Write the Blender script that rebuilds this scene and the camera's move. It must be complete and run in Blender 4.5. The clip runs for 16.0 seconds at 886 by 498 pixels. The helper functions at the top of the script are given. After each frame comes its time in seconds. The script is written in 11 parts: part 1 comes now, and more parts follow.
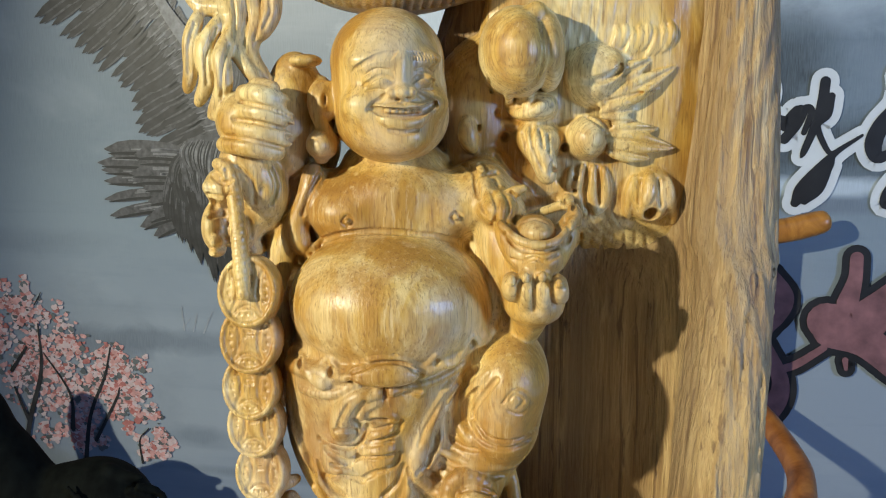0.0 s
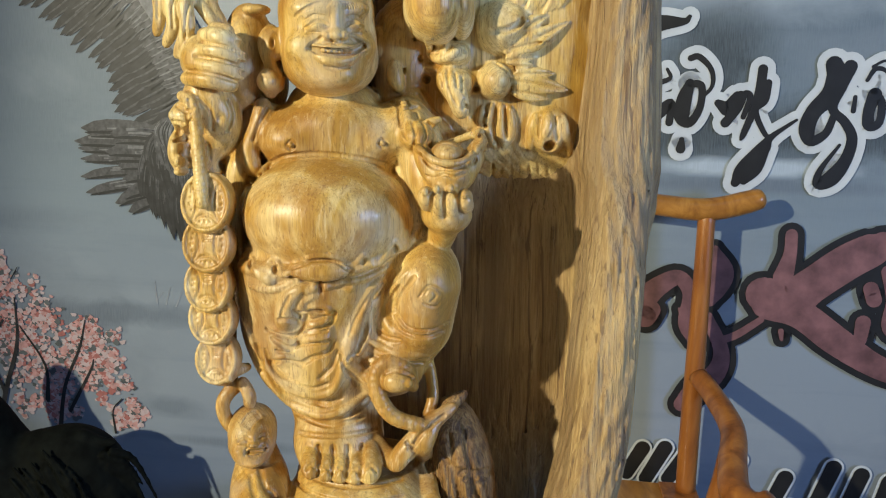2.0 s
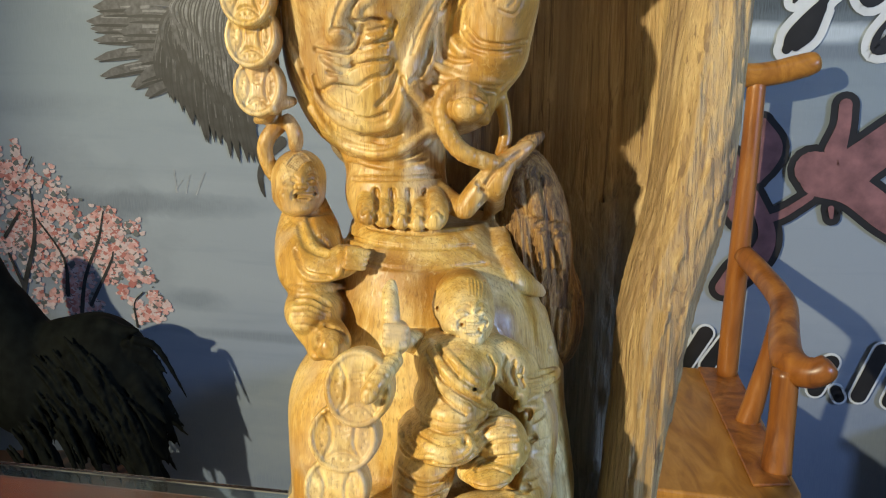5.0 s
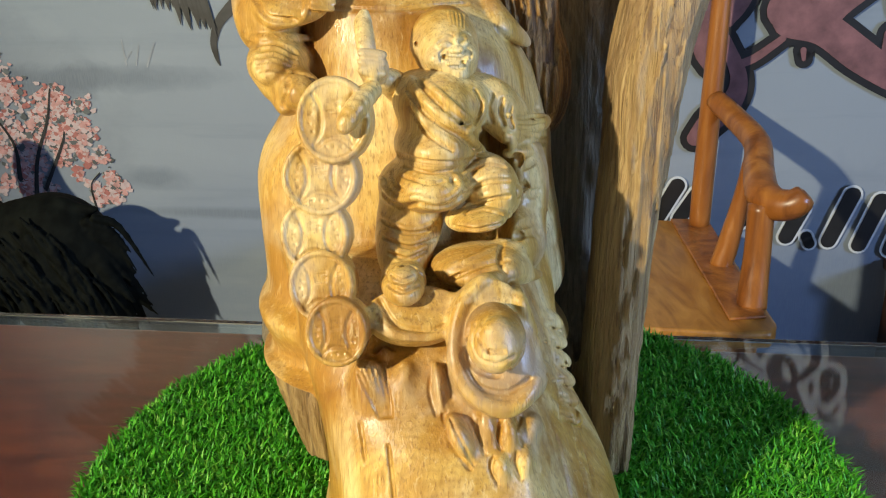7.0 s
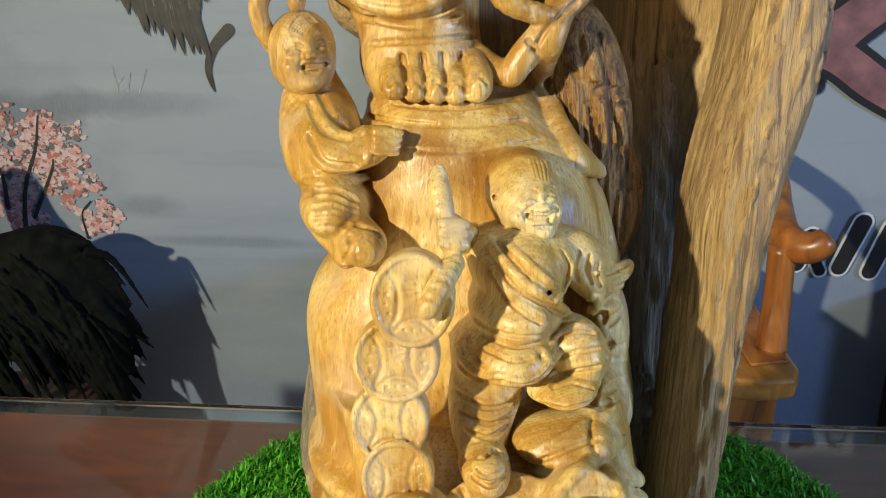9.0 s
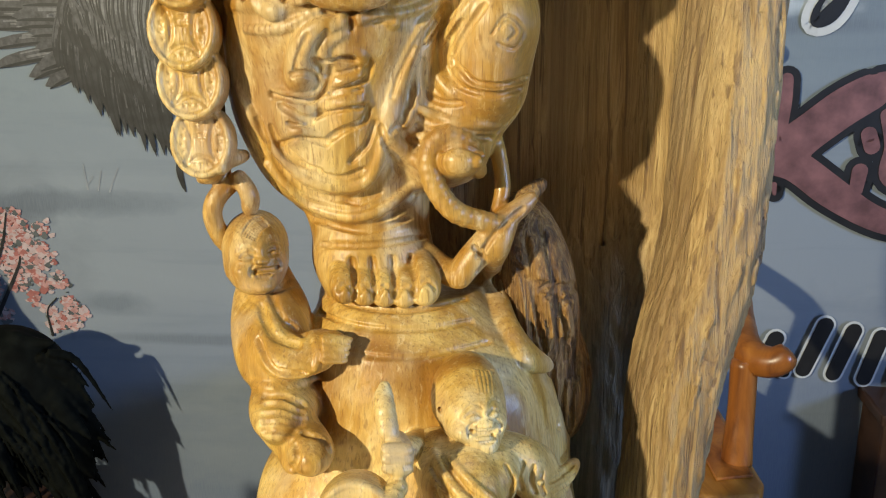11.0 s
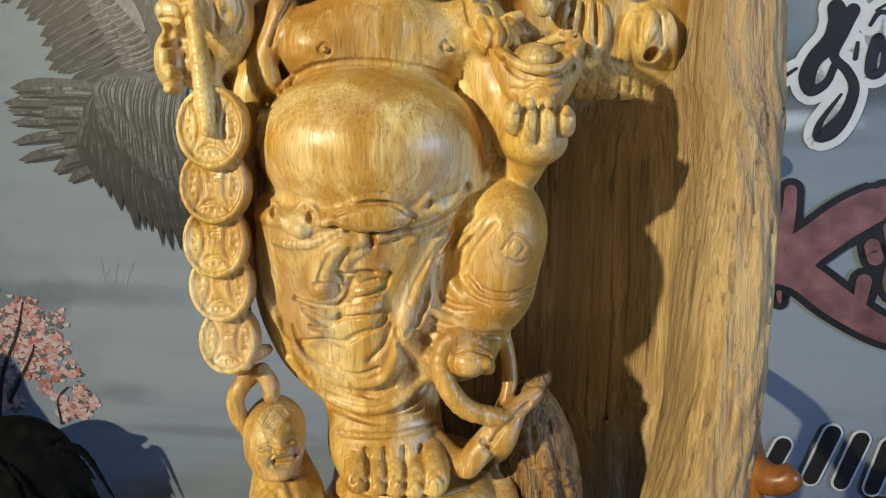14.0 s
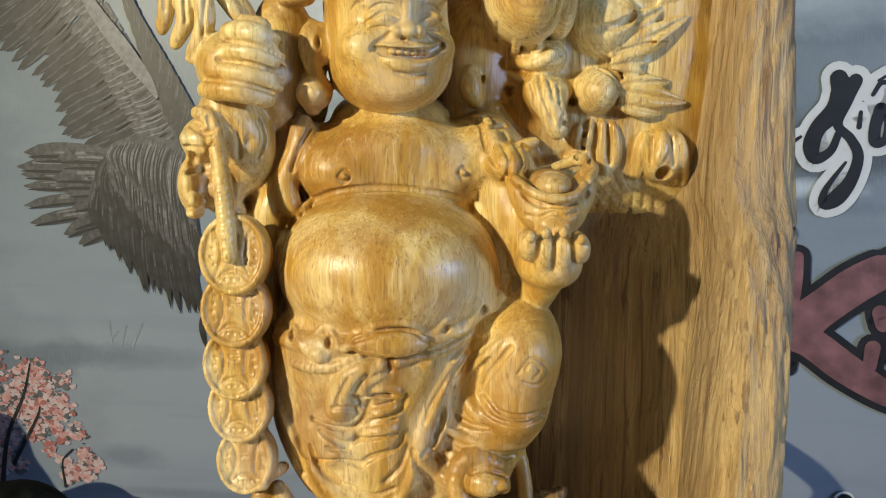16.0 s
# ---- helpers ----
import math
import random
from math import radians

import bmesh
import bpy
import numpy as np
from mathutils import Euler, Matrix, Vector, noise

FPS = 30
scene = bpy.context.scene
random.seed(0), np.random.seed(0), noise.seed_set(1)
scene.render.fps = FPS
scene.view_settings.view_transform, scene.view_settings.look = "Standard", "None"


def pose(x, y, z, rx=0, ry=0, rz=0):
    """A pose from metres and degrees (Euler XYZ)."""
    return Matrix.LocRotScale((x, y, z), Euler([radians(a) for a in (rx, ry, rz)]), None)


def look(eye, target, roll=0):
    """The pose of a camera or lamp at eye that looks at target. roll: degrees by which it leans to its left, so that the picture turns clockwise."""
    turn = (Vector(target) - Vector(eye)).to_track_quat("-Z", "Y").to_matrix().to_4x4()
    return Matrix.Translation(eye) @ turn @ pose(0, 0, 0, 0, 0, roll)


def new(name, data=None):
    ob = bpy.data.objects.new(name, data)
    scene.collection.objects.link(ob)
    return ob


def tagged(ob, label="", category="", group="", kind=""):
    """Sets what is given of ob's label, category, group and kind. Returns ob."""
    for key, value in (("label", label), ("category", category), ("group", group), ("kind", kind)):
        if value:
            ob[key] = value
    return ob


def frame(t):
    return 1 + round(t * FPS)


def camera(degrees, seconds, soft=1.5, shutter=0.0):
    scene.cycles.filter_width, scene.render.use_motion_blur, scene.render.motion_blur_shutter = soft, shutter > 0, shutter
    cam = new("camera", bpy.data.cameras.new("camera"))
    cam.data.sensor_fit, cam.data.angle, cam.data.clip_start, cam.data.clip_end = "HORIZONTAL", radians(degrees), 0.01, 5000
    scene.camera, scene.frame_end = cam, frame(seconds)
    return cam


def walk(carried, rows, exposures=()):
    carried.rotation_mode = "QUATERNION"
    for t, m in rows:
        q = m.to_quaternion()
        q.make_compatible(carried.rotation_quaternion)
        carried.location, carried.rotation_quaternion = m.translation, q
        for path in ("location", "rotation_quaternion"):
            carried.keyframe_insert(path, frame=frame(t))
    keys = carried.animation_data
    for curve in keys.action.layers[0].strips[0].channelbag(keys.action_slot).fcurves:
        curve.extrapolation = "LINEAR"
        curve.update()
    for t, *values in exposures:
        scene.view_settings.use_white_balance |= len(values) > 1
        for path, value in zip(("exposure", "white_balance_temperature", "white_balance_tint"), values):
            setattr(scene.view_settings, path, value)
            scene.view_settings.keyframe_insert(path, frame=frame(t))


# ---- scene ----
cam = camera(54.8, 16.0, soft=1.1)
METRES, EYE, TILT, LEAN, TURN = 0.52, 1.104, -10.0, 0.0, 0.0
ROWS = [
    (0.0, 0.0, 0.0, 0.0, 0.0, 0.0, -0.0),
    (0.5, 0.0125, -0.0302, -0.0239, -0.85, -0.12, -0.21),
    (1.0, 0.0293, -0.0696, -0.0356, -1.78, -0.43, -0.35),
    (1.5, 0.0504, -0.1017, -0.0542, -2.18, -0.39, -0.35),
    (2.0, 0.0474, -0.1326, -0.0752, -1.49, 0.05, -0.48),
    (2.5, 0.0427, -0.1122, -0.1213, -0.74, 0.32, -0.54),
    (3.0, 0.0371, -0.0965, -0.1546, -0.7, -0.18, -0.61),
    (5.5, -0.0093, -0.0021, -0.3093, -0.69, -5.49, -0.07),
    (6.0, -0.0155, 0.0172, -0.3496, -1.73, -7.68, 0.64),
    (6.5, -0.0186, 0.0192, -0.3827, -2.37, -8.89, 1.27),
    (7.0, -0.0151, 0.015, -0.3987, -3.21, -10.11, 1.88),
    (7.5, -0.0063, 0.0139, -0.3882, -3.62, -10.81, 2.38),
    (8.0, -0.0177, 0.0201, -0.3587, -3.24, -10.91, 2.41),
    (8.5, -0.0399, 0.067, -0.3116, -3.31, -10.99, 2.38),
    (9.0, -0.0704, 0.0997, -0.2896, -4.47, -10.84, 2.23),
    (9.5, -0.0799, 0.1067, -0.2605, -6.41, -9.81, 1.83),
    (10.0, -0.0589, 0.1177, -0.2407, -6.77, -8.81, 2.04),
    (12.5, -0.0454, 0.0706, -0.1346, -4.91, -3.21, 1.16),
    (13.0, -0.0476, 0.0825, -0.1243, -5.23, -3.0, 0.98),
    (13.5, -0.0545, 0.0833, -0.1131, -5.36, -2.53, 0.84),
    (14.0, -0.0517, 0.0693, -0.1, -5.46, -1.72, 0.72),
    (14.5, -0.0481, 0.062, -0.0931, -5.52, -0.7, 0.66),
    (15.0, -0.0502, 0.0683, -0.0852, -5.29, -0.05, 0.49),
    (15.5, -0.057, 0.0665, -0.0668, -4.94, 0.62, 0.4),
    (16.0, -0.0605, 0.0614, -0.0445, -5.16, 1.31, 0.58),
]
walk(cam, [(t, pose(0, 0, EYE, TILT, LEAN, TURN) @ pose(METRES * x, METRES * y, METRES * z, 90 + pitch, roll, yaw)) for t, x, y, z, yaw, pitch, roll in ROWS],
     exposures=[(0.0, -0.08, 5900, 10), (3.0, -0.09, 6450, 10), (5.5, 0.14, 6600, 10), (7.5, 0.2, 6550, 10), (9.5, 0.1, 6650, 10), (12.5, -0.05, 6650, 10), (16.0, -0.12, 6600, 10)])

# ---- light ----
world = bpy.data.worlds.new("world")
scene.world = world
world.use_nodes = True
world.node_tree.nodes["Background"].inputs[0].default_value = (0.75, 0.85, 1.0, 1)
world.node_tree.nodes["Background"].inputs[1].default_value = 0.04


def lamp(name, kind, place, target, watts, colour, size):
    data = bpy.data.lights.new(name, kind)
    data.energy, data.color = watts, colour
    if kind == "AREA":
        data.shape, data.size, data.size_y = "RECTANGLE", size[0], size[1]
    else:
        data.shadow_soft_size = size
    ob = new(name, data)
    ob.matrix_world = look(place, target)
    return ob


# a warm spotlight to the left of the camera, a cool source out of view on the right, and an added overhead fill panel
key = lamp("spot_lamp", "SPOT", (-2.3, -1.55, 1.97), (0.05, 0.40, 0.98), 530, (1.0, 0.905, 0.64), 0.05)
key.data.spot_size, key.data.spot_blend = radians(50), 0.4
# cool source out of view on the right; no window is built there
side = lamp("cool_side_light", "SPOT", (2.0, -1.0, 1.25), (-0.15, 0.6, 0.85), 165, (0.36, 0.55, 1.0), 0.22)
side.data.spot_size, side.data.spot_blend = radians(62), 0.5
# unseen fill panel added overhead to lift the unlit parts with cool light
lamp("ceiling_fill", "AREA", (0.1, -0.2, 2.72), (0.1, -0.2, 0), 5.0, (0.42, 0.70, 1.0), (1.6, 0.5))


# ---- materials ----
class Nodes:
    """A small builder of node materials."""

    def __init__(self, name):
        self.mat = bpy.data.materials.new(name)
        self.mat.use_nodes = True
        self.tree = self.mat.node_tree
        self.bsdf = self.tree.nodes["Principled BSDF"]

    def add(self, kind, **values):
        node = self.tree.nodes.new(kind)
        for key_, value in values.items():
            setattr(node, key_, value)
        return node

    def link(self, a, b):
        self.tree.links.new(a, b)

    def put(self, node, **inputs):
        for name, value in inputs.items():
            socket = node.inputs[name.replace("_", " ")]
            if hasattr(value, "is_output"):
                self.link(value, socket)
            else:
                socket.default_value = value
        return node

    def coords(self, scale=(1, 1, 1), turn=(0, 0, 0), shift=(0, 0, 0)):
        tc = self.add("ShaderNodeTexCoord")
        mp = self.add("ShaderNodeMapping")
        self.link(tc.outputs["Object"], mp.inputs[0])
        mp.inputs["Scale"].default_value, mp.inputs["Location"].default_value = scale, shift
        mp.inputs["Rotation"].default_value = [radians(a) for a in turn]
        return mp.outputs[0]

    def noise(self, vec, scale, detail=4.0, rough=0.55, warp=0.0):
        n = self.add("ShaderNodeTexNoise")
        self.put(n, Vector=vec, Scale=scale, Detail=detail, Roughness=rough, Distortion=warp)
        return n.outputs["Fac"]

    def ramp(self, fac, *stops):
        r = self.add("ShaderNodeValToRGB")
        while len(r.color_ramp.elements) < len(stops):
            r.color_ramp.elements.new(0.5)
        for e, (at, col) in zip(r.color_ramp.elements, stops):
            e.position, e.color = at, (*col, 1) if len(col) == 3 else col
        self.link(fac, r.inputs[0])
        return r.outputs[0]

    def grey(self, fac, lo, hi, a=0.0, b=1.0):
        m = self.add("ShaderNodeMapRange")
        self.link(fac, m.inputs[0])
        for i, v in enumerate((lo, hi, a, b)):
            m.inputs[i + 1].default_value = v
        return m.outputs[0]

    def mix(self, fac, a, b, mode="MIX"):
        m = self.add("ShaderNodeMix", data_type="RGBA", blend_type=mode)
        for i, v in ((0, fac), (6, a), (7, b)):
            if hasattr(v, "is_output"):
                self.link(v, m.inputs[i])
            else:
                m.inputs[i].default_value = v if i == 0 else (*v, 1)
        return m.outputs[2]

    def math(self, op, a, b=0.0):
        m = self.add("ShaderNodeMath", operation=op)
        for i, v in enumerate((a, b)):
            if hasattr(v, "is_output"):
                self.link(v, m.inputs[i])
            else:
                m.inputs[i].default_value = v
        return m.outputs[0]

    def bump(self, height, strength, distance=0.001, then=None):
        b = self.add("ShaderNodeBump")
        self.put(b, Height=height, Strength=strength, Distance=distance)
        if then is not None:
            self.link(then, b.inputs["Normal"])
        return b.outputs[0]

    def done(self, colour, rough, normal=None, **more):
        self.put(self.bsdf, Base_Color=colour if hasattr(colour, "is_output") else (*colour, 1), Roughness=rough)
        if normal is not None:
            self.link(normal, self.bsdf.inputs["Normal"])
        for name, value in more.items():
            self.bsdf.inputs[name.replace("_", " ")].default_value = value
        return self.mat


def carved_wood():
    """Oiled honey-coloured wood: growth rings round the trunk's upright axis, brown streaks, fine pores."""
    n = Nodes("carved_wood")
    v = n.coords()
    low = n.noise(n.coords((11, 11, 5)), 1.0, 3)
    sep = n.add("ShaderNodeSeparateXYZ")
    n.link(v, sep.inputs[0])
    dx = n.math("SUBTRACT", sep.outputs[0], 0.02)
    dy = n.math("SUBTRACT", sep.outputs[1], 0.46)
    lean = n.math("MULTIPLY", n.math("SUBTRACT", sep.outputs[2], 1.0), 0.10)
    dist = n.math("SQRT", n.math("ADD", n.math("POWER", n.math("ADD", dx, lean), 2.0), n.math("POWER", dy, 2.0)))
    fine = n.noise(n.coords((55, 55, 12)), 1.0, 3)
    rings = n.math("ADD", n.math("ADD", dist, n.math("MULTIPLY", low, 0.036)), n.math("MULTIPLY", fine, 0.0022))
    wave = n.math("FRACT", n.math("MULTIPLY", rings, 480.0))
    ring = n.ramp(wave, (0.0, (1, 1, 1)), (0.10, (0.75, 0.75, 0.75)), (0.22, (0.1, 0.1, 0.1)), (0.75, (0, 0, 0)), (1.0, (0.85, 0.85, 0.85)))
    ring_here = n.math("MULTIPLY", ring, n.grey(n.noise(n.coords((16, 16, 11), shift=(2, 7, 1)), 1.0, 3), 0.36, 0.62, 0.10, 1.0))
    # wide light and dark bands that also follow the rings
    wide = n.noise(n.coords((2, 2, 2)), 1.0, 1)
    bandpos = n.math("MULTIPLY", n.math("ADD", rings, n.math("MULTIPLY", wide, 0.03)), 26.0)
    comb = n.add("ShaderNodeCombineXYZ")
    n.link(bandpos, comb.inputs[0])
    n.link(n.math("MULTIPLY", sep.outputs[2], 3.0), comb.inputs[2])
    band = n.noise(comb.outputs[0], 1.6, 4, 0.6, 0.3)
    streak = n.noise(n.coords((150, 150, 9)), 1.0, 4, 0.65, 0.6)
    blotch = n.noise(v, 34, 5, 0.65, 0.6)
    base = n.ramp(band, (0.34, (0.30, 0.130, 0.018)), (0.44, (0.51, 0.285, 0.050)), (0.53, (0.69, 0.455, 0.115)), (0.64, (0.86, 0.70, 0.33)))
    board = n.noise(n.coords((30, 22, 8.0), shift=(3, 1, 6)), 1.0, 4, 0.6, 1.4)
    base = n.mix(n.grey(board, 0.48, 0.64, 0, 0.50), base, (0.86, 0.71, 0.38))
    base = n.mix(n.grey(board, 0.48, 0.36, 0, 0.60), base, (0.40, 0.190, 0.028))
    base = n.mix(n.grey(streak, 0.48, 0.70, 0, 0.50), base, (0.42, 0.215, 0.040))
    base = n.mix(n.grey(blotch, 0.50, 0.68, 0, 0.60), base, (0.38, 0.180, 0.024))
    base = n.mix(n.math("MULTIPLY", ring_here, 0.36), base, (0.27, 0.130, 0.022))
    grain = n.noise(n.coords((430, 430, 22), shift=(7, 3, 1)), 1.0, 5, 0.7, 0.7)
    base = n.mix(n.grey(grain, 0.50, 0.66, 0, 0.40), base, (0.28, 0.135, 0.024))
    base = n.mix(n.grey(grain, 0.44, 0.30, 0, 0.35), base, (0.90, 0.75, 0.43))
    pores = n.noise(n.coords((1100, 1100, 90)), 1.0, 2)
    base = n.mix(n.grey(pores, 0.55, 0.70, 0, 0.55), base, (0.20, 0.085, 0.02))
    dull = n.noise(n.coords((26, 26, 18), shift=(9, 2, 5)), 1.0, 4, 0.6, 0.5)
    base = n.mix(n.grey(dull, 0.54, 0.68, 0, 0.45), base, (0.56, 0.44, 0.29))
    marks = n.noise(n.coords((260, 260, 150)), 1.0, 5, 0.65)
    chisel = n.noise(n.coords((95, 95, 60), shift=(3, 3, 8)), 1.0, 3)
    nb = n.bump(pores, 0.25, 0.0006)
    nb = n.bump(grain, 0.12, 0.0006, nb)
    nb = n.bump(marks, 0.20, 0.0010, nb)
    nb = n.bump(chisel, 0.14, 0.0020, nb)
    rough = n.grey(n.noise(v, 90, 5), 0.32, 0.68, 0.28, 0.50)
    return n.done(base, rough, nb, Specular_IOR_Level=0.55)


def weathered_wood():
    """The bare trunk: grey-tan, with long dark lines, cracks and fibre along the grain."""
    n = Nodes("weathered_wood")
    fibre = n.noise(n.coords((330, 330, 9)), 1.0, 6, 0.68, 0.9)
    line1 = n.noise(n.coords((150, 150, 3.2), shift=(5, 2, 1)), 1.0, 5, 0.6, 1.4)
    band = n.noise(n.coords((40, 40, 2.5), shift=(1, 8, 3)), 1.0, 4, 0.6, 0.8)
    big = n.noise(n.coords((14, 14, 6)), 1.0, 4)
    base = n.ramp(fibre, (0.30, (0.20, 0.115, 0.042)), (0.48, (0.40, 0.255, 0.098)), (0.68, (0.60, 0.43, 0.20)))
    base = n.mix(n.grey(band, 0.42, 0.60, 0.6, 0.0), base, (0.22, 0.135, 0.062))
    base = n.mix(n.grey(big, 0.50, 0.70, 0, 0.5), base, (0.34, 0.265, 0.165))
    base = n.mix(n.grey(n.noise(n.coords((24, 24, 10), shift=(1, 4, 2)), 1.0, 4), 0.52, 0.68, 0, 0.6), base, (0.56, 0.385, 0.155))
    line = n.grey(line1, 0.37, 0.44, 1.0, 0.0)
    base = n.mix(n.math("MULTIPLY", line, 0.7), base, (0.11, 0.055, 0.028))
    thin = n.noise(n.coords((620, 620, 7), shift=(2, 9, 4)), 1.0, 4, 0.6, 0.8)
    base = n.mix(n.grey(thin, 0.40, 0.30, 0.0, 0.8), base, (0.13, 0.065, 0.03))
    # inner wood turns greyer and darker low and deep in the split
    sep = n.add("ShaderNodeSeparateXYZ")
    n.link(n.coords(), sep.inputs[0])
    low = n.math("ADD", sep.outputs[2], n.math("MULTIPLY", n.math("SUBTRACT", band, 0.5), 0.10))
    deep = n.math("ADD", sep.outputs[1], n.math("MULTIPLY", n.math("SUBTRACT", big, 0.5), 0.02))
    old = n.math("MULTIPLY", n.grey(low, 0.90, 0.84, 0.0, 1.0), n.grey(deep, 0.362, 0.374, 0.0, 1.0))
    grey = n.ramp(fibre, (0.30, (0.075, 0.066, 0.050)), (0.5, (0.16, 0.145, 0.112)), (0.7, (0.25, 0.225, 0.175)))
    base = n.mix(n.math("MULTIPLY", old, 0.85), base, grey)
    nb = n.bump(fibre, 0.7, 0.0018)
    nb = n.bump(line1, 0.7, 0.004, nb)
    nb = n.bump(thin, 0.5, 0.0015, nb)
    return n.done(base, n.grey(fibre, 0.3, 0.7, 0.40, 0.62), nb)


def rough_bark():
    """Fibrous brown bark with deep dark furrows."""
    n = Nodes("rough_bark")
    fibre = n.noise(n.coords((420, 420, 22), turn=(0, 9, 0)), 1.0, 6, 0.7, 1.2)
    furrow = n.noise(n.coords((170, 170, 14), turn=(0, 9, 0), shift=(3, 1, 2)), 1.0, 4, 0.6, 1.0)
    base = n.ramp(fibre, (0.32, (0.10, 0.045, 0.014)), (0.5, (0.28, 0.145, 0.042)), (0.68, (0.50, 0.31, 0.105)))
    base = n.mix(n.grey(furrow, 0.36, 0.48, 0.85, 0.0), base, (0.07, 0.032, 0.012))
    nb = n.bump(furrow, 0.9, 0.004, n.bump(fibre, 0.7, 0.0016))
    return n.done(base, 0.55, nb)


def furniture_wood():
    n = Nodes("varnished_orange_wood")
    grain = n.noise(n.coords((26, 26, 3)), 1.0, 5, 0.6, 1.2)
    fine = n.noise(n.coords((300, 300, 20)), 1.0, 2)
    base = n.ramp(grain, (0.3, (0.12, 0.034, 0.007)), (0.52, (0.29, 0.098, 0.018)), (0.7, (0.42, 0.165, 0.032)))
    return n.done(base, n.grey(fine, 0.3, 0.7, 0.28, 0.42), n.bump(fine, 0.08, 0.0005))


def seat_wood():
    n = Nodes("varnished_yellow_wood")
    grain = n.noise(n.coords((34, 8, 20)), 1.0, 5, 0.6, 1.5)
    base = n.ramp(grain, (0.3, (0.25, 0.095, 0.015)), (0.52, (0.40, 0.175, 0.03)), (0.7, (0.50, 0.24, 0.05)))
    return n.done(base, 0.33, n.bump(grain, 0.05, 0.0005))


def table_wood():
    n = Nodes("red_brown_table_wood")
    grain = n.noise(n.coords((7, 40, 40)), 1.0, 6, 0.65, 2.0)
    stain = n.noise(n.coords((6, 9, 9)), 1.0, 4)
    base = n.ramp(grain, (0.3, (0.035, 0.007, 0.003)), (0.5, (0.08, 0.016, 0.006)), (0.68, (0.135, 0.030, 0.010)))
    base = n.mix(n.grey(stain, 0.5, 0.7, 0, 0.6), base, (0.09, 0.03, 0.018))
    return n.done(base, 0.4, n.bump(grain, 0.1, 0.0008))


def glass():
    n = Nodes("clear_glass")
    return n.done((0.86, 0.95, 0.92), 0.02, Transmission_Weight=1.0, IOR=1.38)


def plain(name, colour, rough=0.6, amount=0.12, scale=40.0, bump=0.05):
    n = Nodes(name)
    f = n.noise(n.coords(), scale, 4)
    dark = tuple(c * (1 - amount) for c in colour)
    light = tuple(min(1.0, c * (1 + amount)) for c in colour)
    return n.done(n.ramp(f, (0.3, dark), (0.7, light)), rough, n.bump(f, bump, 0.001))


def grass_mat():
    n = Nodes("plastic_grass")
    info = n.add("ShaderNodeNewGeometry")
    col = n.ramp(info.outputs["Random Per Island"], (0.0, (0.02, 0.15, 0.008)), (0.45, (0.05, 0.33, 0.014)), (0.8, (0.10, 0.46, 0.025)), (1.0, (0.22, 0.54, 0.06)))
    return n.done(col, 0.48, Specular_IOR_Level=0.3)


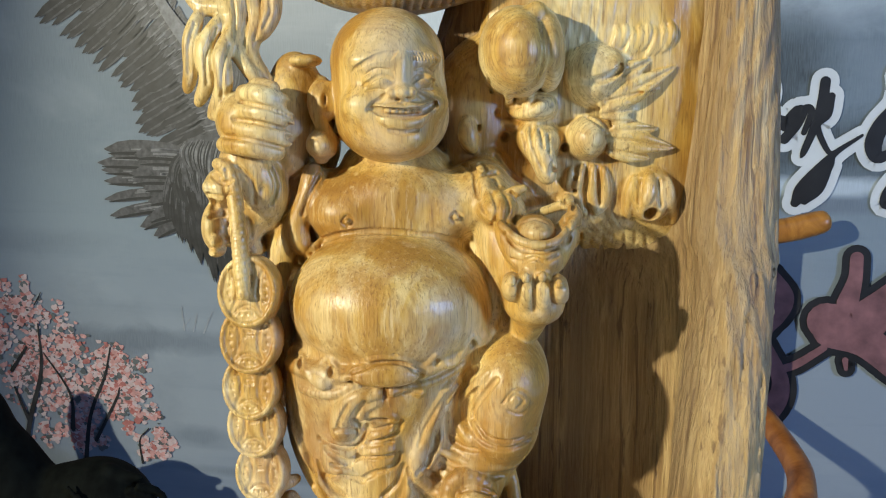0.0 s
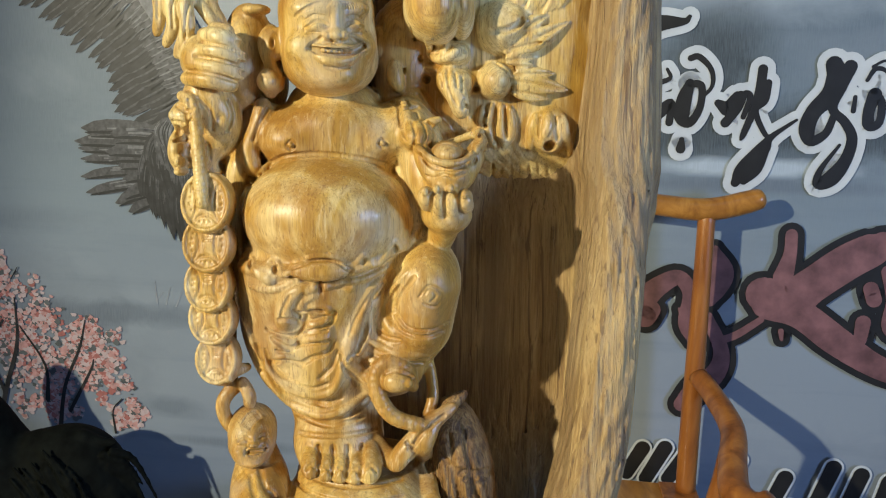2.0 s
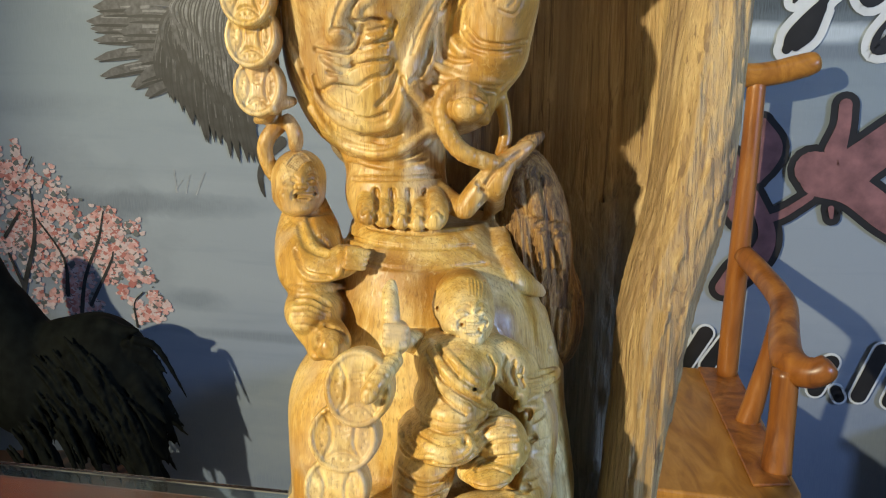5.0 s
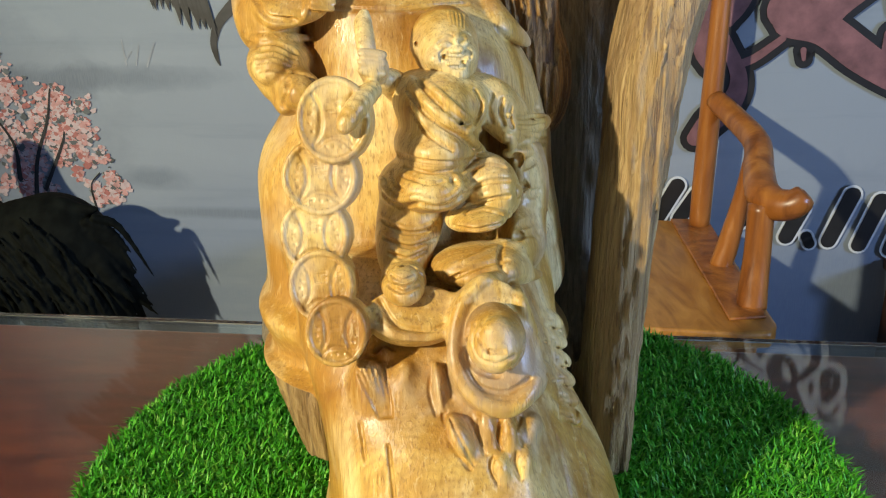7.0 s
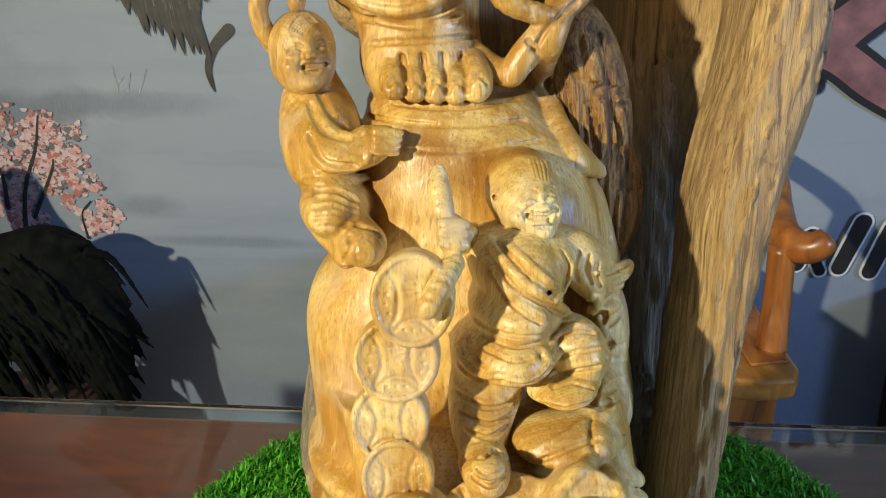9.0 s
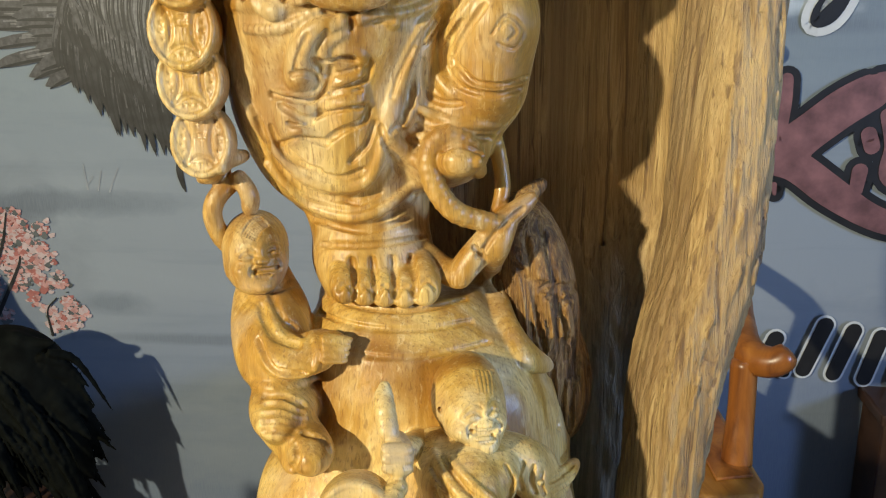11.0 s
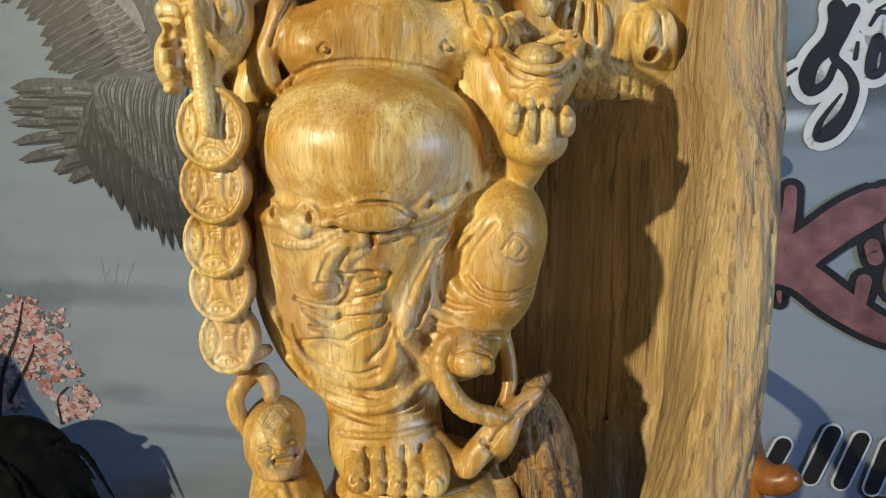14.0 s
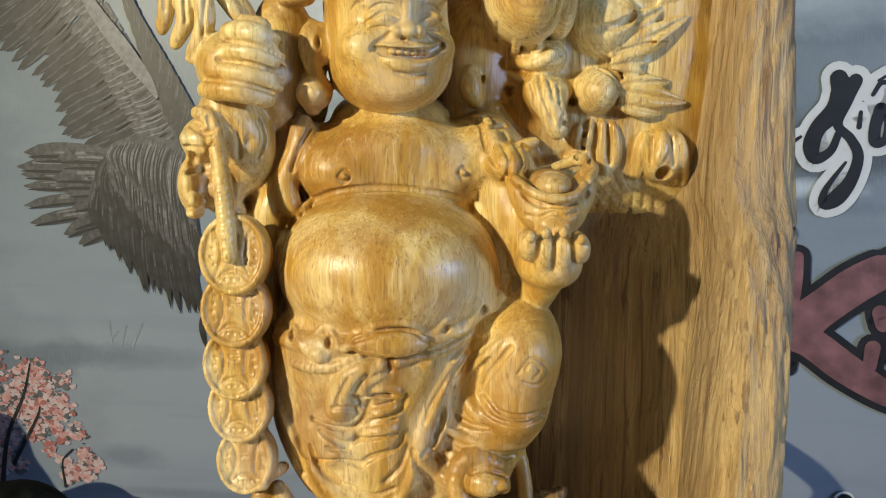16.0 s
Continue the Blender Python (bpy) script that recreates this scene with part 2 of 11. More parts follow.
def mural():
    """A printed misty landscape: pale sky, a dark far bank, water in grey bands, bluer along the foot, with shade
    painted in at the lower right.
    """
    n = Nodes("printed_mural")
    tc = n.add("ShaderNodeTexCoord")
    sep = n.add("ShaderNodeSeparateXYZ")
    n.link(tc.outputs["Object"], sep.inputs[0])
    cloud = n.noise(n.coords((3.2, 1, 6.0)), 1.0, 6, 0.6, 0.6)
    streak = n.noise(n.coords((2.0, 1, 26.0), shift=(2, 0, 3)), 1.0, 5, 0.6, 0.3)
    soft = n.noise(n.coords((14, 1, 20)), 1.0, 6, 0.65, 0.5)
    z = n.math("ADD", sep.outputs[2], n.math("MULTIPLY", n.math("SUBTRACT", cloud, 0.5), 0.10))
    col = n.ramp(n.grey(z, 0.20, 1.40),
                 (0.02, (0.149, 0.181, 0.252)), (0.15, (0.208, 0.238, 0.295)), (0.30, (0.273, 0.296, 0.329)),
                 (0.42, (0.258, 0.285, 0.318)), (0.50, (0.228, 0.259, 0.295)), (0.58, (0.208, 0.244, 0.274)), (0.68, (0.169, 0.203, 0.230)),
                 (0.80, (0.149, 0.181, 0.208)), (1.0, (0.180, 0.207, 0.237)))
    col = n.mix(n.grey(streak, 0.52, 0.72, 0, 0.35), col, (0.136, 0.162, 0.199))
    col = n.mix(n.grey(cloud, 0.52, 0.70, 0, 0.35), col, (0.320, 0.344, 0.373))

    def patch(col_, u, h, ru, rh, colour, amount, edge=0.55):
        """A soft-edged patch put into the wall's colour, u along the wall and h up."""
        du = n.math("DIVIDE", n.math("SUBTRACT", sep.outputs[0], u), ru)
        dh = n.math("DIVIDE", n.math("SUBTRACT", sep.outputs[2], h), rh)
        r = n.math("SQRT", n.math("ADD", n.math("POWER", du, 2.0), n.math("POWER", dh, 2.0)))
        r = n.math("ADD", r, n.math("MULTIPLY", n.math("SUBTRACT", soft, 0.5), 1.3))
        return n.mix(n.grey(r, 1.0 - edge, 1.0 + edge * 0.5, amount, 0.0), col_, colour)

    dark, mistc, palec = (0.04, 0.048, 0.052), (0.13, 0.15, 0.18), (0.50, 0.54, 0.57)
    col = patch(col, 0.50, 1.25, 0.30, 0.05, palec, 0.5)
    col = patch(col, 0.475, 1.14, 0.075, 0.085, dark, 0.9)
    col = patch(col, 0.42, 1.06, 0.10, 0.07, dark, 0.55)
    col = patch(col, 0.54, 1.035, 0.26, 0.045, dark, 0.85)
    col = patch(col, 0.76, 1.05, 0.14, 0.06, dark, 0.9)
    col = patch(col, 0.52, 0.982, 0.16, 0.014, palec, 0.9)
    col = patch(col, 0.56, 0.955, 0.22, 0.012, mistc, 0.7)
    col = patch(col, -0.55, 0.692, 0.24, 0.022, mistc, 0.75)
    col = patch(col, -0.62, 0.672, 0.10, 0.035, mistc, 0.6)
    col = patch(col, -0.44, 0.522, 0.07, 0.02, mistc, 0.6)
    col = patch(col, -0.30, 0.462, 0.22, 0.010, mistc, 0.6)
    col = patch(col, -0.75, 0.86, 0.20, 0.02, mistc, 0.35)
    col = patch(col, 0.03, 1.20, 0.16, 0.10, palec, 0.9)
    col = patch(col, -0.74, 0.60, 0.20, 0.16, (0.11, 0.115, 0.14), 0.6, 0.9)
    # blue shade on the lower right of the wall, painted into its colour
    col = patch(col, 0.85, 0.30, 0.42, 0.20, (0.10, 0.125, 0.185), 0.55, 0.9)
    weave = n.noise(n.coords((700, 1, 40)), 1.0, 2)
    col = n.mix(n.grey(weave, 0.35, 0.65, 0, 0.26), col, (0.25, 0.28, 0.30))
    col = n.mix(1.0, col, (0.88, 0.94, 1.0), "MULTIPLY")
    return n.done(col, 0.42, n.bump(weave, 0.05, 0.0005))


WOOD, TRUNK, BARK, ORANGE, YELLOW = carved_wood(), weathered_wood(), rough_bark(), furniture_wood(), seat_wood()
TABLE, GLASS, GRASS, MURAL = table_wood(), glass(), grass_mat(), mural()
PAINT = plain("cream_wall_paint", (0.66, 0.64, 0.58), 0.7)
CEILING = plain("white_ceiling_paint", (0.8, 0.8, 0.78), 0.8)
FLOOR = plain("glazed_floor_tile", (0.42, 0.36, 0.30), 0.25)
INK = plain("black_print", (0.012, 0.012, 0.013), 0.42, 0.3)
WHITE = plain("white_print", (0.52, 0.55, 0.57), 0.42, 0.06)
MAUVE = plain("mauve_print", (0.165, 0.078, 0.082), 0.42, 0.40, 34)
FEATHER = plain("dark_grey_print", (0.020, 0.020, 0.022), 0.45, 0.6, 50)
FEATHER_PALE = plain("mid_grey_print", (0.062, 0.062, 0.066), 0.45, 0.5, 120)
PLUME_PALE = plain("pale_grey_print", (0.15, 0.152, 0.158), 0.45, 0.35, 120)
HAIR = plain("soot_black_print", (0.012, 0.013, 0.014), 0.45, 0.5, 50)
PINK = plain("pink_print", (0.45, 0.25, 0.24), 0.45, 0.25, 90)
PINK_DEEP = plain("rose_print", (0.32, 0.12, 0.11), 0.45, 0.25, 90)
PINK_PALE = plain("pale_pink_print", (0.45, 0.36, 0.37), 0.45, 0.15, 90)
MIST = plain("grey_mist_print", (0.24, 0.265, 0.30), 0.45, 0.2, 20)
DUSK = plain("dusk_grey_print", (0.085, 0.095, 0.10), 0.45, 0.35, 12)
DARK_WOOD = plain("dark_brown_wood", (0.045, 0.022, 0.012), 0.4, 0.4, 30)
SOOT = plain("black_stained_wood", (0.004, 0.005, 0.004), 0.8, 0.5, 60, 0.3)
for node in SOOT.node_tree.nodes:
    if node.type == "BSDF_PRINCIPLED":
        node.inputs["Specular IOR Level"].default_value = 0.08
BACKING = plain("black_backing", (0.01, 0.014, 0.008), 0.9)


def mesh_of(bm, name, material, smooth=False):
    me = bpy.data.meshes.new(name)
    bm.normal_update()
    bm.to_mesh(me)
    bm.free()
    for m in material if isinstance(material, (list, tuple)) else (material,):
        me.materials.append(m)
    if smooth:
        me.shade_smooth()
    return me


def part(name, bm, material, parent, label="", smooth=False):
    ob = new(name, mesh_of(bm, name, material, smooth))
    ob.parent = parent
    return tagged(ob, label)


def thing(name, bm, material, label, category, group="", kind="", smooth=False):
    return tagged(new(name, mesh_of(bm, name, material, smooth)), label, category, group, kind)


def add_box(bm, lo, hi, bevel=0.0, m=None):
    r = bmesh.ops.create_cube(bm, size=1.0)
    size, mid = Vector(hi) - Vector(lo), (Vector(hi) + Vector(lo)) / 2
    for vt in r["verts"]:
        vt.co = Vector((vt.co.x * size.x, vt.co.y * size.y, vt.co.z * size.z)) + mid
    if bevel:
        edges = list({e for vt in r["verts"] for e in vt.link_edges})
        bmesh.ops.bevel(bm, geom=edges, offset=bevel, segments=2, affect="EDGES", profile=0.6)
    if m is not None:
        bm.transform(m)
    return bm


def smooth_line(points, steps=8):
    """Points along a Catmull-Rom curve through the given tuples of any length."""
    p = np.array(points, float)
    if len(p) < 3:
        return [tuple(p[0] + (p[-1] - p[0]) * i / steps) for i in range(steps + 1)]
    q = np.vstack([2 * p[0] - p[1], p, 2 * p[-1] - p[-2]])
    out = []
    for i in range(len(p) - 1):
        a, b, c, d = q[i:i + 4]
        for s in np.arange(steps) / steps:
            out.append(tuple(0.5 * (2 * b + (c - a) * s + (2 * a - 5 * b + 4 * c - d) * s * s + (3 * b - a - 3 * c + d) * s ** 3)))
    return out + [tuple(p[-1])]


def add_pipe(bm, points, sides=14, steps=7, squash=1.0):
    """A round bar through points (x, y, z, radius), closed at both ends; squash flattens it upwards."""
    line = [np.array(p) for p in smooth_line(points, steps)]
    rings = []
    for i, p in enumerate(line):
        way = Vector([float(c) for c in (line[min(i + 1, len(line) - 1)] - line[max(i - 1, 0)])[:3]]).normalized()
        side = way.cross(Vector((0, 0, 1)) if abs(way.z) < 0.9 else Vector((0, 1, 0))).normalized()
        up = side.cross(way)
        at, r = Vector([float(c) for c in p[:3]]), float(p[3])
        rings.append([bm.verts.new(at + r * (math.cos(a) * side + squash * math.sin(a) * up)) for a in (math.tau * k / sides for k in range(sides))])
    for a, b in zip(rings, rings[1:]):
        for k in range(sides):
            bm.faces.new((a[k], a[(k + 1) % sides], b[(k + 1) % sides], b[k]))
    bm.faces.new(rings[0][::-1])
    bm.faces.new(rings[-1])
    bmesh.ops.recalc_face_normals(bm, faces=bm.faces)
    return bm

# ---- the room ----
WALL_Y, WALL_TURN = 1.316, -13.0
WALL = pose(0, WALL_Y, 0, 0, 0, WALL_TURN)

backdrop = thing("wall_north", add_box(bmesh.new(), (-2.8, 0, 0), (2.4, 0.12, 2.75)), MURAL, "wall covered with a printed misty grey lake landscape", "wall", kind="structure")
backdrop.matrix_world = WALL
floor = thing("floor", add_box(bmesh.new(), (-2.9, -2.6, -0.08), (2.8, 2.2, 0.0)), FLOOR, "glossy beige tiled floor", "floor", kind="structure")
ceiling = thing("ceiling", add_box(bmesh.new(), (-2.9, -2.6, 2.75), (2.8, 2.2, 2.83)), CEILING, "plain white painted ceiling", "ceiling", kind="structure")
thing("wall_west", add_box(bmesh.new(), (-2.8, -2.6, 0), (-2.68, 2.05, 2.75)), PAINT, "plain cream painted wall", "wall", kind="structure")
thing("wall_east", add_box(bmesh.new(), (2.2, -2.6, 0), (2.32, 0.85, 2.75)), PAINT, "plain cream painted wall", "wall", kind="structure")
thing("wall_south", add_box(bmesh.new(), (-2.68, -2.6, 0), (2.2, -2.48, 2.75)), PAINT, "plain cream painted wall", "wall", kind="structure")

# ---- the table with its sheet of glass ----
TABLE_TURN = pose(0, 0.5275, 0, 0, 0, -10.8)
table = tagged(new("display_table"), "red-brown wooden display table with dark stains under glass", "table")
table.matrix_world = TABLE_TURN
part("tabletop", add_box(bmesh.new(), (-0.75, -0.95, 0.585), (0.75, -0.012, 0.6285), 0.004), TABLE, table)
for sx in (-0.69, 0.63):
    for sy in (-0.9, -0.09):
        part("leg", add_box(bmesh.new(), (sx, sy, 0.0), (sx + 0.06, sy + 0.06, 0.585), 0.004), TABLE, table)
pane = thing("glass_sheet", add_box(bmesh.new(), (-0.76, -0.96, 0.629), (0.76, 0.0, 0.637), 0.0012), GLASS, "clear greenish glass sheet lying on the wooden table", "glass sheet")
pane.matrix_world = TABLE_TURN
pane.visible_shadow = False

# ---- the round mat of artificial grass ----
MAT_X, MAT_Y, MAT_R = 0.02, 0.348, 0.192
mat = tagged(new("grass_mat"), "round mat of bright green artificial grass on glass", "grass mat")
mat.location = (MAT_X, MAT_Y, 0.6372)
bm = bmesh.new()
bmesh.ops.create_cone(bm, cap_ends=True, segments=96, radius1=MAT_R - 0.002, radius2=MAT_R - 0.003, depth=0.003, matrix=pose(0, 0, 0.0016))
part("backing", bm, BACKING, mat)


def blades(count):
    rng = np.random.default_rng(4)
    verts, faces = [], []
    for i in range(count):
        r, a = MAT_R * math.sqrt(rng.random()), rng.random() * math.tau
        x, y = r * math.cos(a), r * math.sin(a)
        h, w = rng.uniform(0.006, 0.0115), rng.uniform(0.0004, 0.0007)
        d, lean = rng.random() * math.tau, rng.uniform(0.3, 1.25)
        ux, uy = math.cos(d), math.sin(d)
        px_, py_ = -uy * w, ux * w
        k = len(verts)
        m, t = h * math.sin(lean) * 0.45, h * math.sin(lean)
        zm, zt = 0.003 + h * 0.62 * math.cos(lean * 0.6), 0.003 + h * math.cos(lean)
        verts += [(x - px_, y - py_, 0.003), (x + px_, y + py_, 0.003), (x + ux * m + px_, y + uy * m + py_, zm), (x + ux * m - px_, y + uy * m - py_, zm), (x + ux * t, y + uy * t, zt)]
        faces += [(k, k + 1, k + 2, k + 3), (k + 3, k + 2, k + 4)]
    me = bpy.data.meshes.new("grass")
    me.from_pydata(verts, [], faces)
    me.materials.append(GRASS)
    ob = new("grass", me)
    ob.parent = mat
    return tagged(ob, kind="stuff")


blades(95000)

# ---- the carving: solids blended in a grid of distances, then skinned ----
class Clay:
    def __init__(self, lo, hi, step):
        self.lo, self.step = np.array(lo, float), step
        self.size = np.ceil((np.array(hi) - self.lo) / step).astype(int) + 1
        self.f = np.full(self.size, 0.02, np.float32)

    def near(self, lo, hi, pad):
        """The part of the grid round a box, and the coordinates there."""
        a = np.clip(np.floor((np.array(lo) - pad - self.lo) / self.step).astype(int), 0, self.size)
        b = np.clip(np.ceil((np.array(hi) + pad - self.lo) / self.step).astype(int) + 1, 0, self.size)
        axes = [(self.lo[i] + self.step * np.arange(a[i], b[i], dtype=np.float32)).astype(np.float32) for i in range(3)]
        x, y, z = axes[0][:, None, None], axes[1][None, :, None], axes[2][None, None, :]
        return tuple(slice(p, q) for p, q in zip(a, b)), x, y, z

    def blend(self, where, d, k, cut=False):
        f = self.f[where]
        if not f.size:
            return
        d = np.broadcast_to(d, f.shape)
        if cut:
            h = np.maximum(k - np.abs(f + d), 0) / k
            f[...] = np.maximum(f, -d) + h * h * k / 4
        else:
            h = np.maximum(k - np.abs(f - d), 0) / k
            f[...] = np.minimum(f, d) - h * h * k / 4

    def egg(self, c, r, k=0.003, turn=(0, 0, 0), cut=False):
        """An ellipsoid at c with radii r, turned by degrees."""
        big = max(r)
        where, x, y, z = self.near(np.array(c) - big, np.array(c) + big, k + 3 * self.step)
        m = np.array(Euler([radians(a) for a in turn]).to_matrix().transposed())
        p = [m[i][0] * (x - c[0]) + m[i][1] * (y - c[1]) + m[i][2] * (z - c[2]) for i in range(3)]
        k0 = np.sqrt(sum((p[i] / r[i]) ** 2 for i in range(3)))
        k1 = np.sqrt(sum((p[i] / r[i] ** 2) ** 2 for i in range(3))) + 1e-6
        self.blend(where, k0 * (k0 - 1) / k1, k, cut)

    def slab(self, c, r, k=0.002, turn=(0, 0, 0), soft=0.002, cut=False):
        """A block with half sizes r and rounded edges."""
        big = math.sqrt(sum(v * v for v in r))
        where, x, y, z = self.near(np.array(c) - big, np.array(c) + big, k + 3 * self.step)
        m = np.array(Euler([radians(a) for a in turn]).to_matrix().transposed())
        q = [np.abs(m[i][0] * (x - c[0]) + m[i][1] * (y - c[1]) + m[i][2] * (z - c[2])) - (r[i] - soft) for i in range(3)]
        d = np.sqrt(sum(np.maximum(v, 0) ** 2 for v in q)) + np.minimum(np.maximum(np.maximum(q[0], q[1]), q[2]), 0) - soft
        self.blend(where, d, k, cut)

    def disc(self, c, r, half, k=0.001, turn=(0, 0, 0), soft=0.0012, cut=False):
        """A round or oval plate, radii r across and up, its axis along y."""
        big = max(r)
        where, x, y, z = self.near(np.array(c) - big, np.array(c) + big, k + 3 * self.step)
        m = np.array(Euler([radians(a) for a in turn]).to_matrix().transposed())
        p = [m[i][0] * (x - c[0]) + m[i][1] * (y - c[1]) + m[i][2] * (z - c[2]) for i in range(3)]
        u = (np.sqrt((p[0] / r[0]) ** 2 + (p[2] / r[1]) ** 2) - 1) * min(r) + soft
        v = np.abs(p[1]) - half + soft
        d = np.sqrt(np.maximum(u, 0) ** 2 + np.maximum(v, 0) ** 2) + np.minimum(np.maximum(u, v), 0) - soft
        self.blend(where, d, k, cut)

    def tube(self, points, k=0.002, cut=False, steps=5):
        """A rounded bar through points (x, y, z, radius)."""
        line = smooth_line(points, steps)
        zs, top = [p[2] for p in points], max(p[3] for p in points) + k + 4 * self.step + 0.004
        if max(zs) + top < self.lo[2] or min(zs) - top > self.lo[2] + self.size[2] * self.step:
            return
        for a, b in zip(line, line[1:]):
            a, b = np.array(a), np.array(b)
            big = max(a[3], b[3])
            where, x, y, z = self.near(np.minimum(a[:3], b[:3]) - big, np.maximum(a[:3], b[:3]) + big, k + 3 * self.step)
            w = b[:3] - a[:3]
            t = np.clip(((x - a[0]) * w[0] + (y - a[1]) * w[1] + (z - a[2]) * w[2]) / max(w @ w, 1e-12), 0, 1)
            d = np.sqrt((x - a[0] - t * w[0]) ** 2 + (y - a[1] - t * w[1]) ** 2 + (z - a[2] - t * w[2]) ** 2) - (a[3] + t * (b[3] - a[3]))
            self.blend(where, d, k, cut)

    def coil(self, points, pitch, depth, k=0.0015):
        """A twisted rope: a tube whose girth swells in turns."""
        line = smooth_line(points, 14)
        run, out = 0.0, []
        for a, b in zip(line, line[1:]):
            run += math.dist(a[:3], b[:3])
            out.append((*b[:3], b[3] * (1 + depth * math.sin(math.tau * run / pitch))))
        self.tube(out, k, steps=1) if len(out) < 3 else [self.tube([p, q], k, steps=1) for p, q in zip(out, out[1:])]

    def loft(self, rows, k=0.004, power=2.6, rough=0.0, cut=False):
        """An upright form through rows (z, x, y, half width, half depth) in rising order."""
        r = np.array(smooth_line(rows, 6))
        lo = (r[:, 1] - r[:, 3]).min(), (r[:, 2] - r[:, 4]).min(), r[0, 0]
        hi = (r[:, 1] + r[:, 3]).max(), (r[:, 2] + r[:, 4]).max(), r[-1, 0]
        where, x, y, z = self.near(lo, hi, k + 3 * self.step + rough)
        cx, cy, wx, wy = (np.interp(z, r[:, 0], r[:, i]).astype(np.float32) for i in (1, 2, 3, 4))
        u, v = np.abs(x - cx) / wx, np.abs(y - cy) / wy
        q = (u ** power + v ** power + 1e-9) ** (1 / power)
        d = (q - 1) * np.minimum(wx, wy)
        if rough:
            ang = np.arctan2(y - cy, x - cx)
            d = d + rough * (np.sin(ang * 17 + 9 * np.sin(z * 31)) * 0.5 + np.sin(ang * 41 + 7 * np.sin(z * 23 + 2)) * 0.35 + np.sin(x * 160 + z * 60) * 0.3)
        d = np.maximum(d, np.maximum(r[0, 0] - z, z - r[-1, 0]))
        self.blend(where, d.astype(np.float32), k, cut)

    def skin(self):
        """The zero surface: one vertex in each crossed cell, one quad for each crossed edge."""
        f = self.f
        s = f < 0
        n = self.size - 1
        part_ = [s[dx:n[0] + dx, dy:n[1] + dy, dz:n[2] + dz] for dx in (0, 1) for dy in (0, 1) for dz in (0, 1)]
        some, every = part_[0].copy(), part_[0].copy()
        for q in part_[1:]:
            some |= q
            every &= q
        cells = np.argwhere(some & ~every)
        number = np.full(n, -1, np.int32)
        number[tuple(cells.T)] = np.arange(len(cells), dtype=np.int32)
        total, count = np.zeros((len(cells), 3)), np.zeros(len(cells))
        corner = {o: f[cells[:, 0] + o[0], cells[:, 1] + o[1], cells[:, 2] + o[2]] for o in ((a, b, c) for a in (0, 1) for b in (0, 1) for c in (0, 1))}
        for o, va in corner.items():
            for ax in range(3):
                if o[ax] == 0:
                    e = tuple(v + (i == ax) for i, v in enumerate(o))
                    vb = corner[e]
                    hit = (va < 0) != (vb < 0)
                    t = np.where(hit, va / np.where(hit, va - vb, 1), 0)
                    place = np.array(o, float)[None] + t[:, None] * np.eye(3)[ax][None]
                    total += place * hit[:, None]
                    count += hit
        verts = self.lo + self.step * (cells + total / np.maximum(count, 1)[:, None])
        quads = []
        for ax in range(3):
            lo_, hi_ = [slice(None)] * 3, [slice(None)] * 3
            lo_[ax], hi_[ax] = slice(0, -1), slice(1, None)
            a, b = s[tuple(lo_)], s[tuple(hi_)]
            p = np.argwhere(a != b)
            o1, o2 = (ax + 1) % 3, (ax + 2) % 3
            p = p[(p[:, o1] > 0) & (p[:, o2] > 0) & (p[:, o1] < n[o1]) & (p[:, o2] < n[o2])]
            inside = a[tuple(p.T)]
            ids = []
            for d1, d2 in ((1, 1), (0, 1), (0, 0), (1, 0)):
                q = p.copy()
                q[:, o1] -= d1
                q[:, o2] -= d2
                ids.append(number[tuple(q.T)])
            ids = np.stack(ids, 1)
            ids[~inside] = ids[~inside][:, ::-1]
            quads.append(ids)
        return verts, np.vstack(quads), cells


class Blocks:
    """The same modelling calls, kept and then worked out layer by layer on one fine lattice."""

    def __init__(self, lo, hi, step, layers=9):
        self.lo, self.hi, self.step, self.layers, self.calls = np.array(lo, float), np.array(hi, float), step, layers, []

    def egg(self, *a, **k):
        self.calls.append(lambda c: c.egg(*a, **k))

    def slab(self, *a, **k):
        self.calls.append(lambda c: c.slab(*a, **k))

    def disc(self, *a, **k):
        self.calls.append(lambda c: c.disc(*a, **k))

    def tube(self, points, *a, **k):
        if k.get("cut"):
            points = [(x, y, z, r * 1.3) for x, y, z, r in points]
        self.calls.append(lambda c: c.tube(points, *a, **k))

    def coil(self, *a, **k):
        self.calls.append(lambda c: c.coil(*a, **k))

    def loft(self, *a, **k):
        self.calls.append(lambda c: c.loft(*a, **k))

    def skin(self):
        total = int(np.ceil((self.hi[2] - self.lo[2]) / self.step))
        cuts = np.linspace(0, total, self.layers + 1).astype(int)
        verts, quads, keys, at = [], [], [], 0
        for a, b in zip(cuts, cuts[1:]):
            first = max(a - 1, 0)
            lo = self.lo + (0, 0, first * self.step)
            clay = Clay(lo, (self.hi[0], self.hi[1], self.lo[2] + (b + 1) * self.step), self.step)
            for call in self.calls:
                call(clay)
            v, q, cells = clay.skin()
            cells = cells + (0, 0, first)
            keys.append((cells[:, 0].astype(np.int64) * 4096 + cells[:, 1]) * 4096 + cells[:, 2])
            verts.append(v)
            quads.append(q + at)
            at += len(v)
        keys, verts, quads = np.concatenate(keys), np.vstack(verts), np.vstack(quads)
        _, one, back = np.unique(keys, return_index=True, return_inverse=True)
        quads = back[quads]
        _, only = np.unique(np.sort(quads, 1), axis=0, return_index=True)
        return verts[one], quads[only], None

# ---- the carved trunk ----
trunk = Clay((-0.12, 0.25, 0.634), (0.17, 0.47, 1.30), 0.0013)
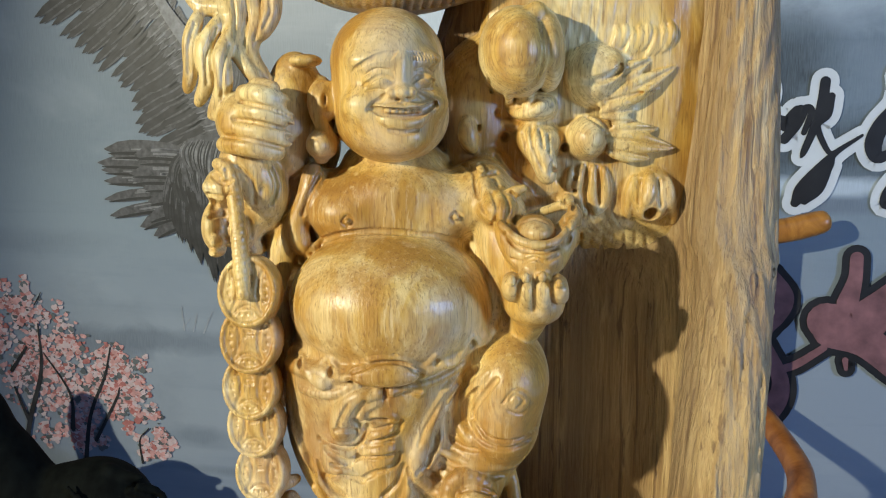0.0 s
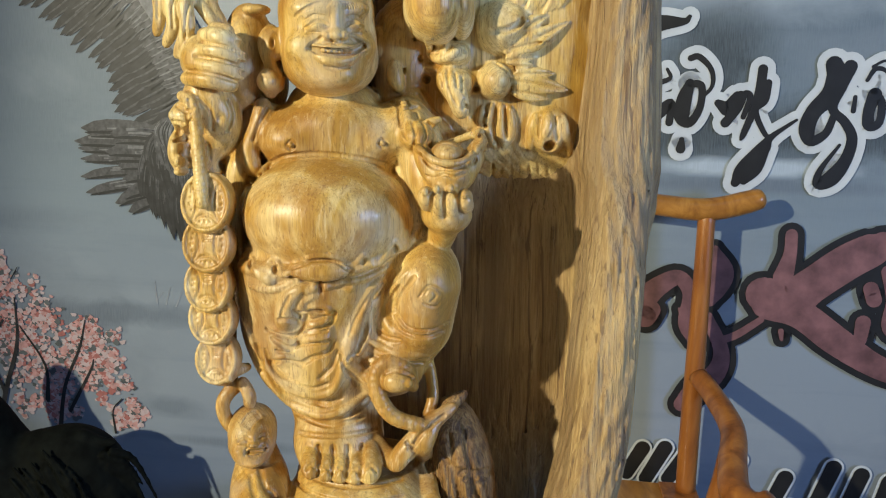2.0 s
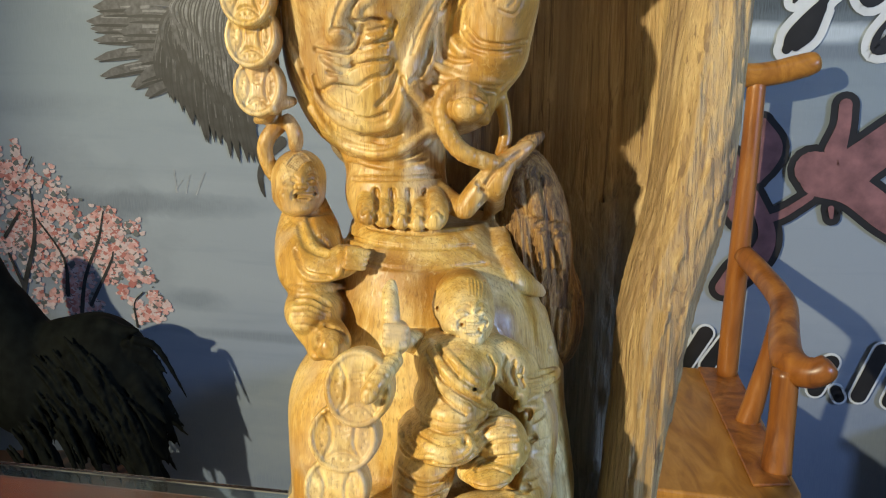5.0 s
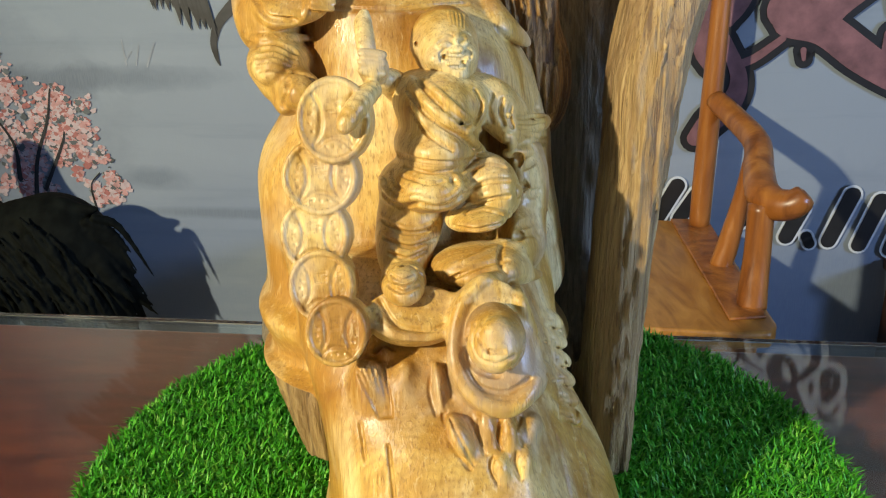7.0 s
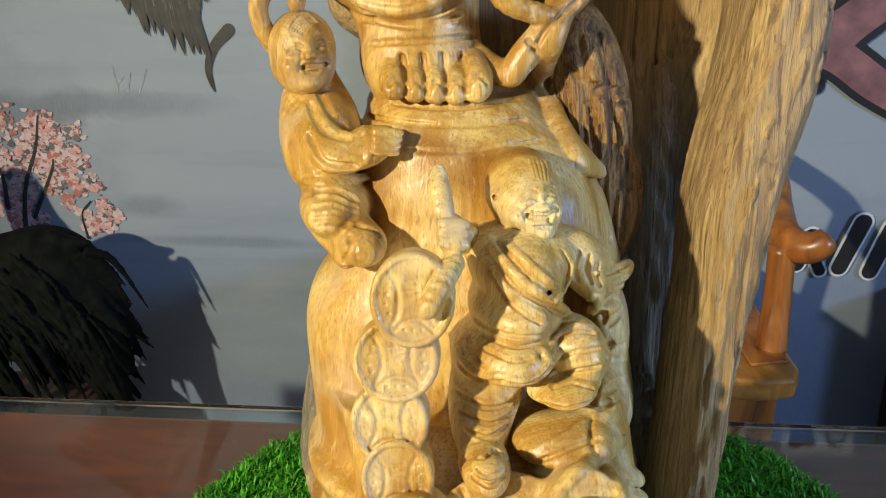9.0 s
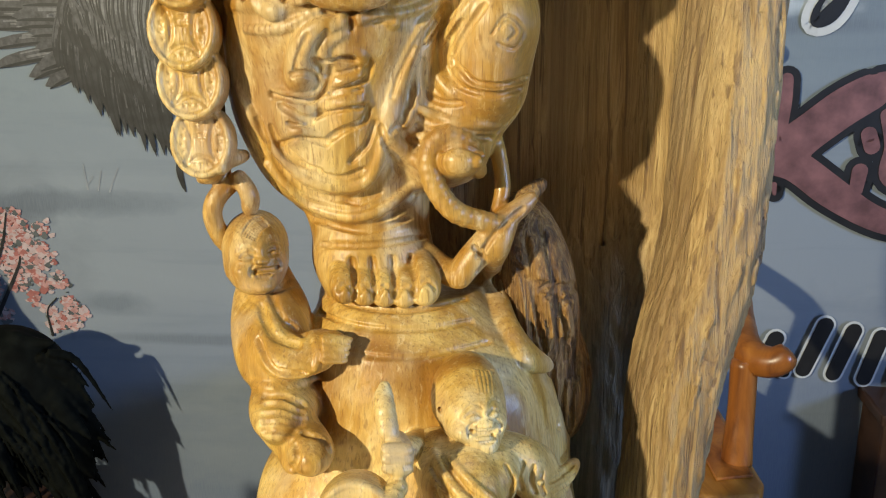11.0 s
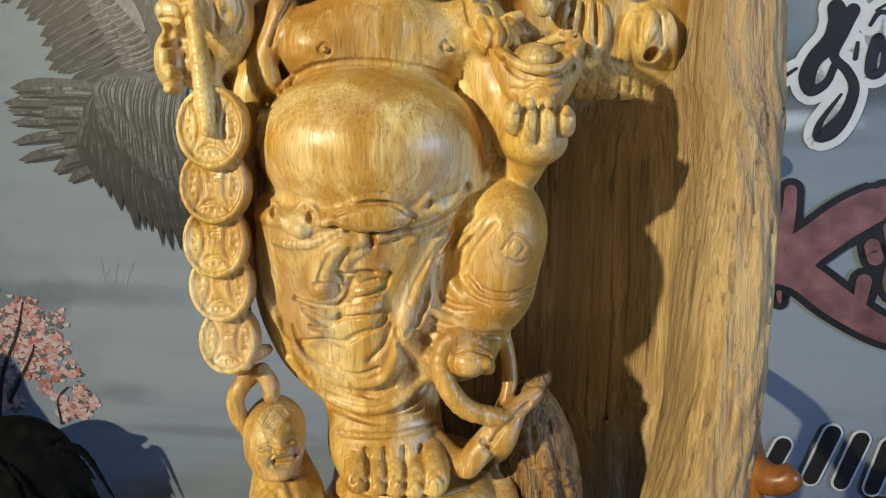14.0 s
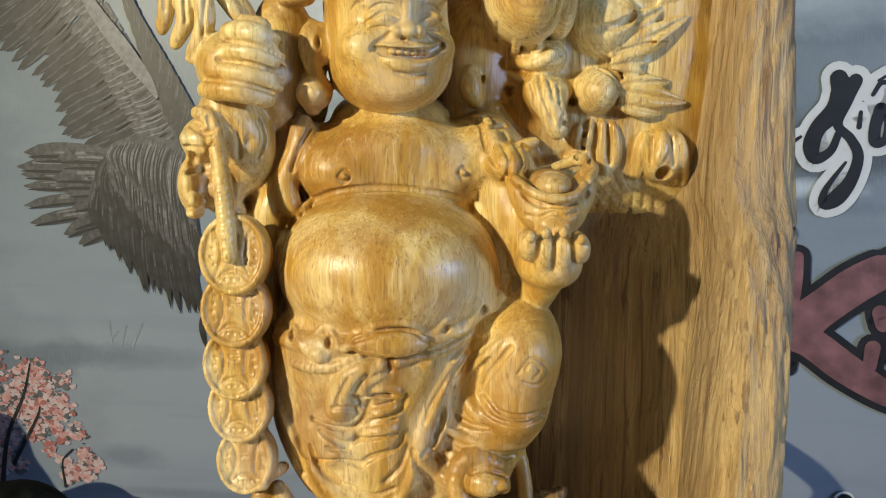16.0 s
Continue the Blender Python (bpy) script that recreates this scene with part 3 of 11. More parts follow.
# right rim of the split trunk, leaning forward towards the foot
RIM = [(0.6200, 0.0945, 0.3560, 0.0080, 0.0220), (0.6516, 0.0935, 0.3500, 0.0105, 0.0250), (0.6958, 0.0930, 0.3460, 0.0112, 0.0260), (0.7607, 0.0955, 0.3450, 0.0112, 0.0260), (0.8000, 0.0995, 0.3450, 0.0125, 0.0260), (0.8420, 0.1025, 0.3450, 0.0150, 0.0260), (0.8900, 0.1140, 0.3490, 0.0162, 0.0260), (0.9250, 0.1190, 0.3540, 0.0165, 0.0260), (0.9650, 0.1220, 0.3600, 0.0160, 0.0270), (1.0264, 0.1275, 0.3720, 0.0165, 0.0260), (1.0491, 0.1272, 0.3800, 0.0190, 0.0260), (1.0979, 0.1280, 0.3850, 0.0180, 0.0260), (1.1427, 0.1278, 0.3880, 0.0150, 0.0260), (1.1861, 0.1255, 0.3900, 0.0130, 0.0240)]
trunk.loft(RIM, 0.012, power=2.7, rough=0.0007)
# rounded slope from the hollow up to the rim
trunk.tube([(0.1020, 0.3920, 0.7700, 0.007), (0.1080, 0.3930, 0.8400, 0.010), (0.1210, 0.3970, 0.9000, 0.011), (0.1265, 0.3990, 0.9600, 0.015), (0.1255, 0.3990, 1.0300, 0.020), (0.1240, 0.4040, 1.1000, 0.022), (0.1210, 0.4060, 1.1900, 0.022)], 0.012)
# cracks along the rim
crack = random.Random(31)
ZS = [r[0] for r in RIM]
for k in range(64):
    z0, long_, a, sway = crack.uniform(0.66, 1.15), crack.uniform(0.025, 0.11), crack.uniform(-2.9, -0.5), crack.uniform(-0.10, 0.10)
    line, deep = [], crack.uniform(0.0005, 0.0011)
    for q in (0.0, 0.25, 0.5, 0.75, 1.0):
        z1, b = min(z0 + q * long_, 1.18), a + sway * math.sin(q * 5.0 + k)
        cx_, cy_, wx_, wy_ = (float(np.interp(z1, ZS, [r[n_] for r in RIM])) for n_ in (1, 2, 3, 4))
        c_, s_ = math.cos(b), math.sin(b)
        g = (abs(c_) ** 2.7 + abs(s_) ** 2.7) ** (-1 / 2.7)
        line.append((cx_ + wx_ * g * c_, cy_ + wy_ * g * s_, z1, deep * (0.4 + 1.2 * q * (1 - q) * 2)))
    trunk.tube(line, 0.001, cut=True, steps=2)
trunk.egg((0.1130, 0.3315, 0.9650), (0.0013, 0.0060, 0.0013), 0.0006, cut=True)
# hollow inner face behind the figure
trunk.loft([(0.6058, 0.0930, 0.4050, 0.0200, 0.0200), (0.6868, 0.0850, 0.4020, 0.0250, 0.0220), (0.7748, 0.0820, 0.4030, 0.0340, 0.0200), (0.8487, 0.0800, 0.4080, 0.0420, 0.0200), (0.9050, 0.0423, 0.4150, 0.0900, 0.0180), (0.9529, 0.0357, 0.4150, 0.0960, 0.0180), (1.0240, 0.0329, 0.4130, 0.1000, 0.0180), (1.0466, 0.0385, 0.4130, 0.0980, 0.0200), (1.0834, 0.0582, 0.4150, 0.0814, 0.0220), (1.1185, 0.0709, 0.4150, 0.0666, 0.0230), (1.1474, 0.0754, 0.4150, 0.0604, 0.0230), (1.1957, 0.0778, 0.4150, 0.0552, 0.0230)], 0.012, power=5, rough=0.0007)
for k in range(46):
    x0, z0, long_ = crack.uniform(0.045, 0.112), crack.uniform(0.84, 1.03), crack.uniform(0.02, 0.07)
    y0 = 0.3965 - max(0.0, x0 - 0.106) * 0.9
    trunk.tube([(x0, y0 - 0.001, z0, 0.0003), (x0 + crack.uniform(-0.002, 0.002), y0, z0 - long_ / 2, crack.uniform(0.0006, 0.0011)), (x0 + crack.uniform(-0.003, 0.003), y0 - 0.001, z0 - long_, 0.0003)], 0.001, cut=True, steps=2)
trunk.loft([(0.9941, 0.0972, 0.4250, 0.0347, 0.0050), (1.0203, 0.0878, 0.4120, 0.0389, 0.0080), (1.0497, 0.0766, 0.4020, 0.0456, 0.0120), (1.0710, 0.0630, 0.4040, 0.0587, 0.0160), (1.1103, 0.0658, 0.4040, 0.0537, 0.0160), (1.1483, 0.0686, 0.4040, 0.0490, 0.0160), (1.1850, 0.0726, 0.4040, 0.0432, 0.0160)], 0.02, power=3, rough=0.0008)
trunk.loft([(0.6496, -0.0451, 0.3750, 0.0181, 0.0300), (0.6994, -0.0551, 0.3850, 0.0245, 0.0350), (0.7181, -0.0583, 0.3950, 0.0224, 0.0300), (0.7512, -0.0518, 0.4000, 0.0236, 0.0300)], 0.01, power=2.4, rough=0.001)
trunk.loft([(0.6262, 0.0838, 0.4000, 0.0334, 0.0300), (0.6710, 0.0776, 0.4000, 0.0178, 0.0300), (0.7153, 0.0753, 0.4100, 0.0112, 0.0200)], 0.012, power=2.4, rough=0.0015)
# splits in the dark weathered foot
for line in ([(0.0790, 0.3700, 0.7056, 0.0030), (0.0840, 0.3780, 0.7294, 0.0020), (0.0760, 0.3820, 0.7520, 0.0016), (0.0800, 0.3830, 0.7967, 0.0012)], [(0.0860, 0.3700, 0.6817, 0.0026), (0.0815, 0.3740, 0.7121, 0.0020), (0.0860, 0.3800, 0.7403, 0.0014)], [(0.0720, 0.3830, 0.7811, 0.0014), (0.0780, 0.3850, 0.8169, 0.0014), (0.0820, 0.3880, 0.8509, 0.0010)]):
    trunk.tube(line, 0.002, cut=True)
carving = Blocks((-0.112, 0.195, 0.634), (0.126, 0.412, 1.272), 0.0006)
# stump under the figure, with two ledges
carving.loft([(0.7129, -0.0067, 0.3520, 0.0687, 0.0660), (0.7188, 0.0009, 0.3540, 0.0718, 0.0560), (0.7371, -0.0068, 0.3520, 0.0684, 0.0600), (0.7474, -0.0003, 0.3560, 0.0706, 0.0530), (0.7738, -0.0019, 0.3600, 0.0699, 0.0480), (0.7894, -0.0033, 0.3620, 0.0689, 0.0455), (0.7998, -0.0033, 0.3630, 0.0678, 0.0445), (0.8099, -0.0017, 0.3640, 0.0658, 0.0430), (0.8198, 0.0014, 0.3650, 0.0625, 0.0420), (0.8322, 0.0037, 0.3660, 0.0572, 0.0410), (0.8448, 0.0040, 0.3660, 0.0515, 0.0395), (0.8561, 0.0010, 0.3660, 0.0467, 0.0385), (0.8635, -0.0011, 0.3660, 0.0449, 0.0390), (0.8700, -0.0040, 0.3660, 0.0421, 0.0395), (0.8743, -0.0047, 0.3660, 0.0386, 0.0370), (0.8786, -0.0054, 0.3660, 0.0358, 0.0360), (0.8833, -0.0059, 0.3660, 0.0342, 0.0330), (0.8860, -0.0058, 0.3660, 0.0324, 0.0300)], power=2.2, rough=0)
carving.tube([(-0.0405, 0.3453, 0.8712, 0.0007), (-0.0331, 0.3369, 0.8712, 0.0007), (-0.0253, 0.3313, 0.8708, 0.0007), (-0.0159, 0.3281, 0.8704, 0.0007), (-0.0050, 0.3269, 0.8703, 0.0007), (0.0084, 0.3285, 0.8712, 0.0007), (0.0242, 0.3361, 0.8709, 0.0007)], 0.0006, cut=True)
carving.tube([(-0.0406, 0.3573, 0.8781, 0.0009), (-0.0328, 0.3421, 0.8794, 0.0008), (-0.0247, 0.3353, 0.8791, 0.0008), (-0.0150, 0.3313, 0.8790, 0.0008), (-0.0044, 0.3305, 0.8787, 0.0008), (0.0062, 0.3317, 0.8788, 0.0008), (0.0178, 0.3373, 0.8781, 0.0008)], 0.0006, cut=True)
carving.tube([(-0.0365, 0.3521, 0.8848, 0.0007), (-0.0283, 0.3421, 0.8850, 0.0007), (-0.0203, 0.3369, 0.8845, 0.0007), (-0.0123, 0.3345, 0.8842, 0.0007), (-0.0039, 0.3341, 0.8841, 0.0007), (0.0057, 0.3361, 0.8847, 0.0007), (0.0164, 0.3417, 0.8849, 0.0007)], 0.0006, cut=True)
# front tongue of the foot, sloping out
carving.loft([(0.6547, 0.0192, 0.2900, 0.0668, 0.0800), (0.6841, 0.0180, 0.2950, 0.0602, 0.0720), (0.7089, 0.0107, 0.3020, 0.0553, 0.0620), (0.7329, 0.0043, 0.3100, 0.0552, 0.0500), (0.7556, 0.0017, 0.3200, 0.0566, 0.0400), (0.7733, -0.0012, 0.3300, 0.0582, 0.0300)], power=2.3, rough=0)
# standing body
carving.egg((-0.0266, 0.3640, 0.9681), (0.0434, 0.0300, 0.0528), 0.006)
carving.egg((-0.0262, 0.3660, 0.9444), (0.0342, 0.0320, 0.0318), 0.006)
carving.egg((-0.0276, 0.3620, 0.9884), (0.0417, 0.0360, 0.0310), 0.006)
carving.tube([(-0.0197, 0.3640, 0.9211, 0.0239), (-0.0184, 0.3640, 0.9091, 0.0205), (-0.0168, 0.3620, 0.8976, 0.0205)], 0.004)
carving.tube([(-0.0243, 0.3560, 0.8994, 0.0173), (-0.0120, 0.3560, 0.8965, 0.0173)], 0.004)
carving.egg((-0.0177, 0.3560, 0.8911), (0.0191, 0.0160, 0.0087), 0.004)
carving.tube([(-0.0304, 0.3440, 0.8985, 0.0043), (-0.0302, 0.3370, 0.8951, 0.0047), (-0.0299, 0.3350, 0.8923, 0.0047)], 0.0008)
carving.tube([(-0.0228, 0.3440, 0.8974, 0.0043), (-0.0227, 0.3370, 0.8940, 0.0047), (-0.0225, 0.3350, 0.8912, 0.0047)], 0.0008)
carving.tube([(-0.0153, 0.3440, 0.8969, 0.0045), (-0.0153, 0.3370, 0.8935, 0.0050), (-0.0151, 0.3350, 0.8907, 0.0050)], 0.0008)
carving.tube([(-0.0080, 0.3440, 0.8964, 0.0046), (-0.0081, 0.3370, 0.8930, 0.0050), (-0.0079, 0.3350, 0.8902, 0.0050)], 0.0008)
carving.tube([(-0.0001, 0.3440, 0.8979, 0.0056), (-0.0003, 0.3370, 0.8945, 0.0061), (-0.0002, 0.3350, 0.8917, 0.0061)], 0.0008)
carving.egg((-0.0295, 0.3316, 0.8935), (0.0025, 0.0016, 0.0020), 0.0004)
carving.tube([(-0.0319, 0.3309, 0.8935, 0.0005), (-0.0306, 0.3309, 0.8951, 0.0005), (-0.0295, 0.3313, 0.8959, 0.0005), (-0.0282, 0.3313, 0.8950, 0.0005), (-0.0270, 0.3313, 0.8934, 0.0005)], 0.0006, cut=True)
carving.egg((-0.0222, 0.3316, 0.8925), (0.0025, 0.0016, 0.0020), 0.0004)
carving.tube([(-0.0246, 0.3309, 0.8924, 0.0005), (-0.0233, 0.3309, 0.8940, 0.0005), (-0.0221, 0.3313, 0.8949, 0.0005), (-0.0209, 0.3313, 0.8939, 0.0005), (-0.0197, 0.3313, 0.8923, 0.0005)], 0.0006, cut=True)
carving.egg((-0.0148, 0.3312, 0.8921), (0.0025, 0.0016, 0.0020), 0.0004)
carving.tube([(-0.0172, 0.3305, 0.8920, 0.0005), (-0.0160, 0.3309, 0.8935, 0.0005), (-0.0148, 0.3313, 0.8944, 0.0005), (-0.0135, 0.3309, 0.8935, 0.0005), (-0.0123, 0.3309, 0.8919, 0.0005)], 0.0006, cut=True)
carving.egg((-0.0077, 0.3312, 0.8916), (0.0027, 0.0016, 0.0022), 0.0004)
carving.tube([(-0.0104, 0.3309, 0.8914, 0.0005), (-0.0090, 0.3309, 0.8932, 0.0005), (-0.0077, 0.3313, 0.8941, 0.0005), (-0.0063, 0.3309, 0.8932, 0.0005), (-0.0049, 0.3309, 0.8914, 0.0005)], 0.0006, cut=True)
carving.egg((0.0000, 0.3300, 0.8929), (0.0033, 0.0016, 0.0026), 0.0004)
carving.tube([(-0.0032, 0.3297, 0.8927, 0.0005), (-0.0016, 0.3297, 0.8948, 0.0005), (0.0000, 0.3301, 0.8960, 0.0005), (0.0017, 0.3297, 0.8949, 0.0005), (0.0033, 0.3301, 0.8926, 0.0005)], 0.0006, cut=True)
carving.tube([(-0.0265, 0.3385, 0.9021, 0.0011), (-0.0263, 0.3377, 0.8988, 0.0011), (-0.0258, 0.3341, 0.8964, 0.0011), (-0.0257, 0.3321, 0.8935, 0.0011), (-0.0259, 0.3321, 0.8899, 0.0011)], 0.0006, cut=True)
carving.tube([(-0.0190, 0.3373, 0.9026, 0.0011), (-0.0188, 0.3369, 0.8991, 0.0011), (-0.0184, 0.3341, 0.8965, 0.0011), (-0.0183, 0.3317, 0.8937, 0.0011), (-0.0185, 0.3313, 0.8903, 0.0011)], 0.0006, cut=True)
carving.tube([(-0.0117, 0.3381, 0.9024, 0.0011), (-0.0115, 0.3373, 0.8990, 0.0011), (-0.0112, 0.3345, 0.8964, 0.0011), (-0.0111, 0.3321, 0.8937, 0.0011), (-0.0112, 0.3313, 0.8904, 0.0011)], 0.0006, cut=True)
carving.tube([(-0.0047, 0.3405, 0.9017, 0.0011), (-0.0043, 0.3361, 0.8995, 0.0011), (-0.0039, 0.3325, 0.8972, 0.0011), (-0.0039, 0.3309, 0.8941, 0.0011), (-0.0041, 0.3305, 0.8907, 0.0011)], 0.0006, cut=True)
carving.tube([(-0.0373, 0.3465, 0.9064, 0.0009), (-0.0315, 0.3417, 0.9073, 0.0009), (-0.0259, 0.3397, 0.9075, 0.0009), (-0.0208, 0.3393, 0.9075, 0.0009), (-0.0148, 0.3393, 0.9077, 0.0009), (-0.0068, 0.3421, 0.9079, 0.0009), (0.0018, 0.3497, 0.9070, 0.0009)], 0.0006, cut=True)
# hem and folds of the robe
carving.tube([(-0.0608, 0.3465, 0.9593, 0.0019), (-0.0573, 0.3449, 0.9523, 0.0019), (-0.0534, 0.3433, 0.9455, 0.0019), (-0.0480, 0.3413, 0.9389, 0.0019), (-0.0421, 0.3397, 0.9335, 0.0019), (-0.0358, 0.3385, 0.9308, 0.0019), (-0.0296, 0.3381, 0.9298, 0.0019), (-0.0241, 0.3377, 0.9302, 0.0019), (-0.0195, 0.3373, 0.9324, 0.0019), (-0.0164, 0.3361, 0.9375, 0.0019), (-0.0144, 0.3357, 0.9431, 0.0019), (-0.0134, 0.3357, 0.9469, 0.0019), (-0.0128, 0.3361, 0.9502, 0.0019)], 0.0008)
carving.tube([(-0.0555, 0.3481, 0.9376, 0.0019), (-0.0487, 0.3461, 0.9298, 0.0019), (-0.0421, 0.3481, 0.9222, 0.0020), (-0.0332, 0.3437, 0.9190, 0.0019), (-0.0245, 0.3405, 0.9182, 0.0019), (-0.0171, 0.3397, 0.9200, 0.0019), (-0.0108, 0.3413, 0.9229, 0.0019), (-0.0059, 0.3445, 0.9260, 0.0019), (-0.0015, 0.3481, 0.9295, 0.0020)], 0.0008)
carving.tube([(-0.0581, 0.3433, 0.9538, 0.0013), (-0.0556, 0.3421, 0.9473, 0.0013), (-0.0531, 0.3445, 0.9401, 0.0013), (-0.0486, 0.3437, 0.9339, 0.0013), (-0.0432, 0.3429, 0.9287, 0.0013), (-0.0368, 0.3421, 0.9258, 0.0013), (-0.0300, 0.3409, 0.9248, 0.0013), (-0.0236, 0.3397, 0.9255, 0.0013), (-0.0181, 0.3397, 0.9275, 0.0013), (-0.0146, 0.3389, 0.9316, 0.0013), (-0.0119, 0.3381, 0.9364, 0.0013)], 0.0006, cut=True)
carving.tube([(-0.0547, 0.3525, 0.9302, 0.0012), (-0.0498, 0.3601, 0.9208, 0.0013), (-0.0424, 0.3553, 0.9155, 0.0013), (-0.0330, 0.3445, 0.9145, 0.0012), (-0.0246, 0.3409, 0.9137, 0.0012), (-0.0172, 0.3401, 0.9154, 0.0012), (-0.0108, 0.3413, 0.9181, 0.0012), (-0.0059, 0.3441, 0.9209, 0.0012), (-0.0015, 0.3481, 0.9238, 0.0012)], 0.0006, cut=True)
carving.tube([(-0.0513, 0.3413, 0.9481, 0.0007), (-0.0456, 0.3389, 0.9424, 0.0007), (-0.0401, 0.3377, 0.9374, 0.0007), (-0.0345, 0.3365, 0.9348, 0.0007), (-0.0294, 0.3361, 0.9340, 0.0007), (-0.0250, 0.3357, 0.9351, 0.0007), (-0.0209, 0.3353, 0.9370, 0.0007)], 0.0006, cut=True)
carving.tube([(-0.0650, 0.3466, 0.9895, 0.0009), (-0.0655, 0.3490, 0.9797, 0.0016), (-0.0653, 0.3510, 0.9697, 0.0017), (-0.0619, 0.3466, 0.9607, 0.0016), (-0.0584, 0.3446, 0.9513, 0.0009)], 0.0012)
carving.tube([(-0.0337, 0.3469, 0.9139, 0.0009), (-0.0272, 0.3429, 0.9129, 0.0009), (-0.0204, 0.3405, 0.9125, 0.0009), (-0.0125, 0.3413, 0.9141, 0.0009), (-0.0041, 0.3453, 0.9158, 0.0009)], 0.0006, cut=True)
carving.tube([(-0.0326, 0.3397, 0.9274, 0.0007), (-0.0280, 0.3421, 0.9241, 0.0007), (-0.0230, 0.3397, 0.9232, 0.0007), (-0.0188, 0.3397, 0.9249, 0.0007), (-0.0148, 0.3401, 0.9275, 0.0007)], 0.0006, cut=True)
carving.tube([(-0.0251, 0.3345, 0.9399, 0.0009), (-0.0222, 0.3341, 0.9426, 0.0009), (-0.0196, 0.3345, 0.9455, 0.0009), (-0.0179, 0.3345, 0.9495, 0.0009), (-0.0164, 0.3349, 0.9537, 0.0009)], 0.0006, cut=True)
carving.tube([(-0.0530, 0.3421, 0.9519, 0.0008), (-0.0507, 0.3417, 0.9460, 0.0008), (-0.0475, 0.3401, 0.9412, 0.0008), (-0.0422, 0.3389, 0.9384, 0.0008), (-0.0361, 0.3365, 0.9366, 0.0008)], 0.0006, cut=True)
# bent leg with its drapery
carving.egg((0.0272, 0.3540, 0.9857), (0.0183, 0.0270, 0.0233), 0.004)
carving.egg((0.0247, 0.3560, 0.9671), (0.0174, 0.0260, 0.0208), 0.006)
carving.tube([(0.0219, 0.3550, 0.9615, 0.0154), (0.0109, 0.3530, 0.9446, 0.0124), (0.0025, 0.3520, 0.9361, 0.0090)], 0.006)
carving.egg((0.0110, 0.3480, 0.9386), (0.0145, 0.0150, 0.0111), 0.005)
carving.tube([(0.0133, 0.3465, 0.9986, 0.0018), (0.0071, 0.3441, 0.9922, 0.0032), (0.0016, 0.3381, 0.9859, 0.0032), (-0.0025, 0.3369, 0.9778, 0.0032), (-0.0059, 0.3381, 0.9696, 0.0032), (-0.0086, 0.3385, 0.9628, 0.0032), (-0.0105, 0.3381, 0.9572, 0.0032), (-0.0113, 0.3377, 0.9533, 0.0032), (-0.0117, 0.3361, 0.9502, 0.0018)], 0.0018)
carving.tube([(-0.0116, 0.3346, 0.9505, 0.0013), (-0.0087, 0.3362, 0.9514, 0.0024), (-0.0060, 0.3394, 0.9529, 0.0024), (-0.0035, 0.3406, 0.9577, 0.0024), (-0.0012, 0.3410, 0.9637, 0.0013)], 0.0012)
carving.tube([(0.0148, 0.3377, 0.9954, 0.0012), (0.0095, 0.3425, 0.9889, 0.0012), (0.0047, 0.3401, 0.9830, 0.0012), (0.0012, 0.3365, 0.9766, 0.0012), (-0.0016, 0.3377, 0.9697, 0.0012), (-0.0030, 0.3393, 0.9638, 0.0012), (-0.0037, 0.3381, 0.9587, 0.0012)], 0.0006, cut=True)
carving.tube([(0.0188, 0.3333, 0.9946, 0.0012), (0.0146, 0.3357, 0.9883, 0.0021), (0.0108, 0.3429, 0.9813, 0.0022), (0.0083, 0.3449, 0.9746, 0.0022), (0.0073, 0.3445, 0.9687, 0.0022), (0.0094, 0.3421, 0.9647, 0.0022), (0.0124, 0.3389, 0.9615, 0.0012)], 0.0012)
carving.tube([(0.0215, 0.3297, 0.9923, 0.0010), (0.0177, 0.3313, 0.9867, 0.0010), (0.0145, 0.3353, 0.9810, 0.0010), (0.0128, 0.3381, 0.9764, 0.0010), (0.0118, 0.3393, 0.9723, 0.0010)], 0.0006, cut=True)
carving.tube([(0.0118, 0.3401, 0.9744, 0.0008), (0.0148, 0.3349, 0.9704, 0.0008), (0.0183, 0.3321, 0.9670, 0.0008), (0.0238, 0.3305, 0.9658, 0.0008), (0.0297, 0.3313, 0.9657, 0.0008), (0.0346, 0.3345, 0.9665, 0.0008), (0.0394, 0.3413, 0.9674, 0.0008)], 0.0006, cut=True)
carving.tube([(-0.0011, 0.3398, 0.9578, 0.0009), (0.0054, 0.3410, 0.9544, 0.0016), (0.0125, 0.3382, 0.9522, 0.0016), (0.0205, 0.3378, 0.9513, 0.0016), (0.0288, 0.3410, 0.9502, 0.0009)], 0.0012)
carving.tube([(-0.0012, 0.3413, 0.9512, 0.0009), (0.0049, 0.3389, 0.9488, 0.0009), (0.0112, 0.3365, 0.9470, 0.0009), (0.0185, 0.3373, 0.9464, 0.0009), (0.0262, 0.3421, 0.9454, 0.0009)], 0.0006, cut=True)
carving.tube([(0.0367, 0.3385, 0.9618, 0.0007), (0.0357, 0.3405, 0.9571, 0.0007), (0.0343, 0.3437, 0.9525, 0.0007), (0.0318, 0.3441, 0.9494, 0.0007), (0.0289, 0.3437, 0.9468, 0.0007)], 0.0006, cut=True)
carving.tube([(-0.0116, 0.3342, 0.9498, 0.0013), (-0.0079, 0.3390, 0.9445, 0.0024), (-0.0039, 0.3414, 0.9399, 0.0025), (0.0010, 0.3378, 0.9379, 0.0024), (0.0059, 0.3354, 0.9359, 0.0013)], 0.0012)
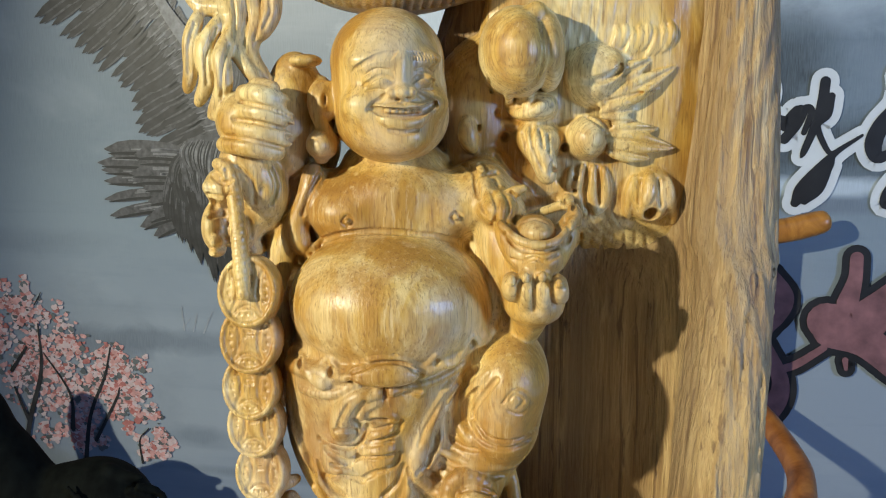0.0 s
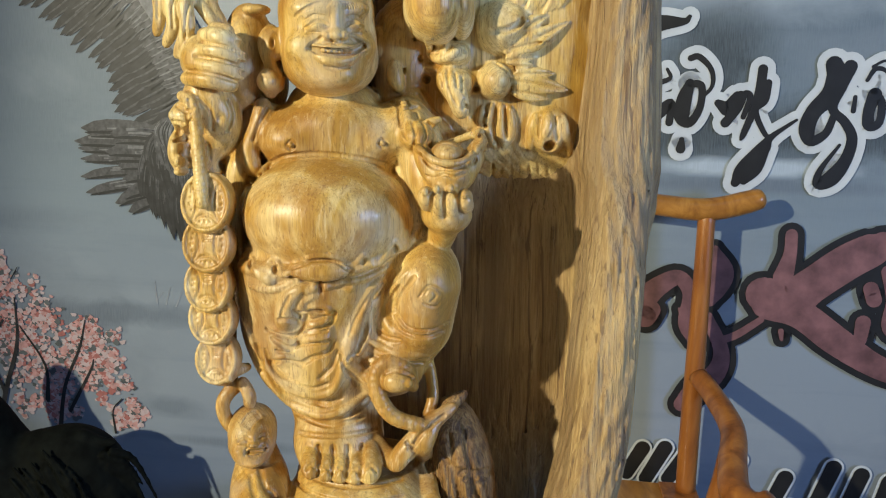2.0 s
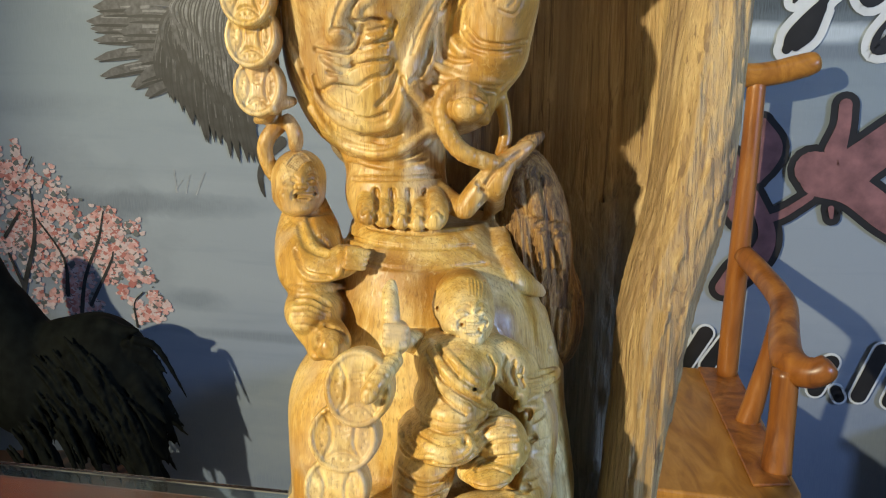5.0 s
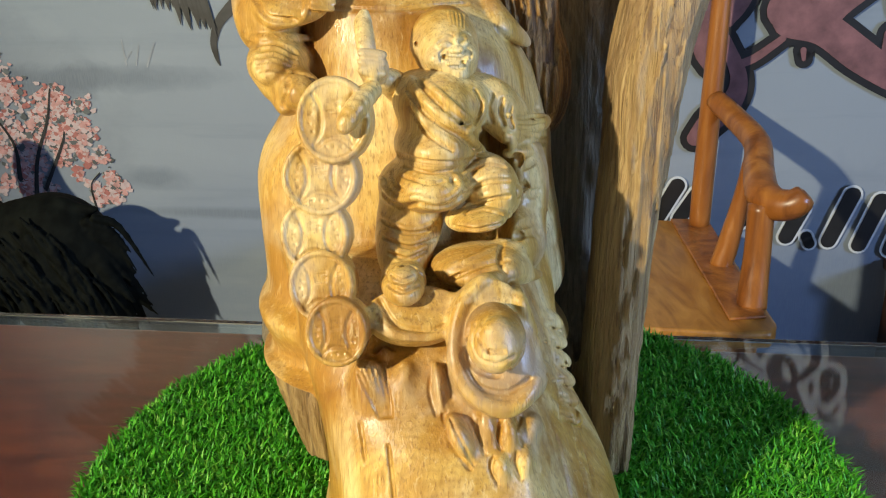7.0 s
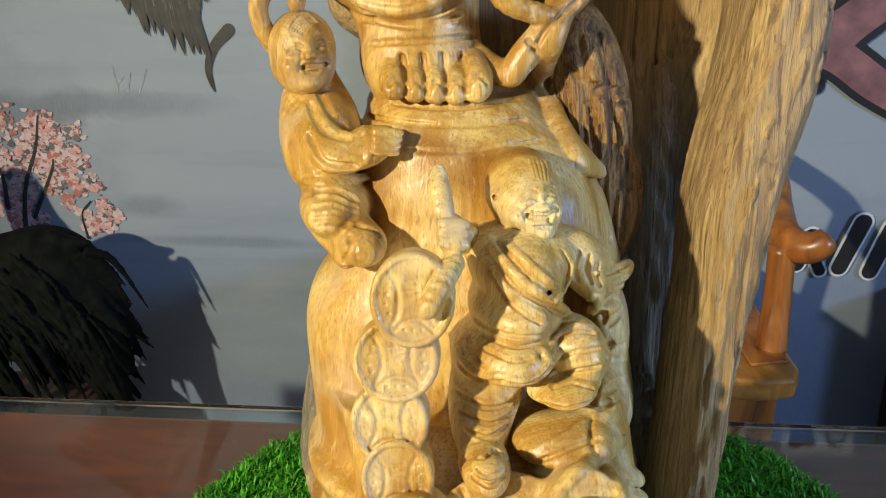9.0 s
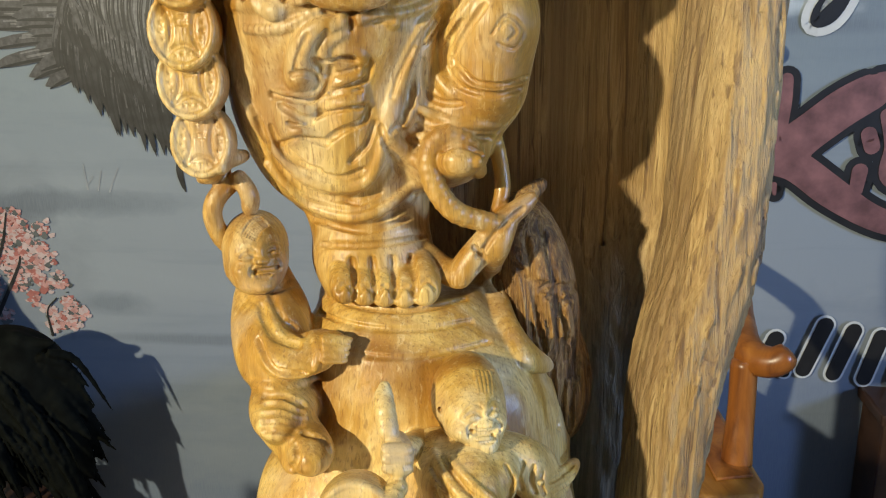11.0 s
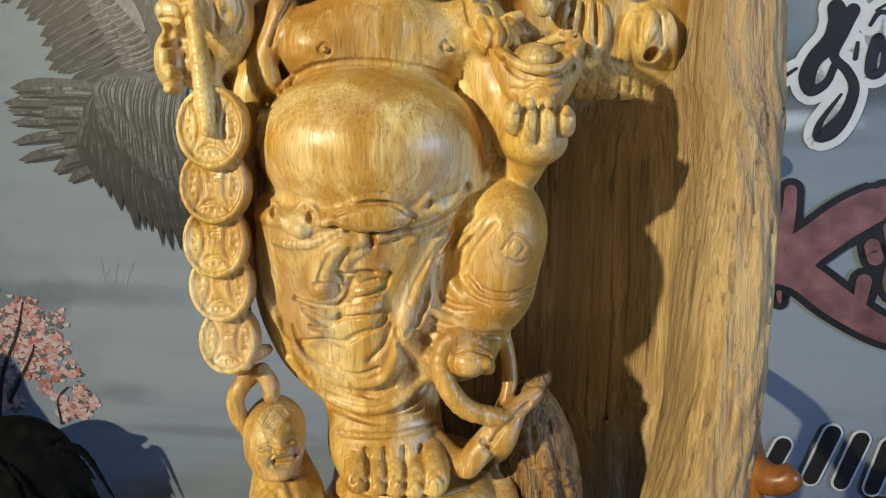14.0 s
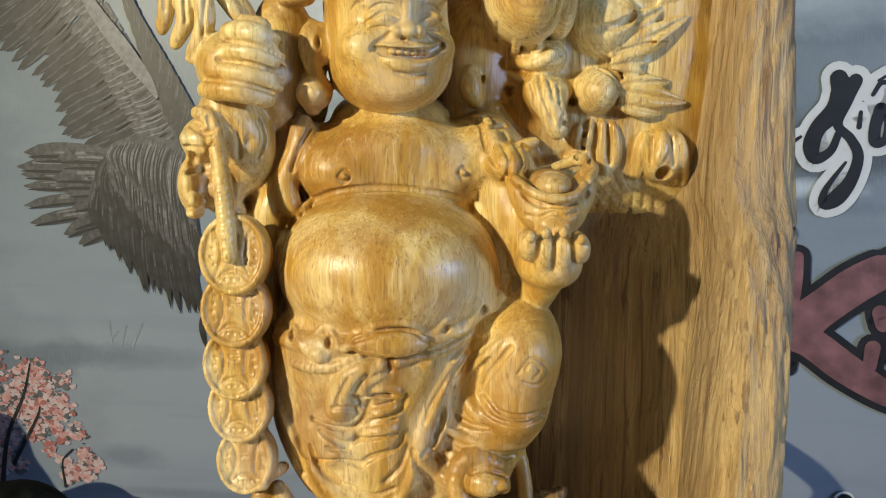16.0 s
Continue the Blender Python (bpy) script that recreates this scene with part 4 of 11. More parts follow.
carving.tube([(-0.0075, 0.3337, 0.9513, 0.0010), (-0.0038, 0.3401, 0.9463, 0.0011), (0.0003, 0.3385, 0.9434, 0.0011), (0.0039, 0.3357, 0.9425, 0.0011), (0.0072, 0.3345, 0.9416, 0.0011)], 0.0006, cut=True)
carving.tube([(0.0239, 0.3281, 0.9831, 0.0003), (0.0264, 0.3273, 0.9868, 0.0003), (0.0290, 0.3277, 0.9890, 0.0003), (0.0327, 0.3285, 0.9873, 0.0003), (0.0355, 0.3301, 0.9840, 0.0003), (0.0346, 0.3301, 0.9807, 0.0003), (0.0321, 0.3297, 0.9782, 0.0003), (0.0292, 0.3289, 0.9786, 0.0003), (0.0260, 0.3281, 0.9800, 0.0003)], 0.0006, cut=True)
carving.tube([(0.0265, 0.3273, 0.9843, 0.0003), (0.0277, 0.3273, 0.9860, 0.0003), (0.0291, 0.3273, 0.9869, 0.0003), (0.0310, 0.3277, 0.9857, 0.0003), (0.0323, 0.3285, 0.9837, 0.0003), (0.0313, 0.3281, 0.9824, 0.0003), (0.0297, 0.3281, 0.9811, 0.0003)], 0.0006, cut=True)
carving.egg((0.0132, 0.3370, 0.9392), (0.0087, 0.0100, 0.0071), 0.002)
carving.tube([(0.0073, 0.3325, 0.9429, 0.0007), (0.0099, 0.3317, 0.9442, 0.0007), (0.0127, 0.3313, 0.9449, 0.0007), (0.0159, 0.3309, 0.9441, 0.0007), (0.0194, 0.3321, 0.9423, 0.0007)], 0.0006, cut=True)
carving.egg((0.0191, 0.3300, 0.9392), (0.0024, 0.0024, 0.0024), 0.0008)
carving.egg((0.0213, 0.3340, 0.9405), (0.0016, 0.0016, 0.0016), 0.0008)
carving.coil([(0.0214, 0.3400, 0.9335, 0.0027), (0.0175, 0.3380, 0.9435, 0.0033), (0.0093, 0.3370, 0.9477, 0.0032), (0.0034, 0.3370, 0.9430, 0.0033), (0.0035, 0.3350, 0.9323, 0.0035), (0.0115, 0.3330, 0.9206, 0.0035), (0.0270, 0.3350, 0.9146, 0.0033)], 0.0032, 0.16, 0.001)
carving.tube([(0.0297, 0.3500, 0.9426, 0.0025), (0.0315, 0.3470, 0.9261, 0.0025), (0.0280, 0.3430, 0.9142, 0.0022)], 0.002)
carving.tube([(0.0417, 0.3420, 0.9224, 0.0025), (0.0293, 0.3380, 0.9137, 0.0033), (0.0198, 0.3360, 0.9034, 0.0044), (0.0124, 0.3380, 0.8945, 0.0033)], 0.003)
carving.tube([(0.0374, 0.3369, 0.9198, 0.0009), (0.0325, 0.3349, 0.9165, 0.0009), (0.0278, 0.3317, 0.9133, 0.0009), (0.0237, 0.3317, 0.9085, 0.0009), (0.0198, 0.3309, 0.9036, 0.0009)], 0.0006, cut=True)
carving.tube([(0.0184, 0.3325, 0.9073, 0.0009), (0.0209, 0.3325, 0.9044, 0.0009), (0.0225, 0.3317, 0.9019, 0.0009), (0.0216, 0.3325, 0.8994, 0.0009), (0.0198, 0.3333, 0.8971, 0.0009)], 0.0006, cut=True)
carving.tube([(0.0019, 0.3500, 0.9016, 0.0028), (0.0086, 0.3430, 0.8957, 0.0034), (0.0143, 0.3380, 0.8946, 0.0033)], 0.003)
# sack of rough bark beside the stump
bark = Blocks((0.0069, 0.3250, 0.7744), (0.0970, 0.4020, 0.9371), 0.0007, 3)
bark.egg((0.0464, 0.3640, 0.8751), (0.0196, 0.0260, 0.0451), 0.004, turn=(0, -8, 0))
bark.egg((0.0588, 0.3680, 0.8362), (0.0151, 0.0240, 0.0292), 0.004)
bark.tube([(0.0337, 0.3500, 0.9140, 0.0030), (0.0406, 0.3480, 0.9214, 0.0025), (0.0479, 0.3520, 0.9259, 0.0017)], 0.003)
bark.tube([(0.0288, 0.3597, 0.9052, 0.0007), (0.0285, 0.3541, 0.8955, 0.0007), (0.0288, 0.3513, 0.8857, 0.0007), (0.0297, 0.3501, 0.8769, 0.0007), (0.0309, 0.3505, 0.8676, 0.0008), (0.0324, 0.3545, 0.8559, 0.0008), (0.0341, 0.3601, 0.8428, 0.0008)], 0.0006, cut=True)
bark.tube([(0.0301, 0.3537, 0.9033, 0.0010), (0.0305, 0.3497, 0.8950, 0.0010), (0.0311, 0.3473, 0.8865, 0.0010), (0.0322, 0.3461, 0.8780, 0.0010), (0.0334, 0.3461, 0.8687, 0.0010), (0.0346, 0.3489, 0.8575, 0.0010), (0.0370, 0.3569, 0.8438, 0.0010)], 0.0006, cut=True)
bark.tube([(0.0318, 0.3497, 0.9011, 0.0012), (0.0326, 0.3465, 0.8944, 0.0012), (0.0337, 0.3445, 0.8871, 0.0012), (0.0348, 0.3429, 0.8789, 0.0012), (0.0361, 0.3429, 0.8695, 0.0012), (0.0372, 0.3449, 0.8587, 0.0012), (0.0391, 0.3505, 0.8459, 0.0012)], 0.0006, cut=True)
bark.tube([(0.0337, 0.3465, 0.8988, 0.0007), (0.0350, 0.3441, 0.8935, 0.0007), (0.0363, 0.3421, 0.8875, 0.0007), (0.0376, 0.3409, 0.8794, 0.0007), (0.0390, 0.3409, 0.8700, 0.0007), (0.0401, 0.3425, 0.8593, 0.0007), (0.0418, 0.3469, 0.8470, 0.0008)], 0.0006, cut=True)
bark.tube([(0.0357, 0.3441, 0.8964, 0.0009), (0.0374, 0.3421, 0.8926, 0.0009), (0.0390, 0.3405, 0.8878, 0.0009), (0.0406, 0.3393, 0.8799, 0.0009), (0.0420, 0.3393, 0.8703, 0.0010), (0.0432, 0.3409, 0.8596, 0.0010), (0.0448, 0.3449, 0.8475, 0.0010)], 0.0006, cut=True)
bark.tube([(0.0380, 0.3429, 0.8938, 0.0012), (0.0400, 0.3409, 0.8916, 0.0012), (0.0420, 0.3397, 0.8878, 0.0012), (0.0437, 0.3385, 0.8801, 0.0012), (0.0452, 0.3385, 0.8704, 0.0012), (0.0465, 0.3401, 0.8597, 0.0012), (0.0481, 0.3437, 0.8478, 0.0012)], 0.0006, cut=True)
bark.tube([(0.0405, 0.3425, 0.8910, 0.0007), (0.0427, 0.3401, 0.8904, 0.0007), (0.0450, 0.3393, 0.8878, 0.0007), (0.0470, 0.3385, 0.8802, 0.0007), (0.0487, 0.3385, 0.8702, 0.0007), (0.0500, 0.3401, 0.8596, 0.0007), (0.0518, 0.3441, 0.8474, 0.0008)], 0.0006, cut=True)
bark.tube([(0.0428, 0.3413, 0.8883, 0.0009), (0.0455, 0.3397, 0.8892, 0.0009), (0.0483, 0.3397, 0.8876, 0.0009), (0.0506, 0.3393, 0.8800, 0.0010), (0.0524, 0.3393, 0.8698, 0.0010), (0.0539, 0.3413, 0.8590, 0.0010), (0.0556, 0.3449, 0.8470, 0.0010)], 0.0006, cut=True)
bark.tube([(0.0450, 0.3397, 0.8858, 0.0012), (0.0488, 0.3409, 0.8875, 0.0012), (0.0519, 0.3409, 0.8872, 0.0012), (0.0544, 0.3409, 0.8796, 0.0012), (0.0566, 0.3417, 0.8689, 0.0012), (0.0583, 0.3441, 0.8579, 0.0012), (0.0595, 0.3457, 0.8465, 0.0012)], 0.0006, cut=True)
bark.tube([(0.0474, 0.3389, 0.8830, 0.0007), (0.0522, 0.3425, 0.8858, 0.0007), (0.0558, 0.3433, 0.8865, 0.0007), (0.0591, 0.3449, 0.8786, 0.0007), (0.0619, 0.3473, 0.8671, 0.0008), (0.0641, 0.3505, 0.8556, 0.0008), (0.0635, 0.3469, 0.8458, 0.0008)], 0.0006, cut=True)
bark.tube([(0.0506, 0.3405, 0.8796, 0.0010), (0.0552, 0.3425, 0.8844, 0.0010), (0.0611, 0.3497, 0.8848, 0.0010), (0.0675, 0.3601, 0.8747, 0.0010), (0.0699, 0.3601, 0.8632, 0.0010), (0.0710, 0.3601, 0.8523, 0.0010), (0.0687, 0.3513, 0.8440, 0.0010)], 0.0006, cut=True)
bark.tube([(0.0532, 0.3401, 0.8767, 0.0012), (0.0592, 0.3457, 0.8822, 0.0012), (0.0679, 0.3601, 0.8822, 0.0012), (0.0711, 0.3601, 0.8747, 0.0013), (0.0736, 0.3601, 0.8630, 0.0013), (0.0748, 0.3601, 0.8521, 0.0013), (0.0755, 0.3601, 0.8406, 0.0013)], 0.0006, cut=True)
bark.tube([(0.0439, 0.3397, 0.8656, 0.0009), (0.0435, 0.3425, 0.8584, 0.0009), (0.0436, 0.3449, 0.8500, 0.0009), (0.0468, 0.3517, 0.8358, 0.0009), (0.0495, 0.3541, 0.8215, 0.0009)], 0.0006, cut=True)
bark.tube([(0.0473, 0.3393, 0.8655, 0.0009), (0.0473, 0.3417, 0.8585, 0.0009), (0.0478, 0.3445, 0.8499, 0.0009), (0.0499, 0.3485, 0.8369, 0.0009), (0.0517, 0.3501, 0.8230, 0.0009)], 0.0006, cut=True)
bark.tube([(0.0509, 0.3393, 0.8653, 0.0009), (0.0511, 0.3405, 0.8587, 0.0009), (0.0521, 0.3441, 0.8498, 0.0009), (0.0532, 0.3461, 0.8376, 0.0009), (0.0543, 0.3477, 0.8238, 0.0009)], 0.0006, cut=True)
bark.tube([(0.0550, 0.3409, 0.8647, 0.0009), (0.0558, 0.3425, 0.8578, 0.0009), (0.0568, 0.3449, 0.8493, 0.0009), (0.0567, 0.3445, 0.8380, 0.0009), (0.0573, 0.3465, 0.8241, 0.0009)], 0.0006, cut=True)
bark.tube([(0.0599, 0.3449, 0.8633, 0.0009), (0.0617, 0.3481, 0.8557, 0.0009), (0.0618, 0.3469, 0.8483, 0.0009), (0.0607, 0.3445, 0.8377, 0.0009), (0.0608, 0.3469, 0.8238, 0.0009)], 0.0006, cut=True)
bark.tube([(0.0265, 0.3692, 0.8876, 0.0014), (0.0267, 0.3608, 0.8818, 0.0025), (0.0282, 0.3560, 0.8755, 0.0025), (0.0314, 0.3524, 0.8696, 0.0025), (0.0350, 0.3464, 0.8651, 0.0024), (0.0407, 0.3440, 0.8611, 0.0024), (0.0479, 0.3448, 0.8564, 0.0014)], 0.0012)
bark.tube([(0.0390, 0.3457, 0.8559, 0.0010), (0.0434, 0.3453, 0.8555, 0.0018), (0.0464, 0.3433, 0.8551, 0.0018), (0.0480, 0.3461, 0.8510, 0.0018), (0.0465, 0.3445, 0.8488, 0.0018), (0.0445, 0.3477, 0.8479, 0.0018), (0.0407, 0.3473, 0.8493, 0.0010)], 0.0012)
bark.tube([(0.0284, 0.3529, 0.8876, 0.0009), (0.0299, 0.3513, 0.8816, 0.0009), (0.0313, 0.3473, 0.8765, 0.0009), (0.0342, 0.3445, 0.8719, 0.0009), (0.0377, 0.3421, 0.8674, 0.0009)], 0.0006, cut=True)
bark.tube([(0.0220, 0.3601, 0.8886, 0.0009), (0.0235, 0.3601, 0.8802, 0.0009), (0.0257, 0.3601, 0.8722, 0.0009), (0.0289, 0.3569, 0.8668, 0.0009), (0.0320, 0.3509, 0.8628, 0.0009)], 0.0006, cut=True)
# belly and chest
carving.egg((-0.0227, 0.3560, 1.0199), (0.0425, 0.0390, 0.0295), 0.003)
carving.egg((-0.0205, 0.3580, 1.0114), (0.0409, 0.0350, 0.0232), 0.006)
carving.egg((-0.0210, 0.3740, 1.0497), (0.0345, 0.0270, 0.0262), 0.005)
carving.egg((-0.0205, 0.3680, 1.0642), (0.0288, 0.0220, 0.0137), 0.008)
carving.egg((-0.0482, 0.3740, 1.0610), (0.0114, 0.0160, 0.0099), 0.01)
carving.egg((0.0070, 0.3760, 1.0608), (0.0115, 0.0160, 0.0100), 0.01)
carving.egg((-0.0210, 0.3800, 1.0767), (0.0231, 0.0220, 0.0110), 0.006)
carving.egg((-0.0398, 0.3640, 1.0561), (0.0175, 0.0180, 0.0126), 0.006)
carving.egg((0.0015, 0.3660, 1.0565), (0.0161, 0.0180, 0.0122), 0.006)
carving.egg((-0.0393, 0.3460, 1.0545), (0.0012, 0.0012, 0.0012), 0.0008)
carving.tube([(-0.0414, 0.3465, 1.0544, 0.0004), (-0.0403, 0.3461, 1.0558, 0.0004), (-0.0392, 0.3461, 1.0566, 0.0004), (-0.0380, 0.3461, 1.0558, 0.0004), (-0.0372, 0.3461, 1.0545, 0.0004), (-0.0380, 0.3465, 1.0531, 0.0004), (-0.0394, 0.3469, 1.0522, 0.0004), (-0.0404, 0.3465, 1.0531, 0.0004), (-0.0414, 0.3465, 1.0544, 0.0004)], 0.0006, cut=True)
carving.egg((0.0054, 0.3488, 1.0557), (0.0012, 0.0012, 0.0012), 0.0008)
carving.tube([(0.0033, 0.3485, 1.0558, 0.0004), (0.0043, 0.3485, 1.0571, 0.0004), (0.0053, 0.3489, 1.0578, 0.0004), (0.0067, 0.3493, 1.0570, 0.0004), (0.0075, 0.3497, 1.0556, 0.0004), (0.0067, 0.3493, 1.0543, 0.0004), (0.0054, 0.3493, 1.0535, 0.0004), (0.0043, 0.3489, 1.0544, 0.0004), (0.0033, 0.3485, 1.0558, 0.0004)], 0.0006, cut=True)
carving.egg((-0.0190, 0.3220, 1.0046), (0.0015, 0.0040, 0.0015), 0.0006, cut=True)
carving.tube([(-0.0509, 0.3581, 1.0448, 0.0010), (-0.0470, 0.3521, 1.0469, 0.0010), (-0.0430, 0.3489, 1.0484, 0.0010), (-0.0373, 0.3473, 1.0495, 0.0010), (-0.0311, 0.3469, 1.0501, 0.0010), (-0.0256, 0.3465, 1.0503, 0.0010), (-0.0195, 0.3465, 1.0500, 0.0010), (-0.0117, 0.3473, 1.0492, 0.0010), (-0.0033, 0.3497, 1.0478, 0.0010), (0.0048, 0.3541, 1.0453, 0.0010), (0.0130, 0.3601, 1.0422, 0.0010)], 0.0006, cut=True)
# robe borders and the ruffled waistband
carving.tube([(-0.0548, 0.3620, 1.0744, 0.0029), (-0.0572, 0.3600, 1.0626, 0.0031), (-0.0623, 0.3600, 1.0505, 0.0029), (-0.0598, 0.3580, 1.0411, 0.0026)], 0.004)
carving.tube([(-0.0520, 0.3589, 1.0723, 0.0008), (-0.0543, 0.3565, 1.0676, 0.0008), (-0.0564, 0.3553, 1.0632, 0.0008), (-0.0578, 0.3553, 1.0594, 0.0008), (-0.0590, 0.3557, 1.0560, 0.0008)], 0.0006, cut=True)
carving.tube([(-0.0646, 0.3660, 1.0496, 0.0049), (-0.0683, 0.3640, 1.0376, 0.0044), (-0.0700, 0.3640, 1.0200, 0.0042), (-0.0698, 0.3620, 1.0002, 0.0042), (-0.0675, 0.3580, 0.9886, 0.0039)], 0.005)
carving.tube([(-0.0517, 0.3604, 1.0446, 0.0009), (-0.0566, 0.3580, 1.0396, 0.0017), (-0.0621, 0.3632, 1.0328, 0.0017), (-0.0632, 0.3516, 1.0281, 0.0017), (-0.0664, 0.3588, 1.0187, 0.0017), (-0.0675, 0.3584, 1.0098, 0.0017), (-0.0674, 0.3568, 1.0017, 0.0017), (-0.0653, 0.3516, 0.9972, 0.0017), (-0.0625, 0.3444, 0.9942, 0.0009)], 0.0012)
carving.tube([(-0.0555, 0.3561, 1.0390, 0.0007), (-0.0582, 0.3477, 1.0347, 0.0007), (-0.0611, 0.3449, 1.0292, 0.0007), (-0.0619, 0.3417, 1.0229, 0.0007), (-0.0655, 0.3577, 1.0115, 0.0007)], 0.0006, cut=True)
carving.tube([(0.0161, 0.3640, 1.0425, 0.0039), (0.0215, 0.3620, 1.0280, 0.0042), (0.0253, 0.3580, 1.0139, 0.0037), (0.0202, 0.3520, 1.0006, 0.0034)], 0.005)
carving.tube([(0.0147, 0.3596, 1.0408, 0.0009), (0.0173, 0.3576, 1.0352, 0.0017), (0.0197, 0.3564, 1.0292, 0.0017), (0.0220, 0.3552, 1.0228, 0.0017), (0.0231, 0.3536, 1.0163, 0.0017), (0.0213, 0.3504, 1.0103, 0.0017), (0.0184, 0.3452, 1.0050, 0.0009)], 0.0012)
carving.tube([(-0.0641, 0.3458, 0.9945, 0.0027), (-0.0507, 0.3338, 0.9942, 0.0034), (-0.0382, 0.3290, 0.9948, 0.0031), (-0.0238, 0.3278, 0.9967, 0.0036), (-0.0098, 0.3306, 0.9966, 0.0031), (0.0017, 0.3338, 1.0001, 0.0029), (0.0160, 0.3430, 1.0075, 0.0027)], 0.002)
carving.egg((-0.0235, 0.3244, 0.9965), (0.0144, 0.0050, 0.0054), 0.0008)
carving.tube([(-0.0385, 0.3257, 0.9941, 0.0009), (-0.0350, 0.3257, 0.9928, 0.0009), (-0.0315, 0.3265, 0.9915, 0.0009), (-0.0278, 0.3265, 0.9910, 0.0009), (-0.0237, 0.3265, 0.9908, 0.0009), (-0.0185, 0.3273, 0.9911, 0.0009), (-0.0136, 0.3285, 0.9918, 0.0009), (-0.0107, 0.3285, 0.9931, 0.0009), (-0.0084, 0.3281, 0.9947, 0.0009)], 0.0006, cut=True)
carving.tube([(-0.0365, 0.3229, 0.9975, 0.0007), (-0.0322, 0.3217, 0.9994, 0.0007), (-0.0283, 0.3225, 1.0009, 0.0007), (-0.0252, 0.3233, 1.0017, 0.0007), (-0.0220, 0.3233, 1.0020, 0.0007), (-0.0181, 0.3237, 1.0015, 0.0007), (-0.0144, 0.3237, 1.0005, 0.0007), (-0.0118, 0.3229, 0.9990, 0.0007), (-0.0096, 0.3237, 0.9972, 0.0007)], 0.0006, cut=True)
carving.tube([(-0.0653, 0.3460, 0.9918, 0.0011), (-0.0640, 0.3496, 0.9985, 0.0014), (-0.0597, 0.3448, 1.0006, 0.0013), (-0.0560, 0.3344, 0.9957, 0.0013), (-0.0512, 0.3316, 0.9913, 0.0016), (-0.0490, 0.3332, 0.9985, 0.0013), (-0.0451, 0.3320, 1.0007, 0.0016), (-0.0415, 0.3268, 0.9950, 0.0015), (-0.0372, 0.3240, 0.9958, 0.0013), (-0.0352, 0.3280, 0.9996, 0.0013), (-0.0285, 0.3240, 1.0033, 0.0013), (-0.0219, 0.3228, 1.0045, 0.0013), (-0.0145, 0.3244, 1.0032, 0.0013), (-0.0097, 0.3284, 0.9991, 0.0013), (-0.0063, 0.3288, 0.9996, 0.0013), (-0.0029, 0.3272, 1.0042, 0.0013), (-0.0007, 0.3304, 1.0014, 0.0013), (0.0013, 0.3312, 0.9979, 0.0013), (0.0059, 0.3336, 0.9999, 0.0016), (0.0095, 0.3344, 1.0074, 0.0013), (0.0124, 0.3364, 1.0094, 0.0013), (0.0147, 0.3392, 1.0051, 0.0016), (0.0195, 0.3464, 1.0073, 0.0016), (0.0243, 0.3520, 1.0146, 0.0014)], 0.0008)
carving.egg((-0.0586, 0.3368, 0.9970), (0.0016, 0.0040, 0.0026), 0.0006, cut=True)
carving.egg((-0.0447, 0.3276, 0.9964), (0.0018, 0.0030, 0.0026), 0.0006, cut=True)
carving.egg((-0.0027, 0.3288, 1.0002), (0.0013, 0.0013, 0.0018), 0.0006, cut=True)
carving.egg((0.0121, 0.3364, 1.0050), (0.0016, 0.0016, 0.0021), 0.0006, cut=True)
carving.egg((-0.0481, 0.3304, 0.9914), (0.0042, 0.0040, 0.0036), 0.0012)
carving.coil([(-0.0587, 0.3390, 0.9859, 0.0016), (-0.0508, 0.3330, 0.9856, 0.0018), (-0.0422, 0.3290, 0.9872, 0.0018), (-0.0342, 0.3278, 0.9916, 0.0018)], 0.0026, 0.2, 0.0006)
carving.coil([(-0.0098, 0.3302, 0.9898, 0.0018), (-0.0010, 0.3354, 0.9915, 0.0018), (0.0078, 0.3416, 0.9952, 0.0016)], 0.0026, 0.2, 0.0006)
carving.egg((-0.0263, 0.3282, 0.9880), (0.0026, 0.0040, 0.0034), 0.0006)
carving.egg((-0.0203, 0.3284, 0.9888), (0.0029, 0.0040, 0.0029), 0.0006)
carving.tube([(-0.0181, 0.3270, 0.9888, 0.0013), (-0.0136, 0.3290, 0.9899, 0.0018), (-0.0096, 0.3306, 0.9871, 0.0024)], 0.0008)
carving.tube([(-0.0228, 0.3229, 0.9915, 0.0006), (-0.0232, 0.3265, 0.9883, 0.0006), (-0.0233, 0.3265, 0.9854, 0.0006)], 0.0006, cut=True)
carving.tube([(-0.0156, 0.3277, 0.9877, 0.0006), (-0.0138, 0.3281, 0.9880, 0.0006), (-0.0120, 0.3277, 0.9882, 0.0006), (-0.0104, 0.3281, 0.9881, 0.0006), (-0.0089, 0.3285, 0.9879, 0.0006)], 0.0006, cut=True)
